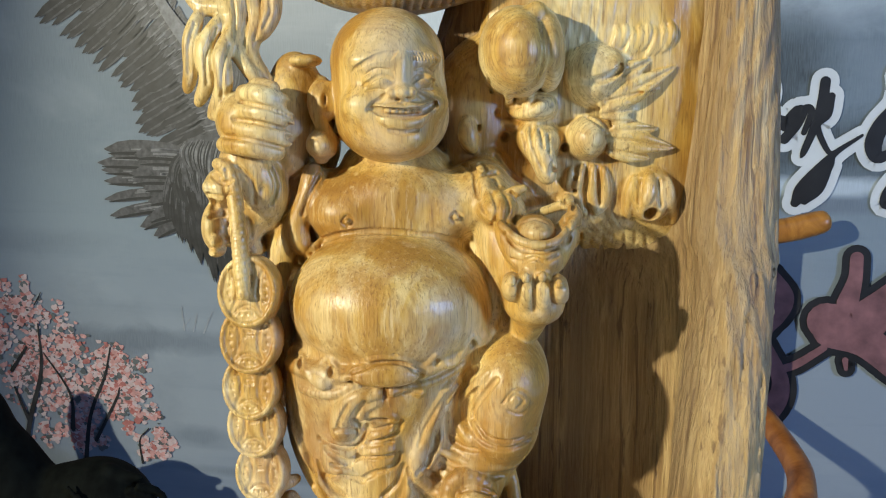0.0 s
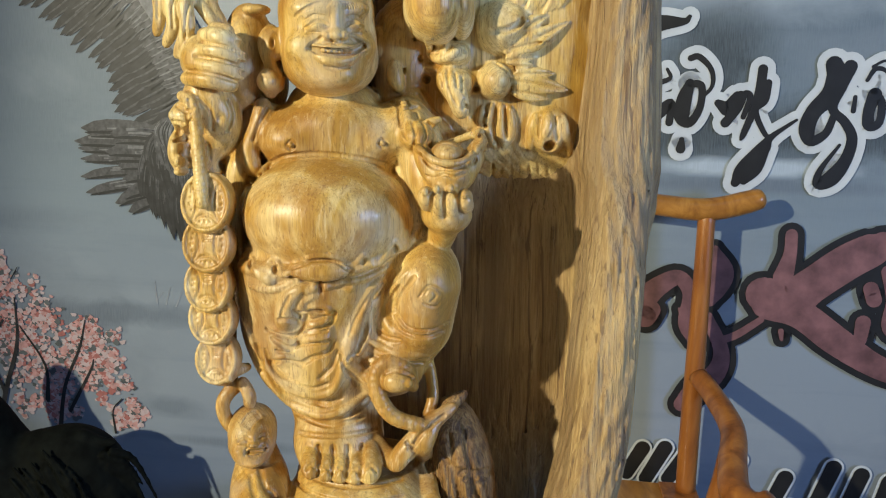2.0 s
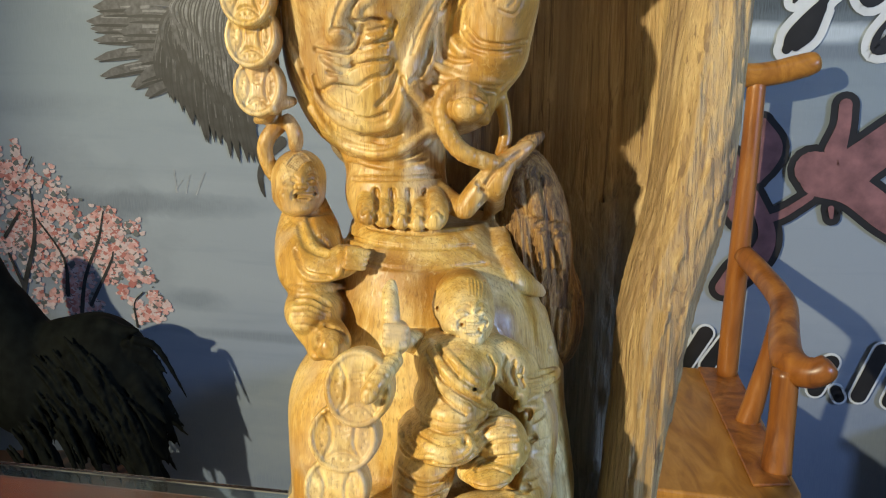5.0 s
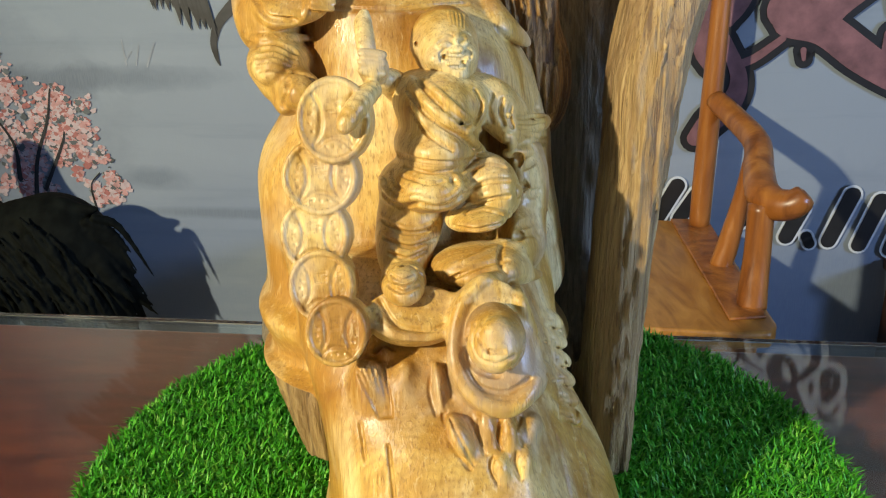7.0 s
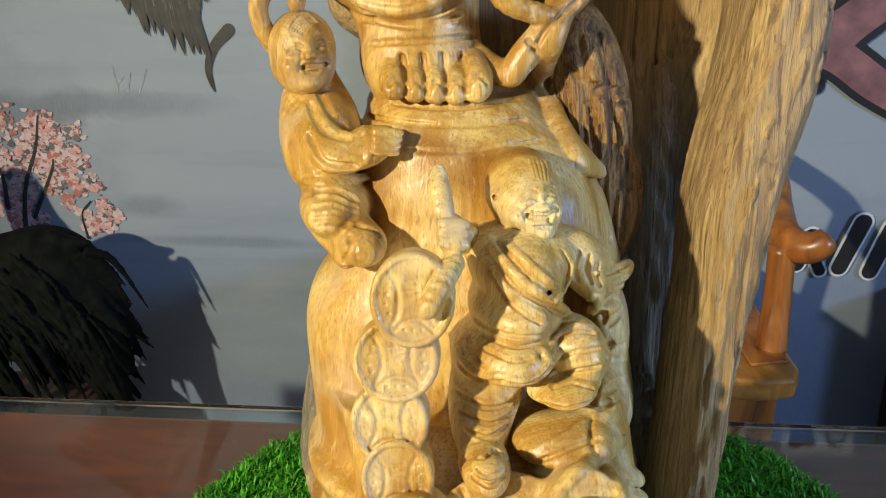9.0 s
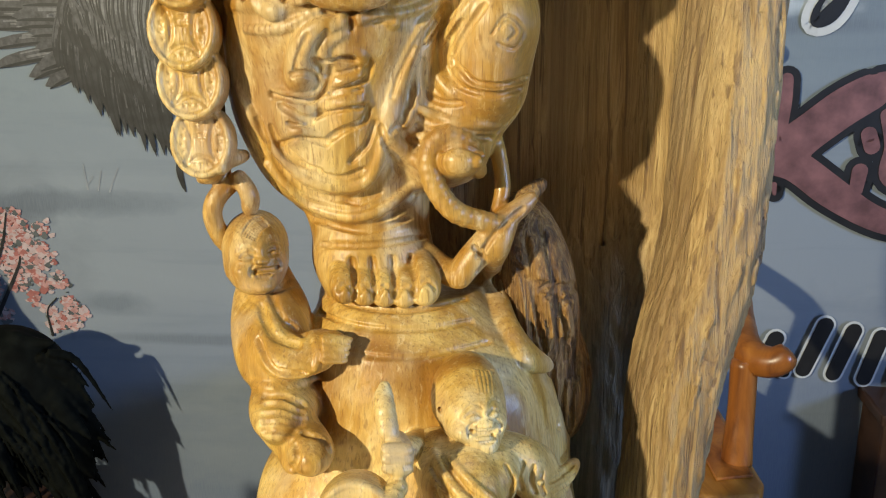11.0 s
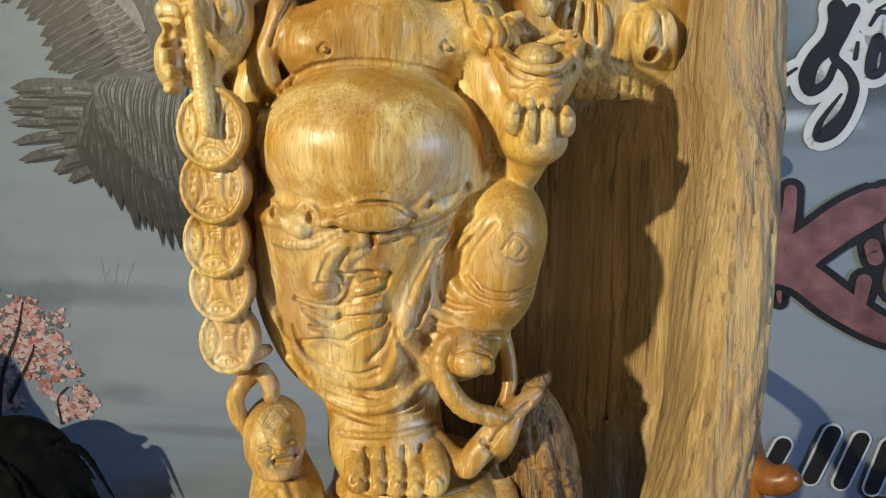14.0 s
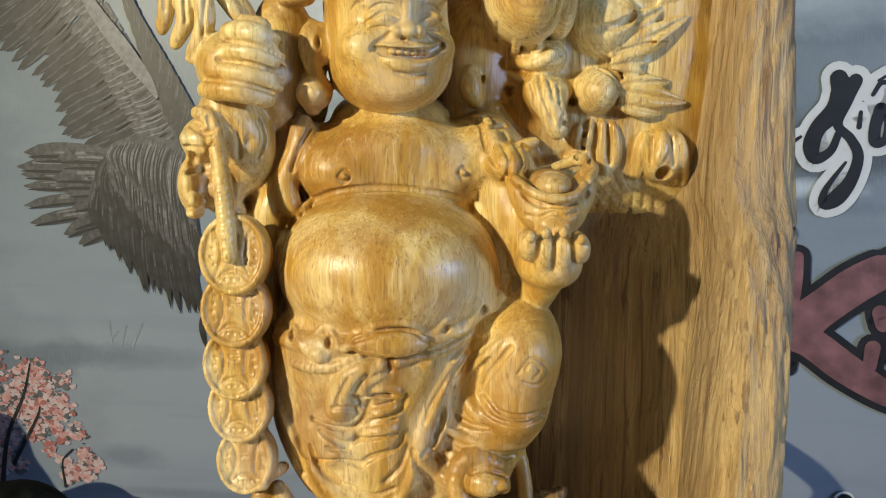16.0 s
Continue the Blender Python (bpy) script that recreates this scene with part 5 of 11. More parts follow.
# folded sash
carving.egg((-0.0422, 0.3392, 0.9575), (0.0089, 0.0055, 0.0141), 0.0015)
carving.egg((-0.0258, 0.3360, 0.9643), (0.0083, 0.0055, 0.0177), 0.0015)
carving.tube([(-0.0279, 0.3262, 0.9869, 0.0018), (-0.0348, 0.3274, 0.9857, 0.0031), (-0.0397, 0.3304, 0.9789, 0.0045), (-0.0414, 0.3354, 0.9691, 0.0053)], 0.0015)
carving.tube([(-0.0259, 0.3272, 0.9842, 0.0016), (-0.0318, 0.3284, 0.9809, 0.0021), (-0.0332, 0.3302, 0.9764, 0.0024)], 0.001)
carving.tube([(-0.0313, 0.3245, 0.9850, 0.0007), (-0.0334, 0.3257, 0.9825, 0.0007), (-0.0352, 0.3265, 0.9800, 0.0007), (-0.0362, 0.3269, 0.9777, 0.0007), (-0.0366, 0.3281, 0.9756, 0.0007), (-0.0358, 0.3301, 0.9739, 0.0008), (-0.0344, 0.3313, 0.9725, 0.0008)], 0.0006, cut=True)
carving.tube([(-0.0377, 0.3245, 0.9839, 0.0005), (-0.0392, 0.3249, 0.9813, 0.0005), (-0.0406, 0.3257, 0.9785, 0.0005), (-0.0418, 0.3269, 0.9755, 0.0005), (-0.0429, 0.3285, 0.9723, 0.0005)], 0.0006, cut=True)
carving.tube([(-0.0516, 0.3397, 0.9634, 0.0011), (-0.0476, 0.3357, 0.9630, 0.0011), (-0.0440, 0.3345, 0.9624, 0.0011), (-0.0404, 0.3345, 0.9619, 0.0011), (-0.0372, 0.3349, 0.9622, 0.0011), (-0.0346, 0.3345, 0.9644, 0.0011), (-0.0326, 0.3329, 0.9674, 0.0011), (-0.0315, 0.3321, 0.9700, 0.0011), (-0.0307, 0.3309, 0.9726, 0.0011)], 0.0006, cut=True)
carving.tube([(-0.0442, 0.3297, 0.9708, 0.0007), (-0.0419, 0.3285, 0.9714, 0.0007), (-0.0398, 0.3285, 0.9715, 0.0007), (-0.0377, 0.3297, 0.9707, 0.0007), (-0.0357, 0.3329, 0.9693, 0.0007)], 0.0006, cut=True)
carving.tube([(-0.0491, 0.3361, 0.9602, 0.0009), (-0.0469, 0.3349, 0.9589, 0.0009), (-0.0446, 0.3341, 0.9576, 0.0009), (-0.0422, 0.3341, 0.9561, 0.0009), (-0.0396, 0.3345, 0.9552, 0.0009), (-0.0369, 0.3349, 0.9559, 0.0009), (-0.0340, 0.3345, 0.9574, 0.0009)], 0.0006, cut=True)
carving.tube([(-0.0499, 0.3425, 0.9462, 0.0011), (-0.0461, 0.3361, 0.9487, 0.0011), (-0.0433, 0.3349, 0.9496, 0.0010), (-0.0406, 0.3353, 0.9490, 0.0010), (-0.0380, 0.3353, 0.9482, 0.0010), (-0.0357, 0.3349, 0.9473, 0.0010), (-0.0336, 0.3345, 0.9465, 0.0010)], 0.0006, cut=True)
carving.tube([(-0.0464, 0.3349, 0.9539, 0.0006), (-0.0442, 0.3345, 0.9530, 0.0006), (-0.0421, 0.3345, 0.9524, 0.0006), (-0.0399, 0.3345, 0.9530, 0.0006), (-0.0378, 0.3349, 0.9540, 0.0006)], 0.0006, cut=True)
carving.tube([(-0.0335, 0.3285, 0.9750, 0.0011), (-0.0310, 0.3289, 0.9759, 0.0011), (-0.0283, 0.3289, 0.9766, 0.0011), (-0.0255, 0.3293, 0.9763, 0.0011), (-0.0227, 0.3297, 0.9758, 0.0011)], 0.0006, cut=True)
carving.tube([(-0.0309, 0.3321, 0.9649, 0.0011), (-0.0282, 0.3309, 0.9660, 0.0011), (-0.0255, 0.3309, 0.9670, 0.0011), (-0.0222, 0.3317, 0.9680, 0.0011), (-0.0193, 0.3325, 0.9693, 0.0011), (-0.0182, 0.3321, 0.9716, 0.0011), (-0.0176, 0.3313, 0.9743, 0.0011)], 0.0006, cut=True)
carving.tube([(-0.0358, 0.3361, 0.9571, 0.0011), (-0.0319, 0.3329, 0.9583, 0.0011), (-0.0283, 0.3313, 0.9591, 0.0011), (-0.0245, 0.3309, 0.9596, 0.0011), (-0.0209, 0.3321, 0.9596, 0.0011)], 0.0006, cut=True)
carving.tube([(-0.0324, 0.3341, 0.9482, 0.0010), (-0.0301, 0.3337, 0.9497, 0.0010), (-0.0274, 0.3325, 0.9513, 0.0010), (-0.0238, 0.3325, 0.9526, 0.0010), (-0.0205, 0.3333, 0.9540, 0.0010), (-0.0192, 0.3341, 0.9561, 0.0010), (-0.0185, 0.3341, 0.9587, 0.0010)], 0.0006, cut=True)
carving.tube([(-0.0326, 0.3333, 0.9701, 0.0006), (-0.0298, 0.3317, 0.9705, 0.0005), (-0.0270, 0.3309, 0.9710, 0.0005), (-0.0242, 0.3309, 0.9718, 0.0005), (-0.0213, 0.3313, 0.9726, 0.0005)], 0.0006, cut=True)
carving.tube([(-0.0333, 0.3337, 0.9624, 0.0006), (-0.0301, 0.3317, 0.9634, 0.0006), (-0.0271, 0.3309, 0.9641, 0.0005), (-0.0240, 0.3309, 0.9646, 0.0005), (-0.0209, 0.3321, 0.9650, 0.0006)], 0.0006, cut=True)
carving.tube([(-0.0510, 0.3395, 0.9648, 0.0004), (-0.0471, 0.3363, 0.9644, 0.0008), (-0.0435, 0.3343, 0.9641, 0.0008), (-0.0400, 0.3343, 0.9639, 0.0008), (-0.0369, 0.3351, 0.9643, 0.0008), (-0.0346, 0.3347, 0.9665, 0.0008), (-0.0325, 0.3343, 0.9694, 0.0004)], 0.0012)
carving.tube([(-0.0329, 0.3280, 0.9764, 0.0005), (-0.0303, 0.3300, 0.9773, 0.0009), (-0.0272, 0.3284, 0.9783, 0.0009), (-0.0239, 0.3288, 0.9783, 0.0009), (-0.0210, 0.3292, 0.9777, 0.0009), (-0.0196, 0.3300, 0.9762, 0.0009), (-0.0188, 0.3328, 0.9740, 0.0005)], 0.0012)
carving.tube([(-0.0345, 0.3364, 0.9584, 0.0005), (-0.0308, 0.3332, 0.9597, 0.0009), (-0.0272, 0.3312, 0.9608, 0.0009), (-0.0235, 0.3316, 0.9612, 0.0009), (-0.0199, 0.3328, 0.9614, 0.0005)], 0.0012)
carving.tube([(-0.0500, 0.3431, 0.9472, 0.0005), (-0.0460, 0.3367, 0.9499, 0.0009), (-0.0427, 0.3347, 0.9512, 0.0009), (-0.0393, 0.3351, 0.9506, 0.0009), (-0.0358, 0.3351, 0.9496, 0.0005)], 0.0012)
carving.tube([(-0.0305, 0.3327, 0.9664, 0.0004), (-0.0274, 0.3315, 0.9677, 0.0008), (-0.0245, 0.3315, 0.9688, 0.0008), (-0.0218, 0.3319, 0.9699, 0.0008), (-0.0194, 0.3339, 0.9706, 0.0004)], 0.0012)
# edges of the robe over the leg
carving.tube([(0.0110, 0.3425, 0.9930, 0.0010), (0.0068, 0.3381, 0.9887, 0.0010), (0.0030, 0.3349, 0.9841, 0.0010), (0.0005, 0.3341, 0.9785, 0.0010), (-0.0014, 0.3349, 0.9728, 0.0010), (-0.0030, 0.3361, 0.9685, 0.0010), (-0.0042, 0.3369, 0.9644, 0.0010), (-0.0051, 0.3385, 0.9589, 0.0011), (-0.0061, 0.3369, 0.9545, 0.0011), (-0.0080, 0.3341, 0.9523, 0.0010), (-0.0104, 0.3329, 0.9503, 0.0010)], 0.0006, cut=True)
carving.tube([(0.0144, 0.3337, 0.9871, 0.0009), (0.0113, 0.3397, 0.9814, 0.0009), (0.0093, 0.3421, 0.9760, 0.0009), (0.0104, 0.3413, 0.9698, 0.0009), (0.0138, 0.3361, 0.9652, 0.0009), (0.0195, 0.3321, 0.9631, 0.0009), (0.0258, 0.3309, 0.9622, 0.0009), (0.0310, 0.3325, 0.9628, 0.0009), (0.0361, 0.3369, 0.9637, 0.0009)], 0.0006, cut=True)
carving.tube([(0.0015, 0.3401, 0.9743, 0.0008), (0.0016, 0.3413, 0.9685, 0.0008), (0.0023, 0.3421, 0.9635, 0.0008), (0.0045, 0.3429, 0.9606, 0.0009), (0.0075, 0.3409, 0.9594, 0.0008), (0.0110, 0.3389, 0.9590, 0.0008), (0.0146, 0.3365, 0.9592, 0.0008)], 0.0006, cut=True)
carving.tube([(-0.0143, 0.3349, 0.9515, 0.0009), (-0.0133, 0.3337, 0.9473, 0.0009), (-0.0123, 0.3361, 0.9425, 0.0009), (-0.0099, 0.3385, 0.9382, 0.0009), (-0.0072, 0.3413, 0.9340, 0.0009)], 0.0006, cut=True)
carving.tube([(-0.0102, 0.3349, 0.9619, 0.0005), (-0.0091, 0.3349, 0.9652, 0.0005), (-0.0078, 0.3349, 0.9687, 0.0005), (-0.0058, 0.3341, 0.9728, 0.0005), (-0.0035, 0.3333, 0.9771, 0.0005), (-0.0009, 0.3333, 0.9811, 0.0005), (0.0018, 0.3341, 0.9850, 0.0005)], 0.0006, cut=True)
# arm holding the ingot
carving.egg((0.0163, 0.3720, 1.0612), (0.0153, 0.0220, 0.0173), 0.005)
carving.tube([(0.0150, 0.3700, 1.0639, 0.0113), (0.0244, 0.3620, 1.0527, 0.0106), (0.0277, 0.3550, 1.0392, 0.0091), (0.0369, 0.3480, 1.0189, 0.0085)], 0.004)
carving.tube([(0.0156, 0.3580, 1.0747, 0.0019), (0.0200, 0.3500, 1.0638, 0.0021), (0.0327, 0.3500, 1.0673, 0.0019)], 0.002)
carving.egg((0.0225, 0.3520, 1.0588), (0.0089, 0.0120, 0.0070), 0.003)
carving.egg((0.0372, 0.3400, 1.0220), (0.0125, 0.0140, 0.0097), 0.003)
carving.tube([(0.0363, 0.3420, 1.0156, 0.0061), (0.0337, 0.3500, 1.0073, 0.0053), (0.0282, 0.3550, 1.0022, 0.0044)], 0.003)
carving.tube([(0.0271, 0.3310, 1.0334, 0.0032), (0.0266, 0.3255, 1.0317, 0.0035), (0.0274, 0.3290, 1.0281, 0.0034)], 0.0008)
carving.egg((0.0263, 0.3215, 1.0350), (0.0017, 0.0018, 0.0022), 0.0006)
carving.tube([(0.0326, 0.3310, 1.0345, 0.0032), (0.0322, 0.3255, 1.0300, 0.0035), (0.0331, 0.3290, 1.0235, 0.0034)], 0.0008)
carving.egg((0.0317, 0.3215, 1.0361), (0.0017, 0.0018, 0.0022), 0.0006)
carving.tube([(0.0393, 0.3310, 1.0350, 0.0032), (0.0388, 0.3255, 1.0303, 0.0035), (0.0398, 0.3290, 1.0235, 0.0034)], 0.0008)
carving.egg((0.0382, 0.3215, 1.0365), (0.0017, 0.0018, 0.0022), 0.0006)
carving.tube([(0.0461, 0.3310, 1.0322, 0.0030), (0.0454, 0.3255, 1.0306, 0.0033), (0.0464, 0.3290, 1.0270, 0.0032)], 0.0008)
carving.egg((0.0448, 0.3215, 1.0338), (0.0016, 0.0018, 0.0020), 0.0006)
carving.egg((0.0388, 0.3440, 1.0408), (0.0120, 0.0170, 0.0092), 0.003)
carving.tube([(0.0240, 0.3420, 1.0532, 0.0021), (0.0276, 0.3400, 1.0471, 0.0034), (0.0321, 0.3390, 1.0421, 0.0046)], 0.004)
carving.tube([(0.0531, 0.3460, 1.0568, 0.0021), (0.0496, 0.3430, 1.0489, 0.0034), (0.0449, 0.3410, 1.0429, 0.0046)], 0.004)
carving.tube([(0.0226, 0.3380, 1.0547, 0.0014), (0.0291, 0.3310, 1.0495, 0.0014), (0.0370, 0.3280, 1.0477, 0.0014), (0.0458, 0.3320, 1.0493, 0.0014), (0.0538, 0.3420, 1.0569, 0.0016)], 0.0015)
carving.tube([(0.0241, 0.3470, 1.0534, 0.0014), (0.0370, 0.3560, 1.0554, 0.0014), (0.0519, 0.3560, 1.0602, 0.0017), (0.0550, 0.3450, 1.0574, 0.0016)], 0.002)
carving.egg((0.0372, 0.3430, 1.0512), (0.0083, 0.0130, 0.0064), 0.0008)
carving.tube([(0.0318, 0.3373, 1.0550, 0.0004), (0.0341, 0.3369, 1.0561, 0.0004), (0.0364, 0.3369, 1.0567, 0.0004), (0.0388, 0.3357, 1.0562, 0.0003), (0.0412, 0.3353, 1.0551, 0.0003)], 0.0006, cut=True)
# head
face = Blocks((-0.0596, 0.3250, 1.0671), (0.0122, 0.4020, 1.1493), 0.00032, 3)
face.egg((-0.0232, 0.366, 1.1185), (0.0238, 0.03, 0.0226), 0.002)
face.egg((-0.0215, 0.365, 1.0968), (0.0241, 0.03, 0.0201), 0.004)
face.egg((-0.0224, 0.366, 1.1074), (0.0236, 0.0295, 0.0162), 0.004)
face.egg((-0.0316, 0.344, 1.101), (0.0088, 0.0085, 0.0069), 0.004)
face.egg((-0.0046, 0.351, 1.1018), (0.0066, 0.0085, 0.0064), 0.004)
face.egg((-0.0163, 0.3447, 1.088), (0.0103, 0.009, 0.0064), 0.005)
face.egg((-0.0264, 0.3402, 1.1184), (0.0108, 0.005, 0.0034), 0.004)
face.egg((-0.0081, 0.347, 1.1195), (0.0074, 0.005, 0.0032), 0.004)
face.egg((-0.0161, 0.3407, 1.1136), (0.0025, 0.005, 0.0084), 0.003)
face.egg((-0.0158, 0.3382, 1.1062), (0.0042, 0.0055, 0.0032), 0.0015)
face.egg((-0.0197, 0.3367, 1.1058), (0.0022, 0.0035, 0.0022), 0.0008)
face.egg((-0.0119, 0.3377, 1.1062), (0.0022, 0.0035, 0.0022), 0.0008)
face.egg((-0.0248, 0.3387, 1.1108), (0.0061, 0.0042, 0.0032), 0.0015)
face.egg((-0.0083, 0.3447, 1.1113), (0.0054, 0.0042, 0.0029), 0.0015)
face.tube([(-0.0309, 0.338, 1.109, 0.0004), (-0.0283, 0.3355, 1.1103, 0.0006), (-0.0252, 0.335, 1.1122, 0.0007), (-0.0222, 0.3355, 1.1124, 0.0007), (-0.0198, 0.336, 1.1109, 0.0004)], 0.0005, cut=True)
face.tube([(-0.0121, 0.3392, 1.1099, 0.0004), (-0.0097, 0.3407, 1.1121, 0.0007), (-0.0071, 0.3412, 1.1126, 0.0007), (-0.0047, 0.3417, 1.1111, 0.0006), (-0.0029, 0.3477, 1.1092, 0.0004)], 0.0005, cut=True)
face.tube([(-0.0302, 0.3375, 1.1129, 0.0002), (-0.0261, 0.3357, 1.1152, 0.0003), (-0.0209, 0.336, 1.115, 0.0002)], 0.0005, cut=True)
face.tube([(-0.011, 0.3405, 1.1151, 0.0002), (-0.0071, 0.343, 1.1159, 0.0003), (-0.0032, 0.3495, 1.1139, 0.0002)], 0.0005, cut=True)
face.tube([(-0.0298, 0.337, 1.1067, 0.0002), (-0.0262, 0.3365, 1.1075, 0.0003), (-0.0223, 0.3362, 1.1071, 0.0002)], 0.0005, cut=True)
face.tube([(-0.0097, 0.3405, 1.1071, 0.0002), (-0.0071, 0.3427, 1.1078, 0.0003), (-0.004, 0.3447, 1.1072, 0.0002)], 0.0005, cut=True)
face.egg((-0.0177, 0.3357, 1.1036), (0.0012, 0.0016, 0.0009), 0.0004, cut=True)
face.egg((-0.0138, 0.3357, 1.1039), (0.0012, 0.0016, 0.0009), 0.0004, cut=True)
face.tube([(-0.0221, 0.336, 1.1054, 0.0004), (-0.0245, 0.336, 1.1032, 0.0006), (-0.0271, 0.3355, 1.1015, 0.0007), (-0.0289, 0.3355, 1.0995, 0.0006)], 0.001, cut=True)
face.tube([(-0.0097, 0.3405, 1.106, 0.0004), (-0.0071, 0.3417, 1.1041, 0.0006), (-0.0045, 0.3422, 1.1025, 0.0007), (-0.0027, 0.3427, 1.101, 0.0005)], 0.001, cut=True)
face.tube([(-0.0259, 0.3365, 1.1013, 0.0007), (-0.0219, 0.3355, 1.1002, 0.0011), (-0.018, 0.336, 1.1008, 0.0012), (-0.0156, 0.3365, 1.1002, 0.001), (-0.0132, 0.3375, 1.1008, 0.0012), (-0.0093, 0.3397, 1.1006, 0.0011), (-0.0045, 0.3435, 1.1025, 0.0007)], 0.001)
face.tube([(-0.0241, 0.3352, 1.0963, 0.0007), (-0.0197, 0.3352, 1.095, 0.0015), (-0.015, 0.3362, 1.0943, 0.0017), (-0.0102, 0.3385, 1.0951, 0.0015), (-0.0063, 0.3417, 1.0975, 0.0007)], 0.002)
face.tube([(-0.0279, 0.3367, 1.1, 0.0007), (-0.0245, 0.3357, 1.0991, 0.0014), (-0.0202, 0.3354, 1.0982, 0.0018), (-0.0149, 0.3364, 1.0976, 0.0021), (-0.0097, 0.3389, 1.0984, 0.0018), (-0.0058, 0.3417, 1.1003, 0.0012), (-0.0031, 0.3437, 1.1023, 0.0007)], 0.0004, cut=True)
face.egg((-0.0214, 0.3374, 1.0992), (0.0015, 0.0014, 0.0011), 0.0002)
face.egg((-0.0189, 0.3374, 1.099), (0.0015, 0.0014, 0.0011), 0.0002)
face.egg((-0.0166, 0.3382, 1.0989), (0.0015, 0.0014, 0.0011), 0.0002)
face.egg((-0.0142, 0.3389, 1.0989), (0.0015, 0.0014, 0.0011), 0.0002)
face.egg((-0.0118, 0.3399, 1.0991), (0.0015, 0.0014, 0.0011), 0.0002)
face.egg((-0.0096, 0.3414, 1.0992), (0.0015, 0.0014, 0.0011), 0.0002)
face.tube([(-0.0207, 0.3355, 1.0917, 0.0004), (-0.0154, 0.3355, 1.0909, 0.0006), (-0.0098, 0.3382, 1.0918, 0.0004)], 0.001, cut=True)
face.tube([(-0.0358, 0.3407, 1.1138, 0.0003), (-0.0342, 0.3382, 1.1155, 0.0004), (-0.0324, 0.3362, 1.1169, 0.0003)], 0.0003, cut=True)
face.tube([(-0.0343, 0.3392, 1.1146, 0.0003), (-0.0328, 0.3372, 1.1162, 0.0004), (-0.0311, 0.3355, 1.1177, 0.0003)], 0.0003, cut=True)
face.tube([(-0.033, 0.338, 1.1153, 0.0003), (-0.0315, 0.3362, 1.117, 0.0004), (-0.0298, 0.3352, 1.1184, 0.0003)], 0.0003, cut=True)
face.tube([(-0.0316, 0.3367, 1.116, 0.0003), (-0.0302, 0.3357, 1.1177, 0.0004), (-0.0286, 0.335, 1.1191, 0.0003)], 0.0003, cut=True)
face.tube([(-0.0303, 0.336, 1.1166, 0.0003), (-0.0289, 0.3352, 1.1183, 0.0004), (-0.0273, 0.335, 1.1198, 0.0003)], 0.0003, cut=True)
face.tube([(-0.029, 0.3352, 1.1172, 0.0003), (-0.0276, 0.3352, 1.1189, 0.0004), (-0.0261, 0.3352, 1.1204, 0.0003)], 0.0003, cut=True)
face.tube([(-0.0277, 0.335, 1.1177, 0.0003), (-0.0264, 0.3352, 1.1194, 0.0004), (-0.0249, 0.3352, 1.1209, 0.0003)], 0.0003, cut=True)
face.tube([(-0.0265, 0.3347, 1.1181, 0.0003), (-0.0252, 0.335, 1.1198, 0.0004), (-0.0237, 0.3355, 1.1213, 0.0003)], 0.0003, cut=True)
face.tube([(-0.0252, 0.3347, 1.1184, 0.0003), (-0.024, 0.3352, 1.1201, 0.0004), (-0.0225, 0.3357, 1.1216, 0.0003)], 0.0003, cut=True)
face.tube([(-0.024, 0.3347, 1.1185, 0.0003), (-0.0227, 0.3352, 1.1203, 0.0004), (-0.0212, 0.336, 1.1218, 0.0003)], 0.0003, cut=True)
face.tube([(-0.0228, 0.335, 1.1186, 0.0003), (-0.0215, 0.3352, 1.1203, 0.0004), (-0.02, 0.3362, 1.1218, 0.0003)], 0.0003, cut=True)
face.tube([(-0.0216, 0.335, 1.1186, 0.0003), (-0.0203, 0.3355, 1.1203, 0.0004), (-0.0188, 0.3365, 1.1218, 0.0003)], 0.0003, cut=True)
face.tube([(-0.0204, 0.3352, 1.1186, 0.0003), (-0.0191, 0.3357, 1.1203, 0.0004), (-0.0176, 0.3367, 1.1218, 0.0003)], 0.0003, cut=True)
face.tube([(-0.0127, 0.3387, 1.1187, 0.0002), (-0.0129, 0.3387, 1.1202, 0.0003), (-0.014, 0.3382, 1.1217, 0.0002)], 0.0003, cut=True)
face.tube([(-0.0115, 0.3397, 1.1187, 0.0002), (-0.0117, 0.3397, 1.1202, 0.0003), (-0.0127, 0.3392, 1.1217, 0.0002)], 0.0003, cut=True)
face.tube([(-0.0102, 0.3405, 1.1187, 0.0002), (-0.0104, 0.3405, 1.1202, 0.0003), (-0.0115, 0.3402, 1.1217, 0.0002)], 0.0003, cut=True)
face.tube([(-0.009, 0.341, 1.1186, 0.0002), (-0.0092, 0.341, 1.1201, 0.0003), (-0.0103, 0.3407, 1.1216, 0.0002)], 0.0003, cut=True)
face.tube([(-0.0077, 0.3415, 1.1185, 0.0002), (-0.0079, 0.3415, 1.12, 0.0003), (-0.009, 0.3415, 1.1215, 0.0002)], 0.0003, cut=True)
face.tube([(-0.0065, 0.342, 1.1183, 0.0002), (-0.0067, 0.3417, 1.1198, 0.0003), (-0.0078, 0.342, 1.1213, 0.0002)], 0.0003, cut=True)
face.tube([(-0.0052, 0.3427, 1.118, 0.0002), (-0.0054, 0.3422, 1.1195, 0.0003), (-0.0065, 0.3422, 1.121, 0.0002)], 0.0003, cut=True)
face.tube([(-0.0039, 0.3437, 1.1178, 0.0002), (-0.0042, 0.3427, 1.1193, 0.0003), (-0.0053, 0.3427, 1.1208, 0.0002)], 0.0003, cut=True)
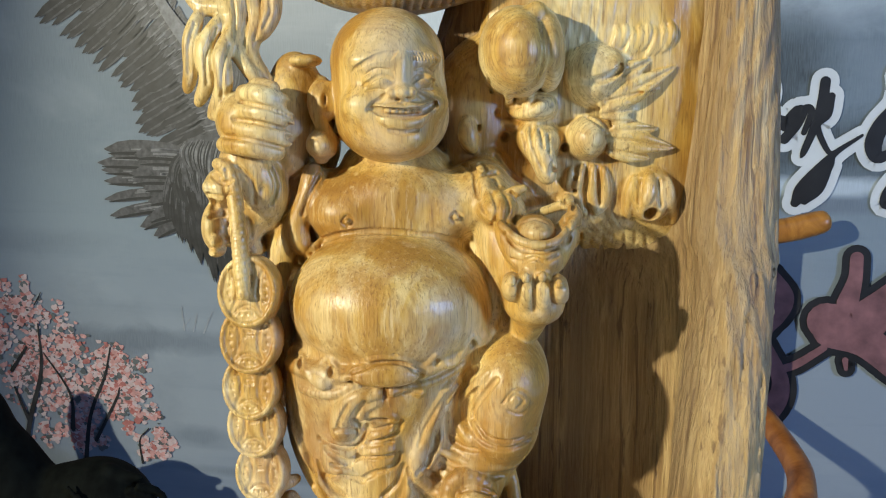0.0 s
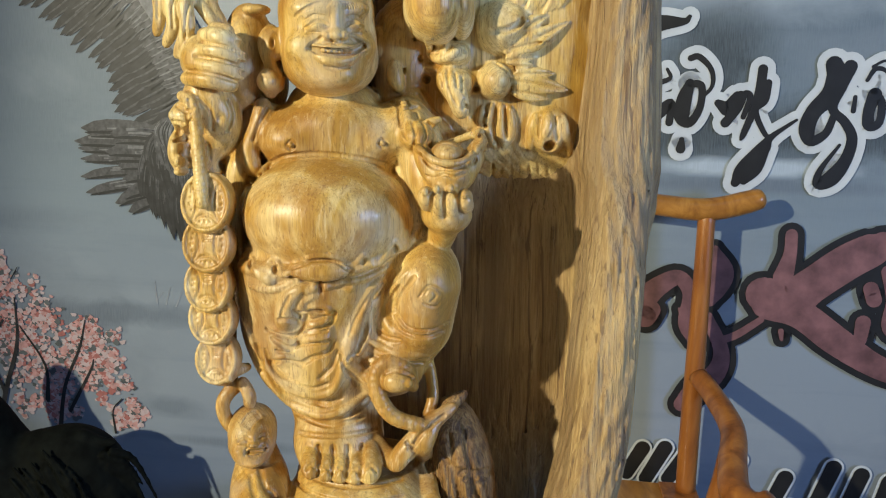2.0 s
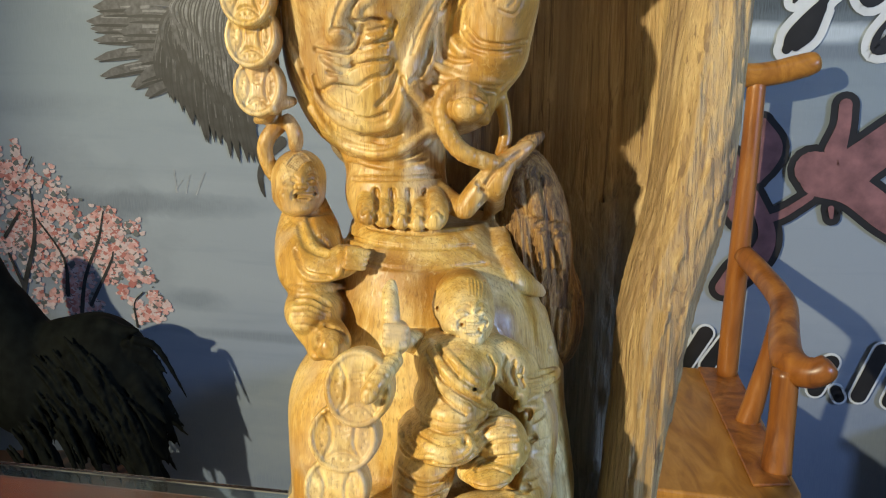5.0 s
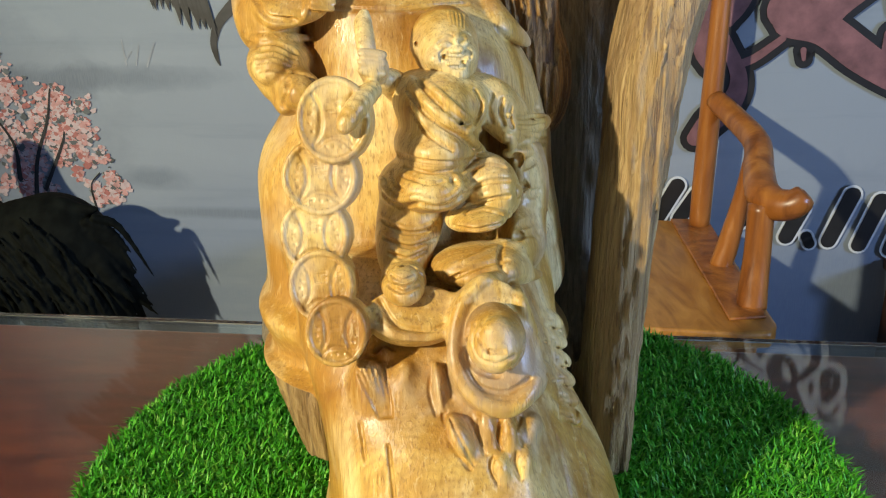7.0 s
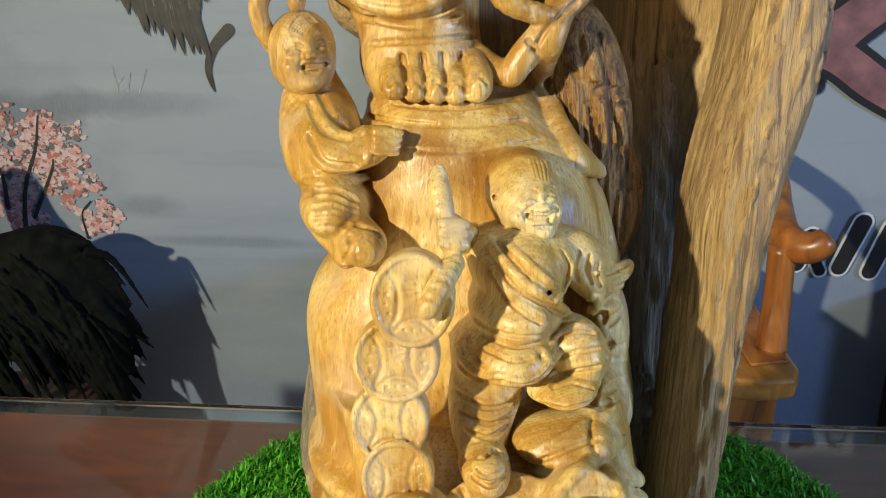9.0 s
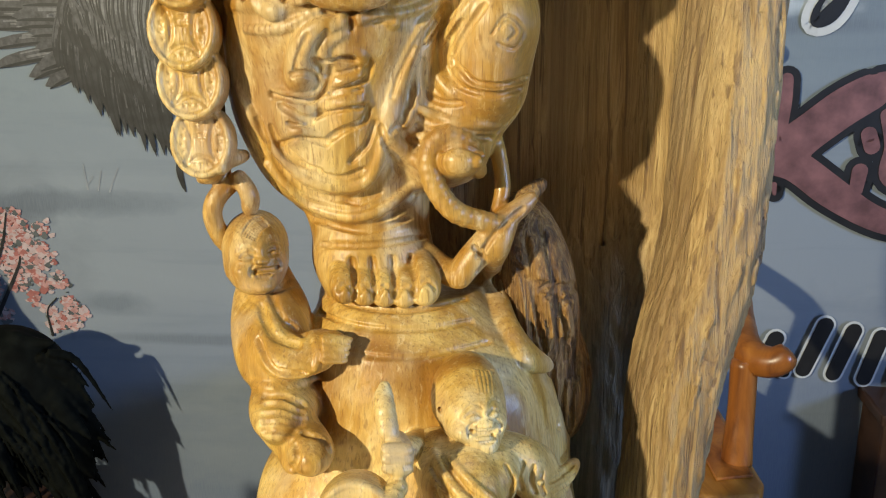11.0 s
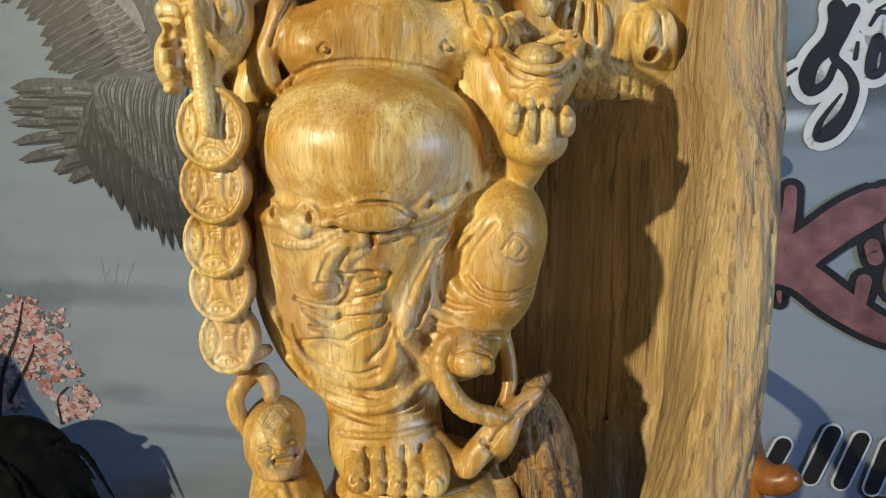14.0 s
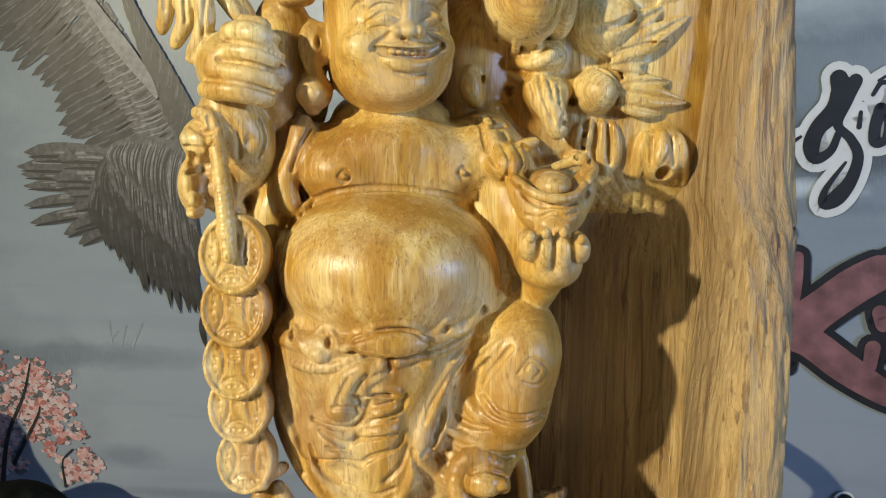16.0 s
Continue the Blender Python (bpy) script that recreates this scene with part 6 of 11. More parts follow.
face.tube([(-0.0027, 0.3452, 1.1175, 0.0002), (-0.0029, 0.3437, 1.1189, 0.0003), (-0.004, 0.3432, 1.1204, 0.0002)], 0.0003, cut=True)
face.tube([(-0.0507, 0.3580, 1.1096, 0.0020), (-0.0528, 0.3560, 1.1050, 0.0020), (-0.0525, 0.3560, 1.0993, 0.0020), (-0.0499, 0.3560, 1.0931, 0.0020), (-0.0479, 0.3580, 1.0888, 0.0017)], 0.002)
face.tube([(-0.0493, 0.3580, 1.1091, 0.0017), (-0.0461, 0.3580, 1.1073, 0.0017), (-0.0456, 0.3570, 1.1022, 0.0017), (-0.0471, 0.3570, 1.0969, 0.0015)], 0.002)
face.egg((-0.0495, 0.3620, 1.1022), (0.0039, 0.0100, 0.0084), 0.002)
face.egg((-0.0483, 0.3480, 1.1036), (0.0015, 0.0070, 0.0039), 0.0008, cut=True)
face.egg((-0.0504, 0.3600, 1.0850), (0.0069, 0.0120, 0.0064), 0.003)
face.egg((-0.0511, 0.3620, 1.0787), (0.0027, 0.0060, 0.0020), 0.002)
carving.egg((0.0138, 0.3920, 1.0963), (0.0170, 0.0220, 0.0330), 0.004)
carving.egg((-0.0622, 0.3920, 1.0603), (0.0110, 0.0200, 0.0250), 0.004)
carving.egg((-0.0683, 0.3940, 1.0847), (0.0090, 0.0180, 0.0200), 0.004)
carving.egg((0.0080, 0.3940, 1.1000), (0.0118, 0.0150, 0.0216), 0.004)
carving.egg((-0.0571, 0.3880, 1.0850), (0.0112, 0.0120, 0.0178), 0.004)
carving.tube([(-0.0521, 0.3680, 1.1097, 0.0038), (-0.0495, 0.3640, 1.1038, 0.0047), (-0.0480, 0.3640, 1.0968, 0.0036)], 0.002)
carving.tube([(-0.0498, 0.3621, 1.1101, 0.0007), (-0.0509, 0.3605, 1.1082, 0.0007), (-0.0517, 0.3597, 1.1061, 0.0007), (-0.0514, 0.3589, 1.1033, 0.0007), (-0.0506, 0.3589, 1.1004, 0.0007), (-0.0496, 0.3597, 1.0978, 0.0007), (-0.0486, 0.3605, 1.0952, 0.0007)], 0.0006, cut=True)
carving.egg((-0.0470, 0.3592, 1.1031), (0.0014, 0.0014, 0.0042), 0.001, cut=True)
carving.tube([(-0.0480, 0.3625, 1.1096, 0.0006), (-0.0466, 0.3613, 1.1075, 0.0005), (-0.0456, 0.3609, 1.1050, 0.0005), (-0.0456, 0.3605, 1.1017, 0.0005), (-0.0461, 0.3601, 1.0981, 0.0006)], 0.0006, cut=True)
carving.tube([(-0.0490, 0.3640, 1.0968, 0.0026), (-0.0505, 0.3600, 1.0899, 0.0038)], 0.002)
carving.egg((-0.0506, 0.3570, 1.0865), (0.0054, 0.0080, 0.0052), 0.001)
carving.tube([(-0.0512, 0.3600, 1.0817, 0.0014), (-0.0499, 0.3620, 1.0780, 0.0012)], 0.001)
carving.tube([(0.0020, 0.3800, 1.1123, 0.0025), (0.0039, 0.3780, 1.1063, 0.0030), (0.0029, 0.3760, 1.1002, 0.0022)], 0.002)
carving.tube([(0.0106, 0.3700, 1.0943, 0.0022), (0.0107, 0.3700, 1.0883, 0.0034), (0.0124, 0.3700, 1.0830, 0.0022)], 0.002)
# raised arm, fist and hanging leaves
carving.egg((-0.0789, 0.3560, 1.0947), (0.0144, 0.0160, 0.0135), 0.004)
carving.tube([(-0.0792, 0.3460, 1.1061, 0.0034), (-0.0706, 0.3400, 1.1048, 0.0038), (-0.0639, 0.3430, 1.1023, 0.0034)], 0.0012)
carving.tube([(-0.0826, 0.3460, 1.0994, 0.0034), (-0.0713, 0.3400, 1.0983, 0.0038), (-0.0619, 0.3430, 1.0957, 0.0034)], 0.0012)
carving.tube([(-0.0857, 0.3460, 1.0925, 0.0034), (-0.0732, 0.3400, 1.0911, 0.0038), (-0.0628, 0.3430, 1.0881, 0.0034)], 0.0012)
carving.tube([(-0.0878, 0.3460, 1.0857, 0.0034), (-0.0760, 0.3400, 1.0851, 0.0038), (-0.0664, 0.3430, 1.0827, 0.0034)], 0.0012)
carving.tube([(-0.0748, 0.3470, 1.1094, 0.0029), (-0.0673, 0.3430, 1.1076, 0.0031)], 0.0012)
carving.tube([(-0.0625, 0.3700, 1.1160, 0.0068), (-0.0635, 0.3680, 1.1062, 0.0085), (-0.0655, 0.3660, 1.0921, 0.0088), (-0.0681, 0.3660, 1.0777, 0.0072)], 0.005)
carving.tube([(-0.0665, 0.3569, 1.1164, 0.0008), (-0.0634, 0.3545, 1.1149, 0.0008), (-0.0604, 0.3533, 1.1140, 0.0008), (-0.0573, 0.3537, 1.1146, 0.0008), (-0.0542, 0.3549, 1.1158, 0.0008)], 0.001, cut=True)
carving.tube([(-0.0657, 0.3541, 1.1118, 0.0008), (-0.0631, 0.3529, 1.1104, 0.0008), (-0.0604, 0.3521, 1.1095, 0.0008), (-0.0573, 0.3525, 1.1099, 0.0008), (-0.0542, 0.3541, 1.1109, 0.0008)], 0.001, cut=True)
carving.tube([(-0.0651, 0.3525, 1.1072, 0.0008), (-0.0628, 0.3517, 1.1059, 0.0008), (-0.0604, 0.3517, 1.1050, 0.0008), (-0.0574, 0.3521, 1.1052, 0.0008), (-0.0543, 0.3537, 1.1059, 0.0008)], 0.001, cut=True)
carving.tube([(-0.0624, 0.3397, 1.1028, 0.0007), (-0.0610, 0.3421, 1.1015, 0.0008), (-0.0606, 0.3517, 1.1005, 0.0008), (-0.0576, 0.3525, 1.1005, 0.0008), (-0.0545, 0.3541, 1.1009, 0.0008)], 0.001, cut=True)
carving.tube([(-0.0621, 0.3397, 1.0984, 0.0007), (-0.0607, 0.3405, 1.0971, 0.0008), (-0.0590, 0.3417, 1.0961, 0.0008), (-0.0579, 0.3529, 1.0957, 0.0008), (-0.0547, 0.3545, 1.0959, 0.0008)], 0.001, cut=True)
carving.tube([(-0.0619, 0.3401, 1.0940, 0.0008), (-0.0609, 0.3421, 1.0927, 0.0008), (-0.0610, 0.3525, 1.0913, 0.0008), (-0.0582, 0.3537, 1.0909, 0.0008), (-0.0550, 0.3553, 1.0908, 0.0008)], 0.001, cut=True)
carving.tube([(-0.0616, 0.3405, 1.0895, 0.0008), (-0.0606, 0.3409, 1.0883, 0.0008), (-0.0613, 0.3537, 1.0867, 0.0008), (-0.0585, 0.3549, 1.0861, 0.0008), (-0.0546, 0.3521, 1.0858, 0.0008)], 0.001, cut=True)
carving.tube([(-0.0847, 0.3580, 1.0783, 0.0080), (-0.0795, 0.3600, 1.0722, 0.0100), (-0.0755, 0.3620, 1.0624, 0.0082), (-0.0767, 0.3660, 1.0521, 0.0044)], 0.004)
carving.egg((-0.0737, 0.3450, 1.0662), (0.0032, 0.0060, 0.0046), 0.001, cut=True)
carving.egg((-0.0564, 0.3576, 1.1191), (0.0069, 0.0060, 0.0028), 0.003)
carving.tube([(-0.0766, 0.3660, 1.0546, 0.0034), (-0.0702, 0.3720, 1.0612, 0.0054), (-0.0627, 0.3740, 1.0734, 0.0059)], 0.004)
carving.tube([(-0.0552, 0.3720, 1.0662, 0.0074), (-0.0633, 0.3740, 1.0560, 0.0085), (-0.0690, 0.3760, 1.0431, 0.0086)], 0.006)
carving.tube([(-0.0681, 0.3700, 1.0390, 0.0060), (-0.0714, 0.3720, 1.0233, 0.0050), (-0.0727, 0.3740, 0.9967, 0.0046), (-0.0709, 0.3740, 0.9700, 0.0052)], 0.005)
# curled leaves and tassel over the fist
carving.tube([(-0.1001, 0.3620, 1.1381, 0.0021), (-0.1028, 0.3580, 1.1277, 0.0028), (-0.1034, 0.3580, 1.1153, 0.0025), (-0.1058, 0.3600, 1.1073, 0.0016)], 0.002)
carving.tube([(-0.0914, 0.3600, 1.1357, 0.0023), (-0.0968, 0.3560, 1.1242, 0.0030), (-0.0961, 0.3560, 1.1118, 0.0028), (-0.1008, 0.3580, 1.1022, 0.0019)], 0.002)
carving.tube([(-0.0865, 0.3580, 1.1299, 0.0023), (-0.0893, 0.3530, 1.1207, 0.0030), (-0.0887, 0.3520, 1.1095, 0.0030), (-0.0946, 0.3540, 1.0970, 0.0019)], 0.002)
carving.tube([(-0.0870, 0.3660, 1.1531, 0.0042), (-0.0860, 0.3640, 1.1394, 0.0047), (-0.0862, 0.3600, 1.1267, 0.0032), (-0.0771, 0.3560, 1.1118, 0.0023)], 0.002)
carving.tube([(-0.0809, 0.3700, 1.1536, 0.0056), (-0.0771, 0.3660, 1.1373, 0.0047), (-0.0803, 0.3620, 1.1234, 0.0035), (-0.0733, 0.3600, 1.1119, 0.0023)], 0.002)
carving.tube([(-0.0711, 0.3680, 1.1534, 0.0033), (-0.0708, 0.3640, 1.1394, 0.0037), (-0.0749, 0.3620, 1.1302, 0.0028)], 0.002)
carving.tube([(-0.1059, 0.3660, 1.1486, 0.0023), (-0.0998, 0.3640, 1.1417, 0.0028), (-0.0889, 0.3620, 1.1403, 0.0032)], 0.002)
carving.tube([(-0.0849, 0.3520, 1.1491, 0.0007), (-0.0834, 0.3500, 1.1359, 0.0007), (-0.0833, 0.3500, 1.1227, 0.0007)], 0.002, cut=True)
carving.tube([(-0.0753, 0.3520, 1.1491, 0.0007), (-0.0738, 0.3500, 1.1359, 0.0007), (-0.0777, 0.3500, 1.1227, 0.0007)], 0.002, cut=True)
carving.tube([(-0.0789, 0.3500, 1.1488, 0.0006), (-0.0784, 0.3500, 1.1315, 0.0006)], 0.002, cut=True)
carving.tube([(-0.0836, 0.3660, 1.1796, 0.0046), (-0.0822, 0.3660, 1.1576, 0.0046), (-0.0804, 0.3660, 1.1441, 0.0047)], 0.003)
# canopy above the head
carving.egg((-0.0231, 0.3880, 1.1643), (0.0479, 0.0460, 0.0246), 0.004)
carving.egg((-0.0442, 0.3800, 1.1677), (0.0360, 0.0400, 0.0192), 0.006)
carving.egg((0.0039, 0.3850, 1.1720), (0.0291, 0.0400, 0.0219), 0.006)
carving.tube([(-0.0531, 0.3713, 1.1468, 0.0006), (-0.0528, 0.3745, 1.1460, 0.0006), (-0.0526, 0.3781, 1.1454, 0.0006), (-0.0523, 0.3809, 1.1450, 0.0006), (-0.0520, 0.3841, 1.1447, 0.0006)], 0.0006, cut=True)
carving.tube([(-0.0480, 0.3653, 1.1467, 0.0006), (-0.0479, 0.3689, 1.1457, 0.0006), (-0.0478, 0.3725, 1.1448, 0.0006), (-0.0476, 0.3757, 1.1442, 0.0006), (-0.0475, 0.3789, 1.1437, 0.0006)], 0.0006, cut=True)
carving.tube([(-0.0433, 0.3613, 1.1469, 0.0006), (-0.0433, 0.3649, 1.1456, 0.0006), (-0.0434, 0.3693, 1.1445, 0.0006), (-0.0433, 0.3725, 1.1436, 0.0006), (-0.0433, 0.3765, 1.1429, 0.0006)], 0.0006, cut=True)
carving.tube([(-0.0388, 0.3585, 1.1473, 0.0006), (-0.0390, 0.3625, 1.1457, 0.0006), (-0.0391, 0.3669, 1.1442, 0.0006), (-0.0392, 0.3705, 1.1432, 0.0006), (-0.0393, 0.3749, 1.1423, 0.0006)], 0.0006, cut=True)
carving.tube([(-0.0345, 0.3561, 1.1476, 0.0006), (-0.0347, 0.3605, 1.1457, 0.0006), (-0.0350, 0.3649, 1.1440, 0.0006), (-0.0352, 0.3693, 1.1428, 0.0006), (-0.0354, 0.3741, 1.1418, 0.0006)], 0.0006, cut=True)
carving.tube([(-0.0303, 0.3545, 1.1481, 0.0006), (-0.0306, 0.3589, 1.1459, 0.0006), (-0.0309, 0.3637, 1.1439, 0.0006), (-0.0312, 0.3685, 1.1425, 0.0006), (-0.0316, 0.3741, 1.1413, 0.0006)], 0.0006, cut=True)
carving.tube([(-0.0261, 0.3533, 1.1486, 0.0006), (-0.0265, 0.3577, 1.1461, 0.0006), (-0.0269, 0.3633, 1.1438, 0.0006), (-0.0273, 0.3685, 1.1422, 0.0006), (-0.0278, 0.3749, 1.1409, 0.0006)], 0.0006, cut=True)
carving.tube([(-0.0220, 0.3521, 1.1491, 0.0006), (-0.0224, 0.3569, 1.1463, 0.0006), (-0.0229, 0.3629, 1.1438, 0.0006), (-0.0235, 0.3689, 1.1420, 0.0006), (-0.0241, 0.3761, 1.1406, 0.0006)], 0.0006, cut=True)
carving.tube([(-0.0180, 0.3533, 1.1486, 0.0006), (-0.0185, 0.3577, 1.1461, 0.0006), (-0.0190, 0.3633, 1.1438, 0.0006), (-0.0196, 0.3697, 1.1419, 0.0006), (-0.0204, 0.3785, 1.1403, 0.0006)], 0.0006, cut=True)
carving.tube([(-0.0140, 0.3549, 1.1481, 0.0006), (-0.0145, 0.3589, 1.1459, 0.0006), (-0.0151, 0.3641, 1.1439, 0.0006), (-0.0157, 0.3697, 1.1422, 0.0006), (-0.0164, 0.3773, 1.1407, 0.0006)], 0.0006, cut=True)
carving.tube([(-0.0100, 0.3569, 1.1477, 0.0006), (-0.0106, 0.3605, 1.1458, 0.0006), (-0.0112, 0.3649, 1.1440, 0.0006), (-0.0118, 0.3701, 1.1425, 0.0006), (-0.0125, 0.3769, 1.1411, 0.0006)], 0.0006, cut=True)
carving.tube([(-0.0060, 0.3593, 1.1474, 0.0006), (-0.0066, 0.3629, 1.1458, 0.0006), (-0.0073, 0.3669, 1.1442, 0.0006), (-0.0079, 0.3713, 1.1428, 0.0006), (-0.0087, 0.3773, 1.1416, 0.0006)], 0.0006, cut=True)
carving.tube([(-0.0018, 0.3625, 1.1471, 0.0006), (-0.0026, 0.3657, 1.1458, 0.0006), (-0.0033, 0.3689, 1.1444, 0.0006), (-0.0041, 0.3733, 1.1433, 0.0006), (-0.0048, 0.3785, 1.1422, 0.0006)], 0.0006, cut=True)
carving.tube([(0.0023, 0.3669, 1.1469, 0.0006), (0.0015, 0.3693, 1.1458, 0.0006), (0.0007, 0.3721, 1.1448, 0.0006), (-0.0001, 0.3757, 1.1438, 0.0006), (-0.0010, 0.3805, 1.1429, 0.0006)], 0.0006, cut=True)
carving.tube([(0.0067, 0.3725, 1.1469, 0.0006), (0.0057, 0.3745, 1.1461, 0.0006), (0.0048, 0.3769, 1.1453, 0.0006), (0.0039, 0.3801, 1.1445, 0.0006), (0.0029, 0.3845, 1.1438, 0.0006)], 0.0006, cut=True)
carving.tube([(0.0112, 0.3813, 1.1472, 0.0006), (0.0101, 0.3825, 1.1467, 0.0006), (0.0091, 0.3841, 1.1461, 0.0006), (0.0080, 0.3877, 1.1456, 0.0006), (0.0064, 0.3601, 1.1417, 0.0006)], 0.0006, cut=True)
carving.tube([(-0.0805, 0.3700, 1.1649, 0.0070), (-0.0627, 0.3750, 1.1634, 0.0095), (-0.0204, 0.3850, 1.1697, 0.0146), (0.0187, 0.3900, 1.1682, 0.0123)], 0.006)
# carved beast head and rope on the left
carving.egg((-0.0916, 0.3600, 1.0674), (0.0086, 0.0140, 0.0086), 0.003)
carving.egg((-0.0967, 0.3600, 1.0505), (0.0053, 0.0120, 0.0106), 0.003)
carving.egg((-0.0861, 0.3640, 1.0499), (0.0083, 0.0120, 0.0117), 0.004)
carving.egg((-0.0967, 0.3540, 1.0680), (0.0028, 0.0070, 0.0033), 0.001)
carving.egg((-0.0941, 0.3520, 1.0458), (0.0028, 0.0080, 0.0033), 0.001)
carving.egg((-0.0950, 0.3500, 1.0603), (0.0023, 0.0060, 0.0033), 0.001, cut=True)
carving.egg((-0.0900, 0.3490, 1.0533), (0.0019, 0.0060, 0.0028), 0.001, cut=True)
carving.egg((-0.0954, 0.3560, 1.0403), (0.0033, 0.0070, 0.0024), 0.001)
carving.egg((-0.0808, 0.3660, 1.0397), (0.0034, 0.0080, 0.0034), 0.002)
carving.coil([(-0.0927, 0.3520, 1.0775, 0.0021), (-0.0878, 0.3480, 1.0755, 0.0025), (-0.0849, 0.3460, 1.0665, 0.0028), (-0.0822, 0.3400, 1.0478, 0.0030), (-0.0800, 0.3340, 1.0270, 0.0026)], 0.003, 0.18, 0.0008)
# string of coins
carving.tube([(-0.0800, 0.3560, 1.0281, 0.0060), (-0.0785, 0.3570, 0.9900, 0.0060), (-0.0765, 0.3560, 0.9500, 0.0055), (-0.0745, 0.3530, 0.9330, 0.0040)], 0.003)
def coin(c, rx, rz, turn, half=0.0045):
    """An old round coin: raised rim, a lens of dots on three sides and a ribbed slot in the middle."""
    carving.disc(c, (rx, rz), half, 0.0006, turn=turn)
    m = Euler([radians(a_) for a_ in turn]).to_matrix()

    def on(u, w, r, deep=0.0):
        p = Vector(c) + m @ Vector((u * rx, -half + deep, w * rz))
        return (p.x, p.y, p.z, r)

    ring = [on(0.90 * math.cos(a_), 0.90 * math.sin(a_), 0.0011, 0.0002) for a_ in (math.tau * k_ / 16 for k_ in range(17))]
    carving.tube(ring, 0.0005, steps=2)
    for sx in (-1, 1):
        carving.tube([on(sx * 0.52, 0.58, 0.0005), on(sx * 0.36, 0.28, 0.0006), on(sx * 0.32, 0.0, 0.0006), on(sx * 0.36, -0.28, 0.0006), on(sx * 0.52, -0.58, 0.0005)], 0.0004, cut=True, steps=2)
        for w in (0.34, 0.14, -0.06, -0.26):
            p = on(sx * (0.58 + 0.05 * math.cos(9 * w)), w, 0.0)
            carving.egg(p[:3], (0.0006, 0.0007, 0.0006), 0.0003, cut=True)
    carving.tube([on(-0.48, -0.66, 0.0005), on(-0.24, -0.46, 0.0006), on(0.0, -0.40, 0.0006), on(0.24, -0.46, 0.0006), on(0.48, -0.66, 0.0005)], 0.0004, cut=True, steps=2)
    for u in (-0.2, 0.0, 0.2):
        carving.egg(on(u, -0.60, 0.0)[:3], (0.0006, 0.0007, 0.0006), 0.0003, cut=True)
    for w in (0.40, 0.30, 0.20, 0.10):
        carving.tube([on(-0.15, w, 0.0004), on(0.15, w + 0.02, 0.0004)], 0.0003, cut=True, steps=1)


for cx_, cy_, cz_, rx_, rz_ in ((-0.0770, 0.3450, 0.9468, 0.0110, 0.0131), (-0.0786, 0.3440, 0.9684, 0.0118, 0.0139), (-0.0796, 0.3430, 0.9855, 0.0119, 0.0140), (-0.0789, 0.3420, 1.0061, 0.0126, 0.0144), (-0.0785, 0.3410, 1.0265, 0.0128, 0.0150)):
    coin((cx_, cy_, cz_), rx_, rz_, (-9, 0, -8))
# carved ground, fruit, leaves and roots on the upper right
carving.loft([(1.0018, 0.0940, 0.4180, 0.0156, 0.0060), (1.0208, 0.0902, 0.4100, 0.0221, 0.0080), (1.0365, 0.0841, 0.4000, 0.0315, 0.0110), (1.0484, 0.0737, 0.3920, 0.0435, 0.0123), (1.0620, 0.0680, 0.3880, 0.0484, 0.0123), (1.0826, 0.0649, 0.3860, 0.0507, 0.0123), (1.1100, 0.0643, 0.3850, 0.0503, 0.0123), (1.1462, 0.0662, 0.3850, 0.0475, 0.0123), (1.1627, 0.0680, 0.3850, 0.0446, 0.0123)], 0.006, power=4, rough=0.0003)
carving.egg((0.0308, 0.3640, 1.1230), (0.0146, 0.0240, 0.0188), 0.003, turn=(0, -8, 0))
carving.egg((0.0262, 0.3660, 1.1218), (0.0099, 0.0200, 0.0137), 0.006)
carving.egg((0.0430, 0.3660, 1.1241), (0.0076, 0.0180, 0.0175), 0.0006, turn=(0, -6, 0))
carving.tube([(0.0385, 0.3597, 1.1385, 0.0008), (0.0383, 0.3513, 1.1348, 0.0008), (0.0386, 0.3477, 1.1313, 0.0008), (0.0391, 0.3453, 1.1269, 0.0008), (0.0396, 0.3449, 1.1225, 0.0008), (0.0396, 0.3457, 1.1185, 0.0008), (0.0391, 0.3469, 1.1149, 0.0008), (0.0375, 0.3481, 1.1117, 0.0008), (0.0354, 0.3497, 1.1090, 0.0008), (0.0329, 0.3513, 1.1073, 0.0008), (0.0302, 0.3549, 1.1059, 0.0008)], 0.0006, cut=True)
carving.tube([(0.0357, 0.3570, 1.1356, 0.0037), (0.0383, 0.3560, 1.1395, 0.0016)], 0.004)
carving.egg((0.0640, 0.3800, 1.1139), (0.0138, 0.0180, 0.0152), 0.001)
carving.egg((0.0712, 0.3780, 1.1165), (0.0078, 0.0150, 0.0088), 0.003)
carving.tube([(0.0530, 0.3680, 1.1100, 0.0008), (0.0565, 0.3640, 1.1108, 0.0012), (0.0610, 0.3622, 1.1110, 0.0014), (0.0660, 0.3624, 1.1116, 0.0015), (0.0705, 0.3638, 1.1134, 0.0016), (0.0742, 0.3666, 1.1168, 0.0015)], 0.0006, cut=True)
carving.egg((0.0742, 0.3655, 1.1172), (0.0012, 0.0012, 0.0012), 0.0006, cut=True)
carving.egg((0.0622, 0.3760, 1.0871), (0.0094, 0.0150, 0.0099), 0.001, turn=(0, 12, 0))
carving.egg((0.0703, 0.3800, 1.0879), (0.0055, 0.0110, 0.0090), 0.0006)
carving.tube([(0.0620, 0.3709, 1.0964, 0.0009), (0.0643, 0.3673, 1.0947, 0.0009), (0.0666, 0.3661, 1.0927, 0.0009), (0.0683, 0.3657, 1.0902, 0.0009), (0.0700, 0.3677, 1.0874, 0.0009), (0.0711, 0.3701, 1.0847, 0.0009), (0.0721, 0.3725, 1.0819, 0.0009)], 0.0006, cut=True)


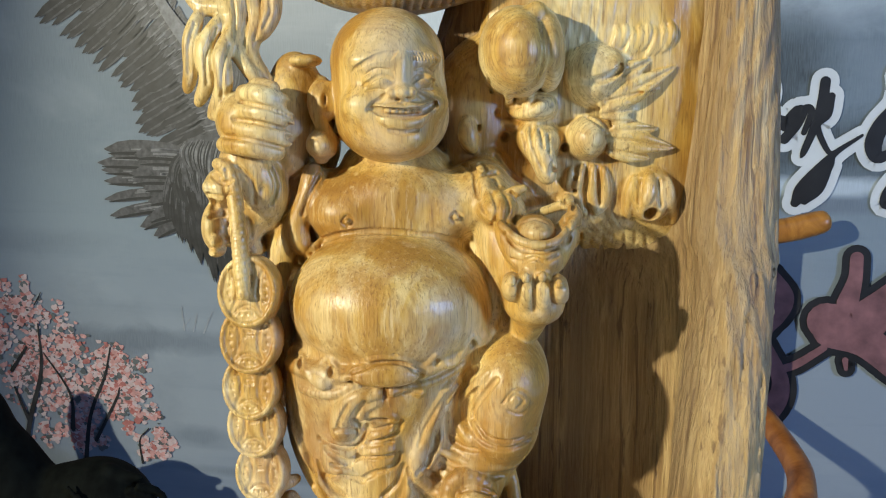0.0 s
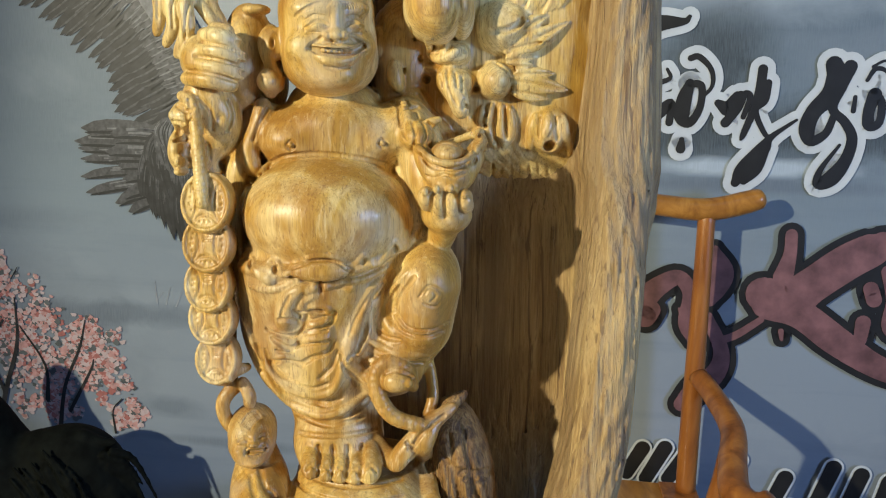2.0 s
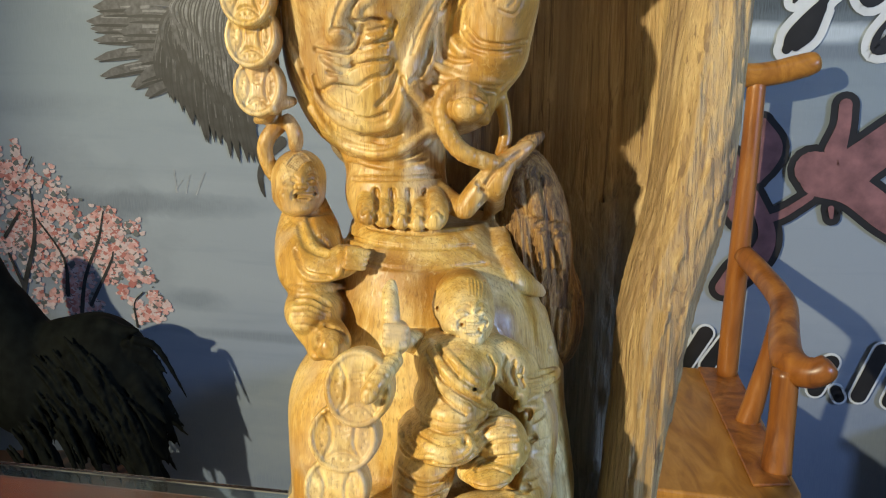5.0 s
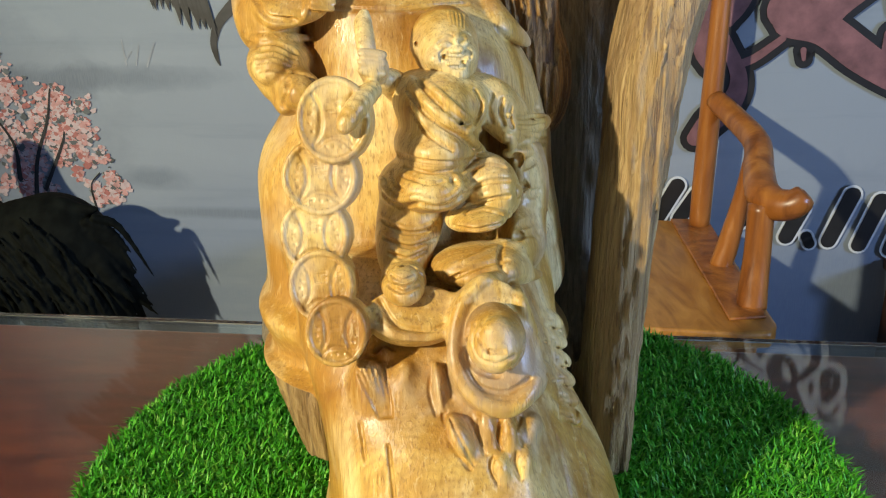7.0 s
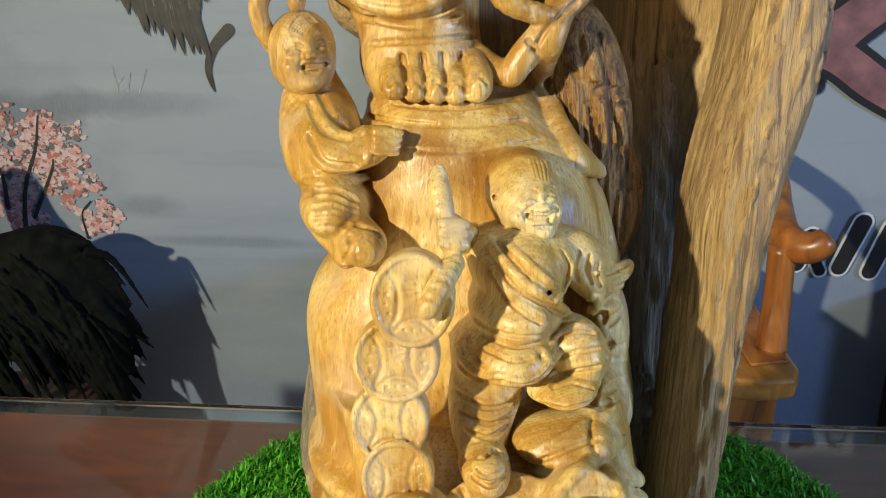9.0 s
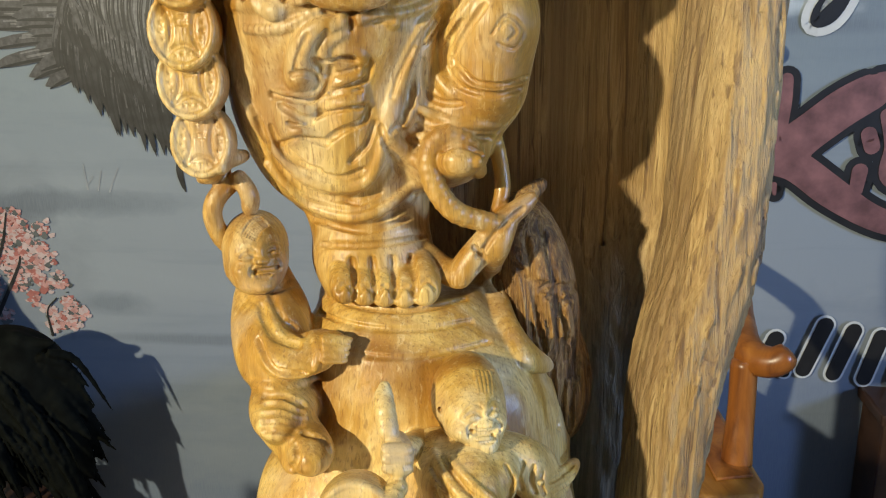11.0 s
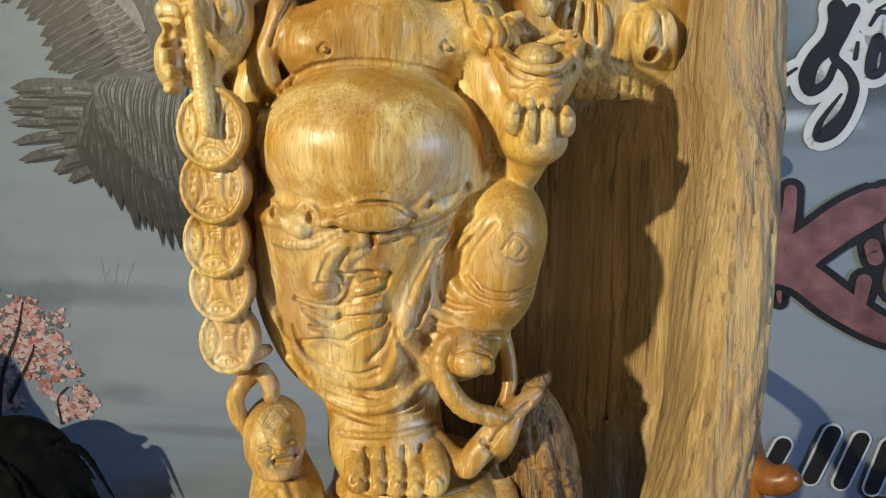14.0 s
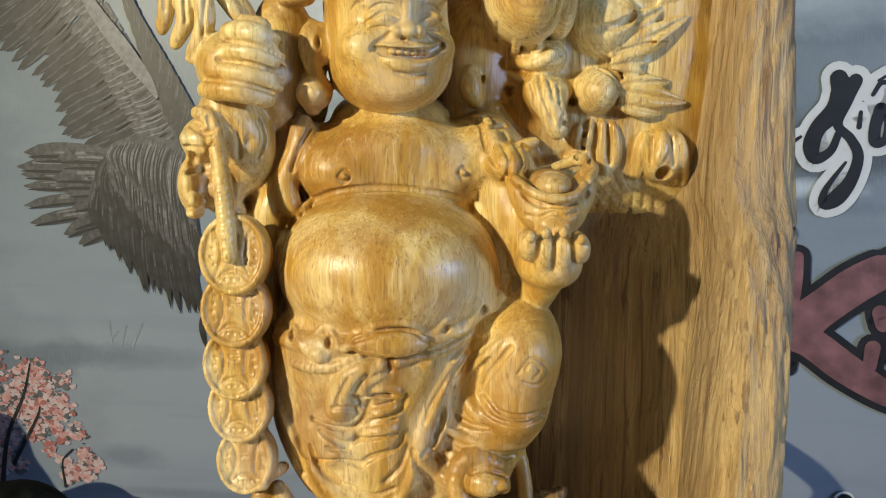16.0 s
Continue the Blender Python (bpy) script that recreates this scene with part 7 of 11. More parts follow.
def carved_leaf(x0, z0, x1, z1, wide):
    """One pointed lobe of a carved leaf, proud of the ground, its midrib cut in."""
    a, long_ = math.atan2(z1 - z0, x1 - x0), math.dist((x0, z0), (x1, z1))
    ca, sa = math.cos(a), math.sin(a)
    spine = [(x0 + (x1 - x0) * q, 0.3690 + 0.003 * q * q, z0 + (z1 - z0) * q) for q in (0.0, 0.25, 0.5, 0.75, 1.0)]
    for side in (-1, 1):
        carving.tube([(x - sa * side * wide * w * 0.62, y + wide * 0.12, z + ca * side * wide * w * 0.62, max(0.0005, wide * w * 0.56)) for (x, y, z), w in zip(spine, (0.55, 0.95, 1.0, 0.62, 0.08))], 0.0008, steps=3)
    carving.tube([(x, y - wide * w * 0.5, z, 0.0006) for (x, y, z), w in zip(spine, (0.5, 0.85, 0.9, 0.55, 0.1))], 0.0005, cut=True, steps=3)
    for q in (0.3, 0.5, 0.7):
        for side in (-1, 1):
            x, z = x0 + (x1 - x0) * q, z0 + (z1 - z0) * q
            e = wide * 1.1 * (1.15 - q)
            carving.tube([(x, 0.3688 - wide * 0.5, z, 0.00025), (x + ca * e - sa * side * e, 0.3695 - wide * 0.45, z + sa * e + ca * side * e, 0.00025)], 0.0004, cut=True, steps=2)


for lobe in ((0.0675, 1.1002, 0.0995, 1.1174, 0.0040), (0.0727, 1.1122, 0.0886, 1.1202, 0.0031), (0.0694, 1.1026, 0.0922, 1.1084, 0.0034), (0.0676, 1.0971, 0.0829, 1.0995, 0.0025), (0.0704, 1.0875, 0.0999, 1.0828, 0.0040), (0.0723, 1.0899, 0.0930, 1.0911, 0.0031), (0.0713, 1.0821, 0.0903, 1.0784, 0.0031), (0.0726, 1.0940, 0.0831, 1.0940, 0.0022)):
    carved_leaf(*lobe)
# curved ridges in the ground above the leaves
for k in range(8):
    x = 0.0700 + k * 0.0033
    z = 1.1225 + 0.0012 * math.sin(k * 2.1)
    carving.tube([(x, 0.3730, z, 0.0008), (x + 0.0028, 0.3730, z + 0.0042, 0.0018), (x + 0.0040, 0.3730, z + 0.0085, 0.0018), (x + 0.0032, 0.3735, z + 0.0125, 0.0008)], 0.0006, steps=3)
carving.egg((0.0915, 0.3764, 1.0620), (0.0105, 0.0080, 0.0120), 0.003)
carving.egg((0.0913, 0.3724, 1.0542), (0.0032, 0.0080, 0.0030), 0.001, cut=True)
carving.tube([(0.0836, 0.3738, 1.0697, 0.0012), (0.0829, 0.3738, 1.0654, 0.0022), (0.0823, 0.3742, 1.0610, 0.0022), (0.0819, 0.3758, 1.0565, 0.0023), (0.0815, 0.3770, 1.0521, 0.0012)], 0.0012)
carving.tube([(0.0978, 0.3734, 1.0698, 0.0012), (0.0984, 0.3718, 1.0649, 0.0022), (0.0994, 0.3722, 1.0600, 0.0022), (0.1016, 0.3774, 1.0546, 0.0023), (0.1029, 0.3798, 1.0496, 0.0013)], 0.0012)
carving.tube([(0.0900, 0.3721, 1.0711, 0.0011), (0.0900, 0.3705, 1.0675, 0.0020), (0.0898, 0.3697, 1.0640, 0.0020), (0.0888, 0.3697, 1.0611, 0.0020), (0.0877, 0.3705, 1.0584, 0.0011)], 0.0012)
carving.tube([(0.0860, 0.3713, 1.0687, 0.0008), (0.0857, 0.3701, 1.0639, 0.0008), (0.0858, 0.3705, 1.0589, 0.0008)], 0.0006, cut=True)
carving.tube([(0.0937, 0.3705, 1.0688, 0.0008), (0.0940, 0.3689, 1.0634, 0.0008), (0.0950, 0.3697, 1.0578, 0.0008)], 0.0006, cut=True)
carving.tube([(0.0607, 0.3737, 1.0747, 0.0011), (0.0592, 0.3733, 1.0691, 0.0020), (0.0586, 0.3745, 1.0635, 0.0020), (0.0604, 0.3753, 1.0583, 0.0020), (0.0630, 0.3765, 1.0532, 0.0011)], 0.0012)
carving.tube([(0.0656, 0.3737, 1.0747, 0.0011), (0.0655, 0.3741, 1.0682, 0.0020), (0.0656, 0.3745, 1.0622, 0.0020), (0.0668, 0.3753, 1.0577, 0.0020), (0.0682, 0.3761, 1.0537, 0.0011)], 0.0012)
carving.tube([(0.0700, 0.3733, 1.0735, 0.0011), (0.0711, 0.3741, 1.0676, 0.0020), (0.0717, 0.3749, 1.0622, 0.0020), (0.0709, 0.3757, 1.0584, 0.0020), (0.0696, 0.3757, 1.0553, 0.0011)], 0.0012)
carving.tube([(0.0558, 0.3737, 1.0734, 0.0011), (0.0552, 0.3749, 1.0668, 0.0020), (0.0551, 0.3753, 1.0609, 0.0020), (0.0529, 0.3497, 1.0600, 0.0019), (0.0538, 0.3421, 1.0578, 0.0010)], 0.0012)
carving.tube([(0.0630, 0.3725, 1.0735, 0.0008), (0.0629, 0.3737, 1.0648, 0.0008), (0.0628, 0.3745, 1.0559, 0.0008)], 0.0006, cut=True)
carving.tube([(0.0679, 0.3725, 1.0735, 0.0008), (0.0685, 0.3733, 1.0661, 0.0008), (0.0691, 0.3737, 1.0585, 0.0008)], 0.0006, cut=True)
carving.tube([(0.0580, 0.3717, 1.0712, 0.0008), (0.0576, 0.3725, 1.0637, 0.0008), (0.0526, 0.3433, 1.0599, 0.0007)], 0.0006, cut=True)
carving.egg((0.0393, 0.3740, 1.1002), (0.0098, 0.0120, 0.0073), 0.002)
carving.egg((0.0318, 0.3664, 1.1008), (0.0019, 0.0019, 0.0019), 0.001, cut=True)
carving.egg((0.0383, 0.3628, 1.1027), (0.0017, 0.0017, 0.0021), 0.001, cut=True)
carving.egg((0.0455, 0.3652, 1.1013), (0.0014, 0.0014, 0.0014), 0.001, cut=True)
carving.tube([(0.0265, 0.3576, 1.1061, 0.0009), (0.0289, 0.3728, 1.1018, 0.0017), (0.0305, 0.3708, 1.0984, 0.0017), (0.0334, 0.3668, 1.0973, 0.0017), (0.0371, 0.3640, 1.0980, 0.0017), (0.0410, 0.3632, 1.1008, 0.0017), (0.0459, 0.3696, 1.1045, 0.0009)], 0.0012)
carving.tube([(0.0260, 0.3744, 1.0942, 0.0009), (0.0296, 0.3736, 1.0927, 0.0017), (0.0333, 0.3736, 1.0918, 0.0017), (0.0368, 0.3720, 1.0927, 0.0017), (0.0399, 0.3676, 1.0944, 0.0009)], 0.0012)
carving.egg((0.0422, 0.3760, 1.0856), (0.0099, 0.0120, 0.0089), 0.003)
carving.tube([(0.0374, 0.3700, 1.0883, 0.0053), (0.0423, 0.3650, 1.0790, 0.0041), (0.0449, 0.3650, 1.0708, 0.0029)], 0.003)
carving.egg((0.0457, 0.3604, 1.0745), (0.0012, 0.0012, 0.0031), 0.0008, cut=True)
carving.tube([(0.0374, 0.3657, 1.0920, 0.0006), (0.0376, 0.3633, 1.0881, 0.0006), (0.0383, 0.3617, 1.0839, 0.0006), (0.0401, 0.3605, 1.0793, 0.0006), (0.0423, 0.3601, 1.0746, 0.0006)], 0.0006, cut=True)
carving.tube([(0.0338, 0.3661, 1.0897, 0.0006), (0.0346, 0.3645, 1.0865, 0.0006), (0.0354, 0.3637, 1.0833, 0.0006)], 0.0006, cut=True)
carving.tube([(0.0409, 0.3653, 1.0909, 0.0006), (0.0416, 0.3629, 1.0872, 0.0006), (0.0422, 0.3609, 1.0835, 0.0006)], 0.0006, cut=True)
carving.tube([(0.0446, 0.3653, 1.0885, 0.0006), (0.0446, 0.3629, 1.0850, 0.0006), (0.0447, 0.3613, 1.0816, 0.0006)], 0.0006, cut=True)
carving.egg((0.0267, 0.3732, 1.0874), (0.0022, 0.0060, 0.0020), 0.001, cut=True)
carving.egg((0.0528, 0.3720, 1.0829), (0.0020, 0.0060, 0.0020), 0.001, cut=True)
carving.egg((0.0234, 0.3736, 1.0978), (0.0015, 0.0015, 0.0015), 0.001, cut=True)
carving.egg((0.0512, 0.3712, 1.0950), (0.0017, 0.0017, 0.0017), 0.001, cut=True)
carving.tube([(0.0201, 0.3760, 1.0770, 0.0055), (0.0263, 0.3740, 1.0660, 0.0055), (0.0378, 0.3760, 1.0552, 0.0040)], 0.004)
carving.tube([(0.0158, 0.3629, 1.0767, 0.0008), (0.0190, 0.3557, 1.0730, 0.0008), (0.0226, 0.3549, 1.0691, 0.0008), (0.0261, 0.3481, 1.0667, 0.0008), (0.0303, 0.3485, 1.0639, 0.0008)], 0.0006, cut=True)
carving.tube([(0.0222, 0.3701, 1.0798, 0.0008), (0.0257, 0.3685, 1.0755, 0.0008), (0.0295, 0.3689, 1.0714, 0.0008), (0.0341, 0.3725, 1.0684, 0.0008), (0.0388, 0.3749, 1.0659, 0.0008)], 0.0006, cut=True)
carving.tube([(0.0284, 0.3713, 1.0761, 0.0008), (0.0322, 0.3733, 1.0728, 0.0008), (0.0361, 0.3741, 1.0697, 0.0008), (0.0410, 0.3741, 1.0671, 0.0008), (0.0462, 0.3745, 1.0647, 0.0008)], 0.0006, cut=True)
carving.tube([(0.0070, 0.3860, 1.1174, 0.0065), (0.0165, 0.3840, 1.1051, 0.0085), (0.0190, 0.3820, 1.0878, 0.0075)], 0.004)
carving.tube([(0.0076, 0.3777, 1.1183, 0.0006), (0.0090, 0.3761, 1.1128, 0.0006), (0.0100, 0.3753, 1.1074, 0.0006), (0.0097, 0.3757, 1.1026, 0.0006), (0.0089, 0.3769, 1.0978, 0.0006)], 0.0006, cut=True)
carving.tube([(0.0136, 0.3765, 1.1170, 0.0006), (0.0153, 0.3745, 1.1112, 0.0006), (0.0165, 0.3733, 1.1050, 0.0006), (0.0161, 0.3729, 1.0980, 0.0006), (0.0151, 0.3705, 1.0907, 0.0006)], 0.0006, cut=True)
carving.tube([(0.0188, 0.3573, 1.1118, 0.0006), (0.0207, 0.3733, 1.1064, 0.0006), (0.0214, 0.3733, 1.1002, 0.0006), (0.0212, 0.3733, 1.0932, 0.0006), (0.0206, 0.3737, 1.0857, 0.0006)], 0.0006, cut=True)
carving.egg((0.0458, 0.3920, 1.0629), (0.0234, 0.0100, 0.0156), 0.006)
carving.tube([(0.0326, 0.3605, 1.0626, 0.0008), (0.0403, 0.3745, 1.0619, 0.0008), (0.0463, 0.3749, 1.0622, 0.0008), (0.0503, 0.3741, 1.0607, 0.0008), (0.0508, 0.3537, 1.0610, 0.0008)], 0.0006, cut=True)
carving.tube([(0.0468, 0.3617, 1.0744, 0.0008), (0.0499, 0.3733, 1.0696, 0.0008), (0.0510, 0.3737, 1.0660, 0.0008), (0.0508, 0.3741, 1.0633, 0.0008), (0.0503, 0.3765, 1.0607, 0.0008)], 0.0006, cut=True)
carving.tube([(0.0492, 0.3413, 1.0552, 0.0005), (0.0497, 0.3353, 1.0537, 0.0005), (0.0506, 0.3349, 1.0515, 0.0005), (0.0507, 0.3377, 1.0490, 0.0005), (0.0496, 0.3365, 1.0472, 0.0005)], 0.0006, cut=True)
carving.tube([(0.0536, 0.3401, 1.0535, 0.0005), (0.0551, 0.3417, 1.0521, 0.0005), (0.0625, 0.3813, 1.0443, 0.0005), (0.0630, 0.3861, 1.0399, 0.0005), (0.0631, 0.3917, 1.0347, 0.0005)], 0.0006, cut=True)
carving.tube([(0.0651, 0.3805, 1.0454, 0.0005), (0.0665, 0.3813, 1.0450, 0.0005), (0.0674, 0.3817, 1.0442, 0.0005), (0.0675, 0.3833, 1.0419, 0.0005), (0.0676, 0.3877, 1.0385, 0.0005)], 0.0006, cut=True)
carving.tube([(0.0696, 0.3777, 1.0499, 0.0005), (0.0710, 0.3793, 1.0473, 0.0005), (0.0722, 0.3813, 1.0443, 0.0005), (0.0730, 0.3861, 1.0398, 0.0005), (0.0735, 0.3909, 1.0348, 0.0005)], 0.0006, cut=True)
carving.tube([(0.0749, 0.3789, 1.0477, 0.0005), (0.0761, 0.3801, 1.0461, 0.0005), (0.0770, 0.3813, 1.0443, 0.0005), (0.0776, 0.3845, 1.0415, 0.0005), (0.0778, 0.3869, 1.0387, 0.0005)], 0.0006, cut=True)
carving.tube([(0.0803, 0.3801, 1.0455, 0.0005), (0.0811, 0.3805, 1.0453, 0.0005), (0.0819, 0.3813, 1.0443, 0.0005), (0.0831, 0.3865, 1.0400, 0.0005), (0.0840, 0.3909, 1.0348, 0.0005)], 0.0006, cut=True)
carving.tube([(0.0847, 0.3777, 1.0499, 0.0005), (0.0857, 0.3789, 1.0472, 0.0005), (0.0867, 0.3813, 1.0443, 0.0005), (0.0878, 0.3853, 1.0413, 0.0005), (0.0884, 0.3877, 1.0385, 0.0005)], 0.0006, cut=True)
carving.tube([(0.0902, 0.3793, 1.0477, 0.0005), (0.0910, 0.3805, 1.0462, 0.0005), (0.0919, 0.3825, 1.0441, 0.0005), (0.0931, 0.3861, 1.0399, 0.0005), (0.0945, 0.3909, 1.0348, 0.0005)], 0.0006, cut=True)
carving.tube([(0.0957, 0.3805, 1.0454, 0.0005), (0.0961, 0.3809, 1.0451, 0.0005), (0.0965, 0.3817, 1.0442, 0.0005), (0.0976, 0.3845, 1.0417, 0.0005), (0.0988, 0.3877, 1.0385, 0.0005)], 0.0006, cut=True)
carving.tube([(0.0998, 0.3777, 1.0499, 0.0005), (0.1004, 0.3789, 1.0474, 0.0005), (0.1013, 0.3813, 1.0443, 0.0005), (0.1031, 0.3861, 1.0398, 0.0005), (0.1050, 0.3909, 1.0348, 0.0005)], 0.0006, cut=True)
# child at the left, holding the string
carving.tube([(-0.0689, 0.3520, 0.9307, 0.0026), (-0.0752, 0.3500, 0.9252, 0.0028), (-0.0774, 0.3500, 0.9182, 0.0027), (-0.0751, 0.3520, 0.9097, 0.0029), (-0.0714, 0.3560, 0.9036, 0.0030)], 0.002)
carving.tube([(-0.0666, 0.3500, 0.9328, 0.0024), (-0.0630, 0.3480, 0.9261, 0.0026), (-0.0637, 0.3520, 0.9196, 0.0025)], 0.002)
carving.tube([(-0.0781, 0.3500, 0.9370, 0.0020), (-0.0715, 0.3450, 0.9392, 0.0022), (-0.0640, 0.3500, 0.9406, 0.0020)], 0.002)
carving.tube([(-0.0807, 0.3520, 0.9320, 0.0016), (-0.0741, 0.3470, 0.9343, 0.0020)], 0.002)
carving.tube([(-0.0825, 0.3500, 0.9419, 0.0018), (-0.0738, 0.3470, 0.9381, 0.0016)], 0.002)
carving.egg((-0.0711, 0.3430, 0.9378), (0.0027, 0.0060, 0.0027), 0.001)
child_face = Blocks((-0.0807, 0.3250, 0.8788), (-0.0398, 0.3780, 0.9279), 0.00032, 3)
child_face.egg((-0.063, 0.354, 0.9051), (0.0125, 0.0185, 0.0134), 0.002)
child_face.egg((-0.0625, 0.352, 0.8974), (0.011, 0.0175, 0.0092), 0.004)
child_face.egg((-0.0661, 0.3397, 0.9005), (0.0038, 0.006, 0.0031), 0.003)
child_face.egg((-0.0544, 0.3445, 0.9005), (0.0029, 0.006, 0.0029), 0.003)
child_face.egg((-0.0591, 0.34, 0.8948), (0.0038, 0.0055, 0.0025), 0.003)
child_face.egg((-0.0592, 0.3387, 0.9067), (0.0013, 0.003, 0.0031), 0.002)
child_face.egg((-0.0593, 0.3368, 0.9043), (0.002, 0.0034, 0.0016), 0.001)
child_face.egg((-0.0609, 0.3355, 0.9043), (0.0011, 0.0022, 0.0011), 0.0006)
child_face.egg((-0.0575, 0.3365, 0.9041), (0.0011, 0.0022, 0.0011), 0.0006)
child_face.egg((-0.0651, 0.3375, 0.9056), (0.0031, 0.0032, 0.0018), 0.001)
child_face.egg((-0.0554, 0.3415, 0.9059), (0.0025, 0.0032, 0.0018), 0.001)
child_face.tube([(-0.0665, 0.335, 0.906, 0.0004), (-0.0648, 0.3357, 0.9072, 0.0004), (-0.0628, 0.3357, 0.9071, 0.0004), (-0.0616, 0.3357, 0.9062, 0.0004)], 0.0005, cut=True)
child_face.tube([(-0.0569, 0.338, 0.9068, 0.0004), (-0.0552, 0.3397, 0.9075, 0.0004), (-0.0535, 0.3407, 0.9068, 0.0004), (-0.0526, 0.3435, 0.9052, 0.0004)], 0.0005, cut=True)
child_face.tube([(-0.0665, 0.3367, 0.908, 0.0002), (-0.0647, 0.3367, 0.9093, 0.0002), (-0.0627, 0.3365, 0.9093, 0.0002), (-0.0614, 0.3362, 0.9085, 0.0002)], 0.0005, cut=True)
child_face.tube([(-0.0567, 0.339, 0.909, 0.0002), (-0.0551, 0.3412, 0.9096, 0.0002), (-0.0535, 0.3432, 0.9088, 0.0002), (-0.0525, 0.3447, 0.9074, 0.0002)], 0.0005, cut=True)
child_face.tube([(-0.06, 0.3352, 0.8993, 0.0007), (-0.0577, 0.3362, 0.8991, 0.0007), (-0.0555, 0.3377, 0.8989, 0.0007)], 0.001)
child_face.tube([(-0.062, 0.3347, 0.9005, 0.0006), (-0.0599, 0.3355, 0.9008, 0.0006), (-0.0576, 0.3365, 0.9007, 0.0006), (-0.0554, 0.3377, 0.9005, 0.0006), (-0.0533, 0.339, 0.9009, 0.0006)], 0.0004, cut=True)
child_face.egg((-0.0617, 0.3355, 0.9001), (0.0009, 0.0022, 0.0009), 0.0004, cut=True)
child_face.egg((-0.0539, 0.3392, 0.9003), (0.0009, 0.0022, 0.0009), 0.0004, cut=True)
child_face.tube([(-0.0614, 0.335, 0.9032, 0.0003), (-0.063, 0.3347, 0.9015, 0.0004), (-0.063, 0.3342, 0.899, 0.0003)], 0.0005, cut=True)
child_face.tube([(-0.0539, 0.34, 0.9034, 0.0003), (-0.0525, 0.34, 0.9015, 0.0004), (-0.0528, 0.3397, 0.8991, 0.0003)], 0.0005, cut=True)
child_face.tube([(-0.0607, 0.3347, 0.8988, 0.0003), (-0.0585, 0.335, 0.8982, 0.0004), (-0.0564, 0.336, 0.8985, 0.0003)], 0.001, cut=True)
child_face.tube([(-0.0596, 0.3492, 0.9174, 0.0003), (-0.0629, 0.3455, 0.917, 0.0004), (-0.0658, 0.34, 0.9133, 0.0003)], 0.0004, cut=True)
child_face.tube([(-0.0589, 0.3482, 0.917, 0.0003), (-0.062, 0.3445, 0.9165, 0.0004), (-0.0648, 0.3395, 0.913, 0.0003)], 0.0004, cut=True)
child_face.tube([(-0.0583, 0.3472, 0.9165, 0.0003), (-0.0612, 0.3437, 0.916, 0.0004), (-0.0638, 0.339, 0.9126, 0.0003)], 0.0004, cut=True)
child_face.tube([(-0.0577, 0.3467, 0.916, 0.0003), (-0.0604, 0.3432, 0.9155, 0.0004), (-0.0628, 0.3385, 0.9123, 0.0003)], 0.0004, cut=True)
child_face.tube([(-0.0571, 0.3462, 0.9154, 0.0003), (-0.0597, 0.3427, 0.915, 0.0004), (-0.0619, 0.3382, 0.9119, 0.0003)], 0.0004, cut=True)
child_face.tube([(-0.0566, 0.346, 0.9148, 0.0003), (-0.0589, 0.3422, 0.9144, 0.0004), (-0.0609, 0.3382, 0.9115, 0.0003)], 0.0004, cut=True)
child_face.egg((-0.0723, 0.3520, 0.8989), (0.0018, 0.0080, 0.0038), 0.002)
child_face.egg((-0.0713, 0.3440, 0.9001), (0.0007, 0.0030, 0.0009), 0.0006, cut=True)
carving.tube([(-0.0610, 0.3580, 0.8975, 0.0064), (-0.0600, 0.3580, 0.8872, 0.0087)], 0.004)
carving.egg((-0.0576, 0.3540, 0.8729), (0.0144, 0.0220, 0.0214), 0.004)
carving.egg((-0.0678, 0.3600, 0.8717), (0.0075, 0.0200, 0.0199), 0.004)
carving.tube([(-0.0609, 0.3420, 0.8806, 0.0054), (-0.0540, 0.3340, 0.8707, 0.0062), (-0.0437, 0.3320, 0.8719, 0.0058), (-0.0375, 0.3320, 0.8738, 0.0049)], 0.003)
carving.tube([(-0.0375, 0.3290, 0.8746, 0.0045), (-0.0334, 0.3280, 0.8758, 0.0037)], 0.002)
carving.tube([(-0.0378, 0.3235, 0.8800, 0.0014), (-0.0286, 0.3255, 0.8782, 0.0011)], 0.0008)
carving.tube([(-0.0379, 0.3235, 0.8775, 0.0014), (-0.0293, 0.3255, 0.8759, 0.0011)], 0.0008)
carving.tube([(-0.0380, 0.3235, 0.8750, 0.0014), (-0.0300, 0.3255, 0.8736, 0.0011)], 0.0008)
carving.tube([(-0.0382, 0.3235, 0.8725, 0.0014), (-0.0307, 0.3255, 0.8713, 0.0011)], 0.0008)
carving.tube([(-0.0423, 0.3318, 0.8793, 0.0007), (-0.0409, 0.3270, 0.8775, 0.0012), (-0.0400, 0.3254, 0.8747, 0.0012), (-0.0409, 0.3254, 0.8716, 0.0012), (-0.0423, 0.3266, 0.8681, 0.0007)], 0.001)
carving.tube([(-0.0609, 0.3385, 0.8868, 0.0009), (-0.0590, 0.3345, 0.8826, 0.0009), (-0.0565, 0.3317, 0.8790, 0.0009), (-0.0523, 0.3301, 0.8772, 0.0009), (-0.0475, 0.3277, 0.8765, 0.0009)], 0.0012, cut=True)
carving.tube([(-0.0571, 0.3413, 0.8902, 0.0009), (-0.0548, 0.3373, 0.8860, 0.0009), (-0.0524, 0.3361, 0.8818, 0.0009), (-0.0491, 0.3377, 0.8788, 0.0009), (-0.0454, 0.3309, 0.8787, 0.0009)], 0.0012, cut=True)
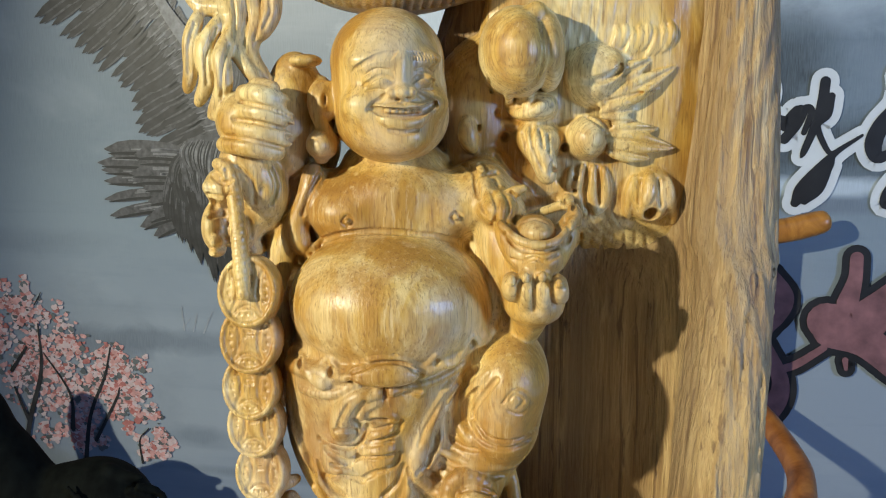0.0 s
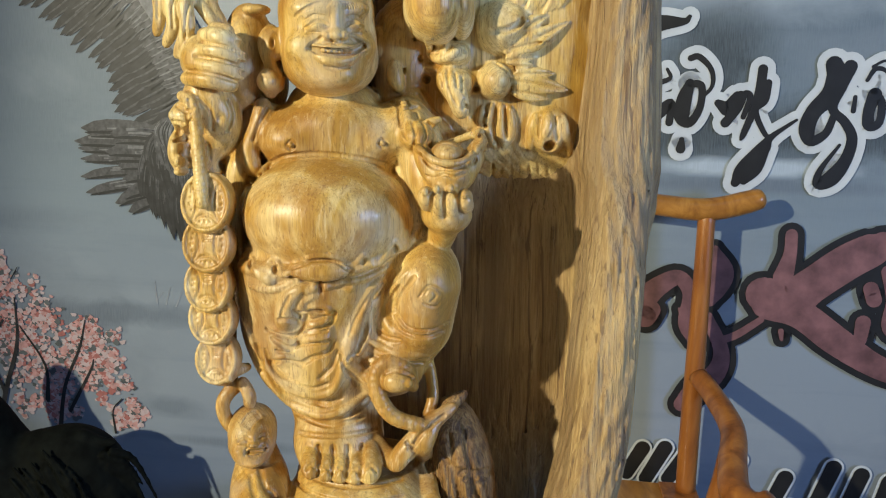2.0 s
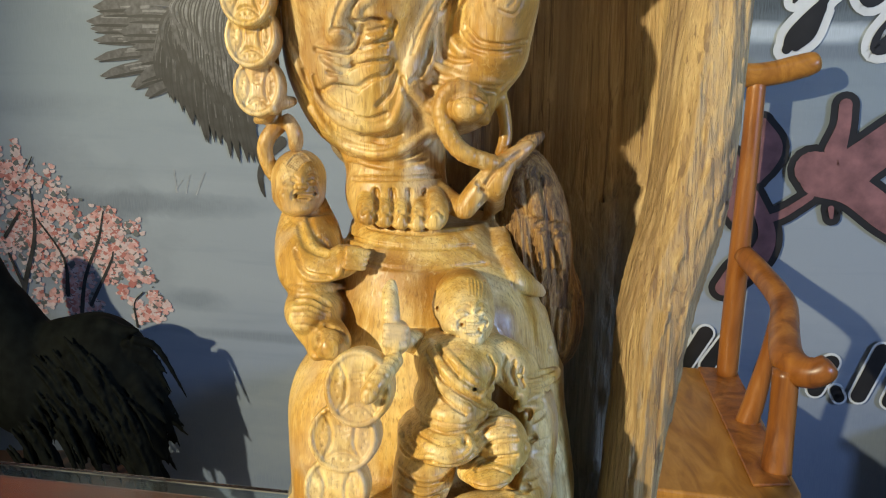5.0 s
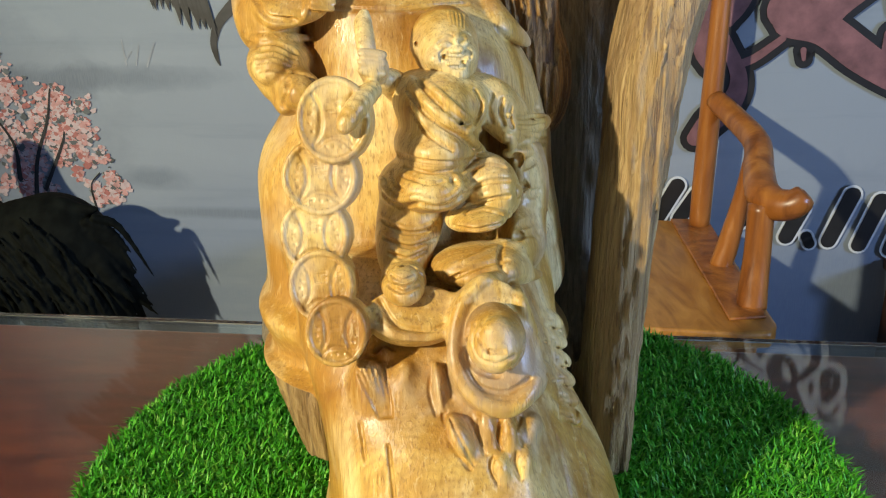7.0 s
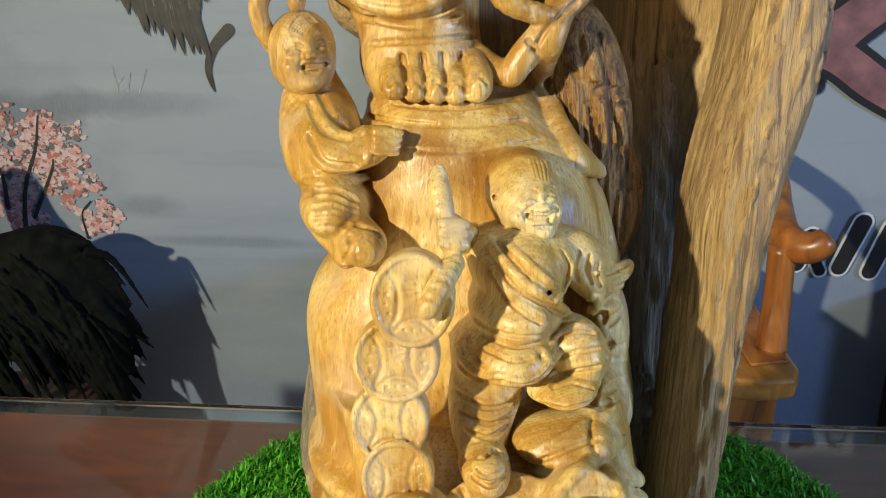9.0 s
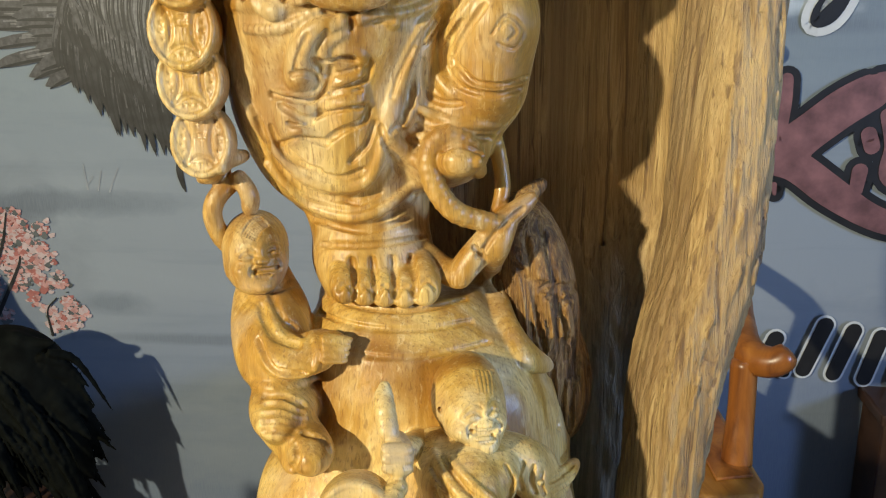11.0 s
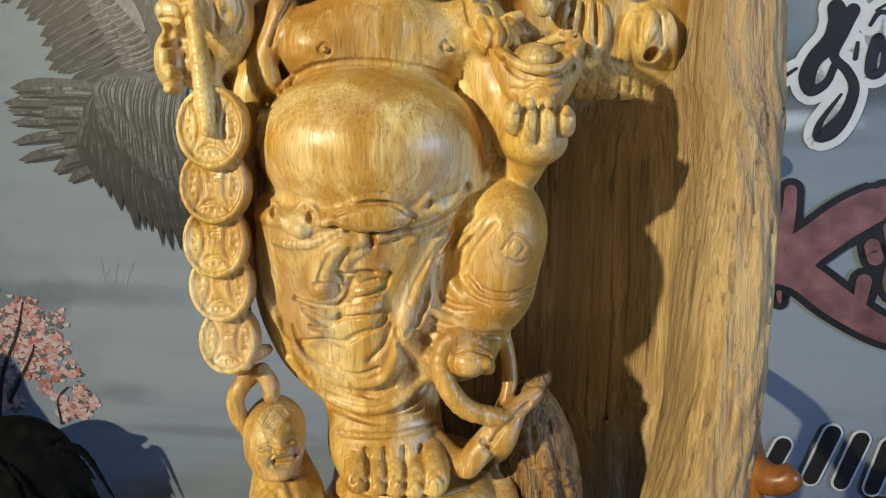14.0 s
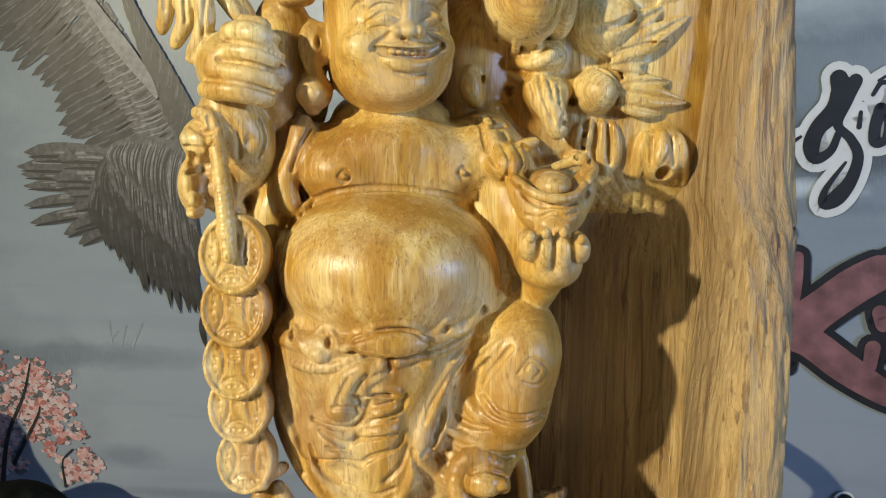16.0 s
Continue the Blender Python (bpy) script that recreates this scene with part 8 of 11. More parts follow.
carving.tube([(-0.0617, 0.3321, 0.8770, 0.0009), (-0.0597, 0.3293, 0.8724, 0.0009), (-0.0570, 0.3277, 0.8685, 0.0009), (-0.0519, 0.3265, 0.8674, 0.0009), (-0.0460, 0.3265, 0.8669, 0.0009)], 0.0012, cut=True)
carving.tube([(-0.0634, 0.3469, 0.8913, 0.0008), (-0.0597, 0.3437, 0.8914, 0.0008), (-0.0561, 0.3433, 0.8912, 0.0008), (-0.0525, 0.3461, 0.8912, 0.0008), (-0.0490, 0.3537, 0.8904, 0.0008)], 0.001, cut=True)
carving.egg((-0.0557, 0.3460, 0.8478), (0.0136, 0.0240, 0.0123), 0.004)
carving.tube([(-0.0678, 0.3446, 0.8585, 0.0007), (-0.0625, 0.3386, 0.8591, 0.0013), (-0.0569, 0.3358, 0.8591, 0.0013), (-0.0494, 0.3402, 0.8585, 0.0013), (-0.0411, 0.3482, 0.8574, 0.0007)], 0.002)
carving.tube([(-0.0622, 0.3341, 0.8564, 0.0007), (-0.0585, 0.3325, 0.8573, 0.0007), (-0.0548, 0.3317, 0.8573, 0.0007), (-0.0508, 0.3305, 0.8559, 0.0007), (-0.0468, 0.3317, 0.8531, 0.0007)], 0.0012, cut=True)
carving.tube([(-0.0621, 0.3301, 0.8548, 0.0007), (-0.0585, 0.3285, 0.8556, 0.0007), (-0.0548, 0.3281, 0.8555, 0.0007), (-0.0509, 0.3277, 0.8540, 0.0007), (-0.0469, 0.3293, 0.8513, 0.0007)], 0.0012, cut=True)
carving.tube([(-0.0621, 0.3273, 0.8527, 0.0007), (-0.0585, 0.3257, 0.8535, 0.0007), (-0.0549, 0.3253, 0.8535, 0.0007), (-0.0510, 0.3253, 0.8520, 0.0007), (-0.0470, 0.3281, 0.8491, 0.0007)], 0.0012, cut=True)
carving.tube([(-0.0622, 0.3257, 0.8502, 0.0007), (-0.0586, 0.3237, 0.8512, 0.0007), (-0.0550, 0.3233, 0.8512, 0.0007), (-0.0511, 0.3241, 0.8496, 0.0007), (-0.0471, 0.3277, 0.8466, 0.0007)], 0.0012, cut=True)
carving.tube([(-0.0624, 0.3253, 0.8473, 0.0007), (-0.0588, 0.3229, 0.8484, 0.0007), (-0.0551, 0.3225, 0.8484, 0.0007), (-0.0513, 0.3237, 0.8469, 0.0007), (-0.0473, 0.3297, 0.8431, 0.0007)], 0.0012, cut=True)
carving.tube([(-0.0560, 0.3400, 0.8407, 0.0078), (-0.0476, 0.3320, 0.8376, 0.0081)], 0.004)
carving.egg((-0.0451, 0.3240, 0.8385), (0.0087, 0.0120, 0.0079), 0.003)
carving.egg((-0.0521, 0.3320, 0.8321), (0.0051, 0.0100, 0.0047), 0.003)
carving.tube([(-0.0471, 0.3237, 0.8462, 0.0008), (-0.0439, 0.3217, 0.8461, 0.0008), (-0.0411, 0.3213, 0.8450, 0.0008), (-0.0392, 0.3193, 0.8432, 0.0008), (-0.0377, 0.3189, 0.8402, 0.0008)], 0.001, cut=True)
carving.tube([(-0.0503, 0.3197, 0.8440, 0.0008), (-0.0496, 0.3161, 0.8426, 0.0008), (-0.0495, 0.3145, 0.8406, 0.0008), (-0.0509, 0.3153, 0.8381, 0.0008), (-0.0530, 0.3221, 0.8330, 0.0008)], 0.001, cut=True)
# child at the front with the rod
front_face = Blocks((-0.0049, 0.2850, 0.8105), (0.0464, 0.3500, 0.8794), 0.00032, 3)
front_face.egg((0.0135, 0.322, 0.8575), (0.0134, 0.019, 0.0144), 0.002)
front_face.egg((0.0156, 0.32, 0.8501), (0.0114, 0.0175, 0.0114), 0.004)
front_face.egg((0.0097, 0.308, 0.8528), (0.0042, 0.006, 0.0035), 0.003)
front_face.egg((0.022, 0.3095, 0.8532), (0.0032, 0.006, 0.0032), 0.003)
front_face.egg((0.0181, 0.3077, 0.8459), (0.0042, 0.0055, 0.0027), 0.003)
front_face.egg((0.0173, 0.306, 0.8588), (0.0015, 0.003, 0.0035), 0.002)
front_face.egg((0.0171, 0.3038, 0.8561), (0.0022, 0.0034, 0.0017), 0.001)
front_face.egg((0.0151, 0.3033, 0.8559), (0.0012, 0.0022, 0.0012), 0.0006)
front_face.egg((0.0189, 0.3028, 0.856), (0.0012, 0.0022, 0.0012), 0.0006)
front_face.egg((0.0122, 0.305, 0.8583), (0.0035, 0.0032, 0.002), 0.001)
front_face.egg((0.0202, 0.307, 0.8581), (0.0027, 0.0032, 0.002), 0.001)
front_face.tube([(0.0099, 0.3027, 0.8583, 0.0004), (0.0122, 0.303, 0.8598, 0.0004), (0.0143, 0.3032, 0.8599, 0.0004), (0.016, 0.303, 0.8586, 0.0004)], 0.0005, cut=True)
front_face.tube([(0.0184, 0.3035, 0.8589, 0.0004), (0.0201, 0.305, 0.8597, 0.0004), (0.0218, 0.3055, 0.8593, 0.0004), (0.023, 0.3072, 0.858, 0.0004)], 0.0005, cut=True)
front_face.tube([(0.0101, 0.3042, 0.8606, 0.0002), (0.0123, 0.3042, 0.8622, 0.0002), (0.0145, 0.3042, 0.8623, 0.0002), (0.0161, 0.3037, 0.8611, 0.0002)], 0.0005, cut=True)
front_face.tube([(0.0186, 0.3045, 0.8613, 0.0002), (0.0203, 0.3067, 0.862, 0.0002), (0.0221, 0.3085, 0.8615, 0.0002), (0.0233, 0.3095, 0.8603, 0.0002)], 0.0005, cut=True)
front_face.tube([(0.0142, 0.3025, 0.8509, 0.0007), (0.0164, 0.3025, 0.8508, 0.0007), (0.019, 0.3032, 0.8505, 0.0007)], 0.001)
front_face.tube([(0.0123, 0.3022, 0.8536, 0.0006), (0.0142, 0.3025, 0.8526, 0.0006), (0.0164, 0.3027, 0.8525, 0.0006), (0.0191, 0.3032, 0.8523, 0.0006), (0.022, 0.3035, 0.8538, 0.0006)], 0.0004, cut=True)
front_face.egg((0.0124, 0.303, 0.8534), (0.001, 0.0022, 0.001), 0.0004, cut=True)
front_face.egg((0.0197, 0.303, 0.851), (0.001, 0.0022, 0.001), 0.0004, cut=True)
front_face.tube([(0.0129, 0.3027, 0.8564, 0.0003), (0.0111, 0.3025, 0.8546, 0.0005), (0.0112, 0.3022, 0.8519, 0.0003)], 0.0005, cut=True)
front_face.tube([(0.0213, 0.3047, 0.8565, 0.0003), (0.0229, 0.3042, 0.8545, 0.0005), (0.0226, 0.304, 0.852, 0.0003)], 0.0005, cut=True)
front_face.tube([(0.0152, 0.302, 0.8498, 0.0003), (0.0179, 0.3027, 0.8492, 0.0004), (0.0204, 0.304, 0.8495, 0.0003)], 0.001, cut=True)
front_face.tube([(0.0154, 0.3065, 0.8654, 0.0004), (0.015, 0.3095, 0.8681, 0.0005), (0.015, 0.313, 0.87, 0.0005)], 0.0005)
front_face.tube([(0.0167, 0.3067, 0.8651, 0.0004), (0.0164, 0.3097, 0.868, 0.0005), (0.0163, 0.313, 0.8697, 0.0005)], 0.0005)
front_face.tube([(0.018, 0.307, 0.8648, 0.0004), (0.0179, 0.3105, 0.8678, 0.0005), (0.0177, 0.3132, 0.8694, 0.0005)], 0.0005)
front_face.tube([(0.0193, 0.3077, 0.8645, 0.0004), (0.0193, 0.3115, 0.8677, 0.0005), (0.019, 0.3137, 0.869, 0.0005)], 0.0005)
front_face.tube([(0.0207, 0.3087, 0.8641, 0.0004), (0.0209, 0.3132, 0.8674, 0.0005), (0.0204, 0.315, 0.8686, 0.0005)], 0.0005)
front_face.tube([(0.0221, 0.31, 0.8637, 0.0004), (0.0225, 0.316, 0.8671, 0.0005), (0.0219, 0.3172, 0.8681, 0.0005)], 0.0005)
front_face.egg((0.0024, 0.3180, 0.8563), (0.0022, 0.0070, 0.0042), 0.002)
front_face.egg((0.0021, 0.3110, 0.8577), (0.0007, 0.0030, 0.0010), 0.0006, cut=True)
carving.tube([(0.0205, 0.3280, 0.8387, 0.0073), (0.0208, 0.3260, 0.8255, 0.0104)], 0.004)
carving.tube([(0.0054, 0.3260, 0.8288, 0.0043), (-0.0035, 0.3240, 0.8371, 0.0047), (-0.0104, 0.3100, 0.8445, 0.0040)], 0.004)
carving.coil([(-0.0173, 0.3020, 0.8713, 0.0013), (-0.0179, 0.3000, 0.8674, 0.0028), (-0.0171, 0.2980, 0.8590, 0.0032)], 0.003, 0.16, 0.0008)
carving.egg((-0.0144, 0.2960, 0.8505), (0.0057, 0.0120, 0.0065), 0.002)
carving.tube([(-0.0185, 0.2860, 0.8582, 0.0016), (-0.0110, 0.2870, 0.8569, 0.0017)], 0.0008)
carving.tube([(-0.0186, 0.2860, 0.8548, 0.0016), (-0.0111, 0.2870, 0.8536, 0.0017)], 0.0008)
carving.tube([(-0.0186, 0.2860, 0.8514, 0.0017), (-0.0111, 0.2870, 0.8502, 0.0017)], 0.0008)
carving.coil([(-0.0151, 0.2860, 0.8448, 0.0034), (-0.0211, 0.2765, 0.8397, 0.0035), (-0.0256, 0.2725, 0.8339, 0.0031)], 0.003, 0.16, 0.0008)
carving.egg((0.0466, 0.3220, 0.7972), (0.0097, 0.0200, 0.0242), 0.005)
carving.egg((0.0438, 0.3100, 0.7784), (0.0095, 0.0200, 0.0143), 0.005)
carving.egg((0.0441, 0.3100, 0.8173), (0.0032, 0.0080, 0.0023), 0.001, cut=True)
carving.tube([(0.0379, 0.3120, 0.8206, 0.0023), (0.0442, 0.3080, 0.8201, 0.0023), (0.0495, 0.3120, 0.8214, 0.0018)], 0.002)
carving.tube([(0.0376, 0.3100, 0.8129, 0.0018), (0.0463, 0.3060, 0.8147, 0.0021)], 0.002)
carving.tube([(0.0333, 0.2940, 0.7796, 0.0016), (0.0408, 0.2900, 0.7783, 0.0018), (0.0486, 0.2960, 0.7782, 0.0016)], 0.002)
carving.tube([(0.0303, 0.2880, 0.7698, 0.0016), (0.0389, 0.2840, 0.7686, 0.0018), (0.0478, 0.2900, 0.7682, 0.0016)], 0.002)
# body of the front child
front_body = Blocks((-0.0262, 0.2500, 0.7163), (0.0674, 0.3460, 0.8611), 0.0004, 3)
front_body.egg((0.0108, 0.3120, 0.8301), (0.0164, 0.0240, 0.0187), 0.004)
front_body.egg((0.0087, 0.3100, 0.8183), (0.0170, 0.0260, 0.0115), 0.004)
front_body.egg((0.0005, 0.3160, 0.8359), (0.0087, 0.0180, 0.0105), 0.004)
front_body.egg((0.0222, 0.3160, 0.8345), (0.0096, 0.0180, 0.0110), 0.004)
front_body.tube([(0.0280, 0.3160, 0.8366, 0.0073), (0.0365, 0.3160, 0.8288, 0.0079), (0.0410, 0.3120, 0.8219, 0.0055)], 0.004)
front_body.tube([(0.0400, 0.3110, 0.8250, 0.0034), (0.0479, 0.3100, 0.8258, 0.0032), (0.0534, 0.3140, 0.8266, 0.0021)], 0.002)
front_body.egg((0.0057, 0.3060, 0.8044), (0.0184, 0.0270, 0.0119), 0.003)
front_body.egg((-0.0094, 0.3080, 0.8014), (0.0060, 0.0180, 0.0074), 0.003)
front_body.tube([(-0.0013, 0.3060, 0.7975, 0.0116), (-0.0033, 0.3020, 0.7872, 0.0120), (-0.0056, 0.2960, 0.7793, 0.0101), (-0.0065, 0.2900, 0.7729, 0.0077)], 0.003)
front_body.egg((-0.0067, 0.2790, 0.7710), (0.0090, 0.0180, 0.0073), 0.0015)
front_body.egg((-0.0069, 0.2660, 0.7787), (0.0057, 0.0060, 0.0036), 0.001)
front_body.tube([(-0.0149, 0.2757, 0.7736, 0.0006), (-0.0127, 0.2757, 0.7761, 0.0006), (-0.0101, 0.2673, 0.7816, 0.0006), (-0.0067, 0.2673, 0.7821, 0.0006), (-0.0033, 0.2769, 0.7776, 0.0006), (-0.0008, 0.2757, 0.7762, 0.0006), (0.0015, 0.2757, 0.7736, 0.0006)], 0.0006, cut=True)
front_body.tube([(-0.0122, 0.2677, 0.7741, 0.0006), (-0.0095, 0.2641, 0.7738, 0.0005), (-0.0068, 0.2625, 0.7733, 0.0005), (-0.0040, 0.2637, 0.7737, 0.0005), (-0.0012, 0.2669, 0.7738, 0.0006)], 0.0006, cut=True)
front_body.tube([(-0.0110, 0.2633, 0.7801, 0.0004), (-0.0090, 0.2609, 0.7796, 0.0004), (-0.0069, 0.2605, 0.7788, 0.0004), (-0.0048, 0.2609, 0.7792, 0.0004), (-0.0027, 0.2625, 0.7795, 0.0004)], 0.0006, cut=True)
front_body.tube([(0.0197, 0.3080, 0.8048, 0.0088), (0.0289, 0.3010, 0.8040, 0.0096), (0.0331, 0.2980, 0.7973, 0.0077)], 0.003)
front_body.egg((0.0245, 0.2910, 0.7920), (0.0112, 0.0130, 0.0047), 0.001, turn=(0, -6, 0))
front_body.tube([(0.0143, 0.2940, 0.7906, 0.0034), (0.0190, 0.2900, 0.7898, 0.0027)], 0.002)
front_body.tube([(-0.0010, 0.3066, 0.8449, 0.0013), (0.0021, 0.2974, 0.8411, 0.0013), (0.0058, 0.2914, 0.8371, 0.0013), (0.0114, 0.2886, 0.8330, 0.0013), (0.0175, 0.2906, 0.8281, 0.0013), (0.0223, 0.2958, 0.8223, 0.0013), (0.0272, 0.3050, 0.8154, 0.0014)], 0.0012)
front_body.tube([(0.0043, 0.3010, 0.8448, 0.0011), (0.0093, 0.2934, 0.8414, 0.0011), (0.0143, 0.2906, 0.8371, 0.0011), (0.0196, 0.2922, 0.8319, 0.0011), (0.0261, 0.3058, 0.8236, 0.0011)], 0.0012)
front_body.tube([(-0.0001, 0.2962, 0.8372, 0.0011), (0.0026, 0.2918, 0.8328, 0.0011), (0.0058, 0.2894, 0.8285, 0.0011), (0.0103, 0.2882, 0.8252, 0.0011), (0.0154, 0.2882, 0.8222, 0.0011)], 0.0012)
front_body.tube([(0.0273, 0.3010, 0.8359, 0.0011), (0.0264, 0.2998, 0.8328, 0.0011), (0.0252, 0.2990, 0.8298, 0.0011), (0.0228, 0.2958, 0.8278, 0.0011), (0.0200, 0.2910, 0.8265, 0.0011)], 0.0012)
front_body.tube([(0.0020, 0.3025, 0.8447, 0.0006), (0.0056, 0.2945, 0.8412, 0.0006), (0.0100, 0.2901, 0.8368, 0.0006), (0.0172, 0.2893, 0.8303, 0.0006), (0.0319, 0.3601, 0.8051, 0.0008)], 0.0006, cut=True)
front_body.tube([(-0.0024, 0.3017, 0.8415, 0.0006), (0.0010, 0.2949, 0.8375, 0.0006), (0.0048, 0.2905, 0.8335, 0.0006), (0.0106, 0.2885, 0.8294, 0.0006), (0.0165, 0.2901, 0.8252, 0.0006), (0.0199, 0.2921, 0.8219, 0.0006), (0.0229, 0.2957, 0.8185, 0.0006)], 0.0006, cut=True)
front_body.tube([(-0.0018, 0.2973, 0.8358, 0.0006), (0.0011, 0.2929, 0.8311, 0.0006), (0.0045, 0.2901, 0.8266, 0.0006), (0.0088, 0.2869, 0.8237, 0.0006), (0.0135, 0.2861, 0.8206, 0.0006)], 0.0006, cut=True)
front_body.tube([(0.0238, 0.3009, 0.8405, 0.0006), (0.0253, 0.2997, 0.8377, 0.0006), (0.0262, 0.2989, 0.8346, 0.0006), (0.0250, 0.2981, 0.8314, 0.0006), (0.0230, 0.2945, 0.8287, 0.0006)], 0.0006, cut=True)
front_body.tube([(-0.0073, 0.3033, 0.8157, 0.0009), (-0.0040, 0.2933, 0.8170, 0.0009), (-0.0008, 0.2889, 0.8170, 0.0008), (0.0029, 0.2861, 0.8167, 0.0008), (0.0068, 0.2849, 0.8164, 0.0008), (0.0109, 0.2849, 0.8161, 0.0008), (0.0151, 0.2869, 0.8156, 0.0008), (0.0196, 0.2921, 0.8147, 0.0009), (0.0242, 0.2973, 0.8139, 0.0009)], 0.0006, cut=True)
front_body.tube([(-0.0044, 0.2941, 0.8130, 0.0005), (0.0005, 0.2881, 0.8129, 0.0005), (0.0052, 0.2857, 0.8122, 0.0005), (0.0093, 0.2861, 0.8123, 0.0005), (0.0133, 0.2877, 0.8126, 0.0005)], 0.0006, cut=True)
front_body.tube([(-0.0050, 0.2893, 0.8103, 0.0005), (-0.0004, 0.2841, 0.8098, 0.0004), (0.0038, 0.2817, 0.8090, 0.0004), (0.0072, 0.2817, 0.8092, 0.0004), (0.0103, 0.2829, 0.8097, 0.0004)], 0.0006, cut=True)
front_body.tube([(-0.0158, 0.3601, 0.7922, 0.0013), (-0.0135, 0.3009, 0.8063, 0.0011), (-0.0128, 0.2957, 0.8051, 0.0011), (-0.0114, 0.2921, 0.8041, 0.0011), (-0.0098, 0.2901, 0.8030, 0.0011), (-0.0078, 0.2885, 0.8021, 0.0011), (-0.0054, 0.2853, 0.8023, 0.0011), (-0.0030, 0.2825, 0.8036, 0.0011), (-0.0002, 0.2809, 0.8045, 0.0011), (0.0029, 0.2797, 0.8040, 0.0011), (0.0061, 0.2793, 0.8032, 0.0011), (0.0090, 0.2797, 0.8032, 0.0011), (0.0117, 0.2809, 0.8037, 0.0011), (0.0144, 0.2825, 0.8050, 0.0011), (0.0162, 0.2845, 0.8066, 0.0011), (0.0159, 0.2857, 0.8083, 0.0011), (0.0149, 0.2869, 0.8100, 0.0011)], 0.0008)
front_body.tube([(-0.0134, 0.2949, 0.8017, 0.0009), (-0.0117, 0.2917, 0.8009, 0.0009), (-0.0100, 0.2909, 0.7995, 0.0009), (-0.0077, 0.2917, 0.7980, 0.0009), (-0.0052, 0.2901, 0.7979, 0.0009), (-0.0026, 0.2841, 0.8003, 0.0009), (0.0001, 0.2813, 0.8017, 0.0009), (0.0032, 0.2805, 0.8010, 0.0009), (0.0064, 0.2813, 0.7998, 0.0009), (0.0098, 0.2825, 0.7994, 0.0009), (0.0131, 0.2837, 0.7998, 0.0009), (0.0157, 0.2845, 0.8014, 0.0009), (0.0182, 0.2865, 0.8032, 0.0009)], 0.0006, cut=True)
front_body.egg((0.0134, 0.2844, 0.8093), (0.0011, 0.0011, 0.0015), 0.0006, cut=True)
front_body.tube([(-0.0094, 0.2993, 0.8104, 0.0006), (-0.0091, 0.2941, 0.8090, 0.0006), (-0.0086, 0.2909, 0.8073, 0.0006), (-0.0073, 0.2877, 0.8065, 0.0006), (-0.0057, 0.2853, 0.8057, 0.0006)], 0.0006, cut=True)
front_body.tube([(-0.0140, 0.2966, 0.7926, 0.0009), (-0.0098, 0.2914, 0.7912, 0.0009), (-0.0056, 0.2890, 0.7896, 0.0009), (-0.0010, 0.2894, 0.7891, 0.0009), (0.0033, 0.2910, 0.7894, 0.0009), (0.0062, 0.2934, 0.7903, 0.0009), (0.0086, 0.2966, 0.7914, 0.0009)], 0.0008)
front_body.tube([(-0.0140, 0.2949, 0.7911, 0.0006), (-0.0099, 0.2897, 0.7897, 0.0006), (-0.0057, 0.2877, 0.7880, 0.0006), (-0.0011, 0.2881, 0.7874, 0.0006), (0.0032, 0.2901, 0.7875, 0.0006), (0.0061, 0.2925, 0.7885, 0.0006), (0.0085, 0.2957, 0.7896, 0.0006)], 0.0006, cut=True)
front_body.tube([(-0.0138, 0.2922, 0.7870, 0.0009), (-0.0088, 0.2878, 0.7857, 0.0009), (-0.0037, 0.2866, 0.7842, 0.0009), (0.0017, 0.2886, 0.7846, 0.0009), (0.0074, 0.2946, 0.7845, 0.0009)], 0.0008)
front_body.tube([(-0.0139, 0.2905, 0.7855, 0.0006), (-0.0089, 0.2861, 0.7842, 0.0006), (-0.0038, 0.2853, 0.7826, 0.0006), (0.0016, 0.2877, 0.7828, 0.0006), (0.0073, 0.2941, 0.7825, 0.0006)], 0.0006, cut=True)
front_body.tube([(-0.0118, 0.2870, 0.7821, 0.0009), (-0.0084, 0.2850, 0.7812, 0.0009), (-0.0048, 0.2846, 0.7803, 0.0009), (-0.0010, 0.2858, 0.7809, 0.0009), (0.0029, 0.2890, 0.7815, 0.0009)], 0.0008)
front_body.tube([(-0.0119, 0.2857, 0.7805, 0.0006), (-0.0085, 0.2837, 0.7796, 0.0006), (-0.0049, 0.2829, 0.7788, 0.0006), (-0.0011, 0.2845, 0.7793, 0.0006), (0.0028, 0.2881, 0.7797, 0.0006)], 0.0006, cut=True)
front_body.tube([(0.0183, 0.2910, 0.8096, 0.0009), (0.0227, 0.2958, 0.8113, 0.0009), (0.0269, 0.2970, 0.8134, 0.0009), (0.0309, 0.2970, 0.8134, 0.0009), (0.0351, 0.2986, 0.8121, 0.0009)], 0.0008)
front_body.tube([(0.0183, 0.2885, 0.8082, 0.0006), (0.0227, 0.2941, 0.8098, 0.0006), (0.0268, 0.2945, 0.8120, 0.0006), (0.0308, 0.2945, 0.8120, 0.0006), (0.0349, 0.2953, 0.8109, 0.0006)], 0.0006, cut=True)
front_body.tube([(0.0183, 0.2870, 0.8044, 0.0009), (0.0226, 0.2926, 0.8055, 0.0009), (0.0267, 0.2918, 0.8080, 0.0009), (0.0313, 0.2918, 0.8085, 0.0009), (0.0363, 0.2938, 0.8078, 0.0009)], 0.0008)
front_body.tube([(0.0185, 0.2877, 0.8021, 0.0006), (0.0227, 0.2917, 0.8037, 0.0006), (0.0268, 0.2905, 0.8063, 0.0006), (0.0313, 0.2905, 0.8068, 0.0006), (0.0363, 0.2921, 0.8063, 0.0006)], 0.0006, cut=True)
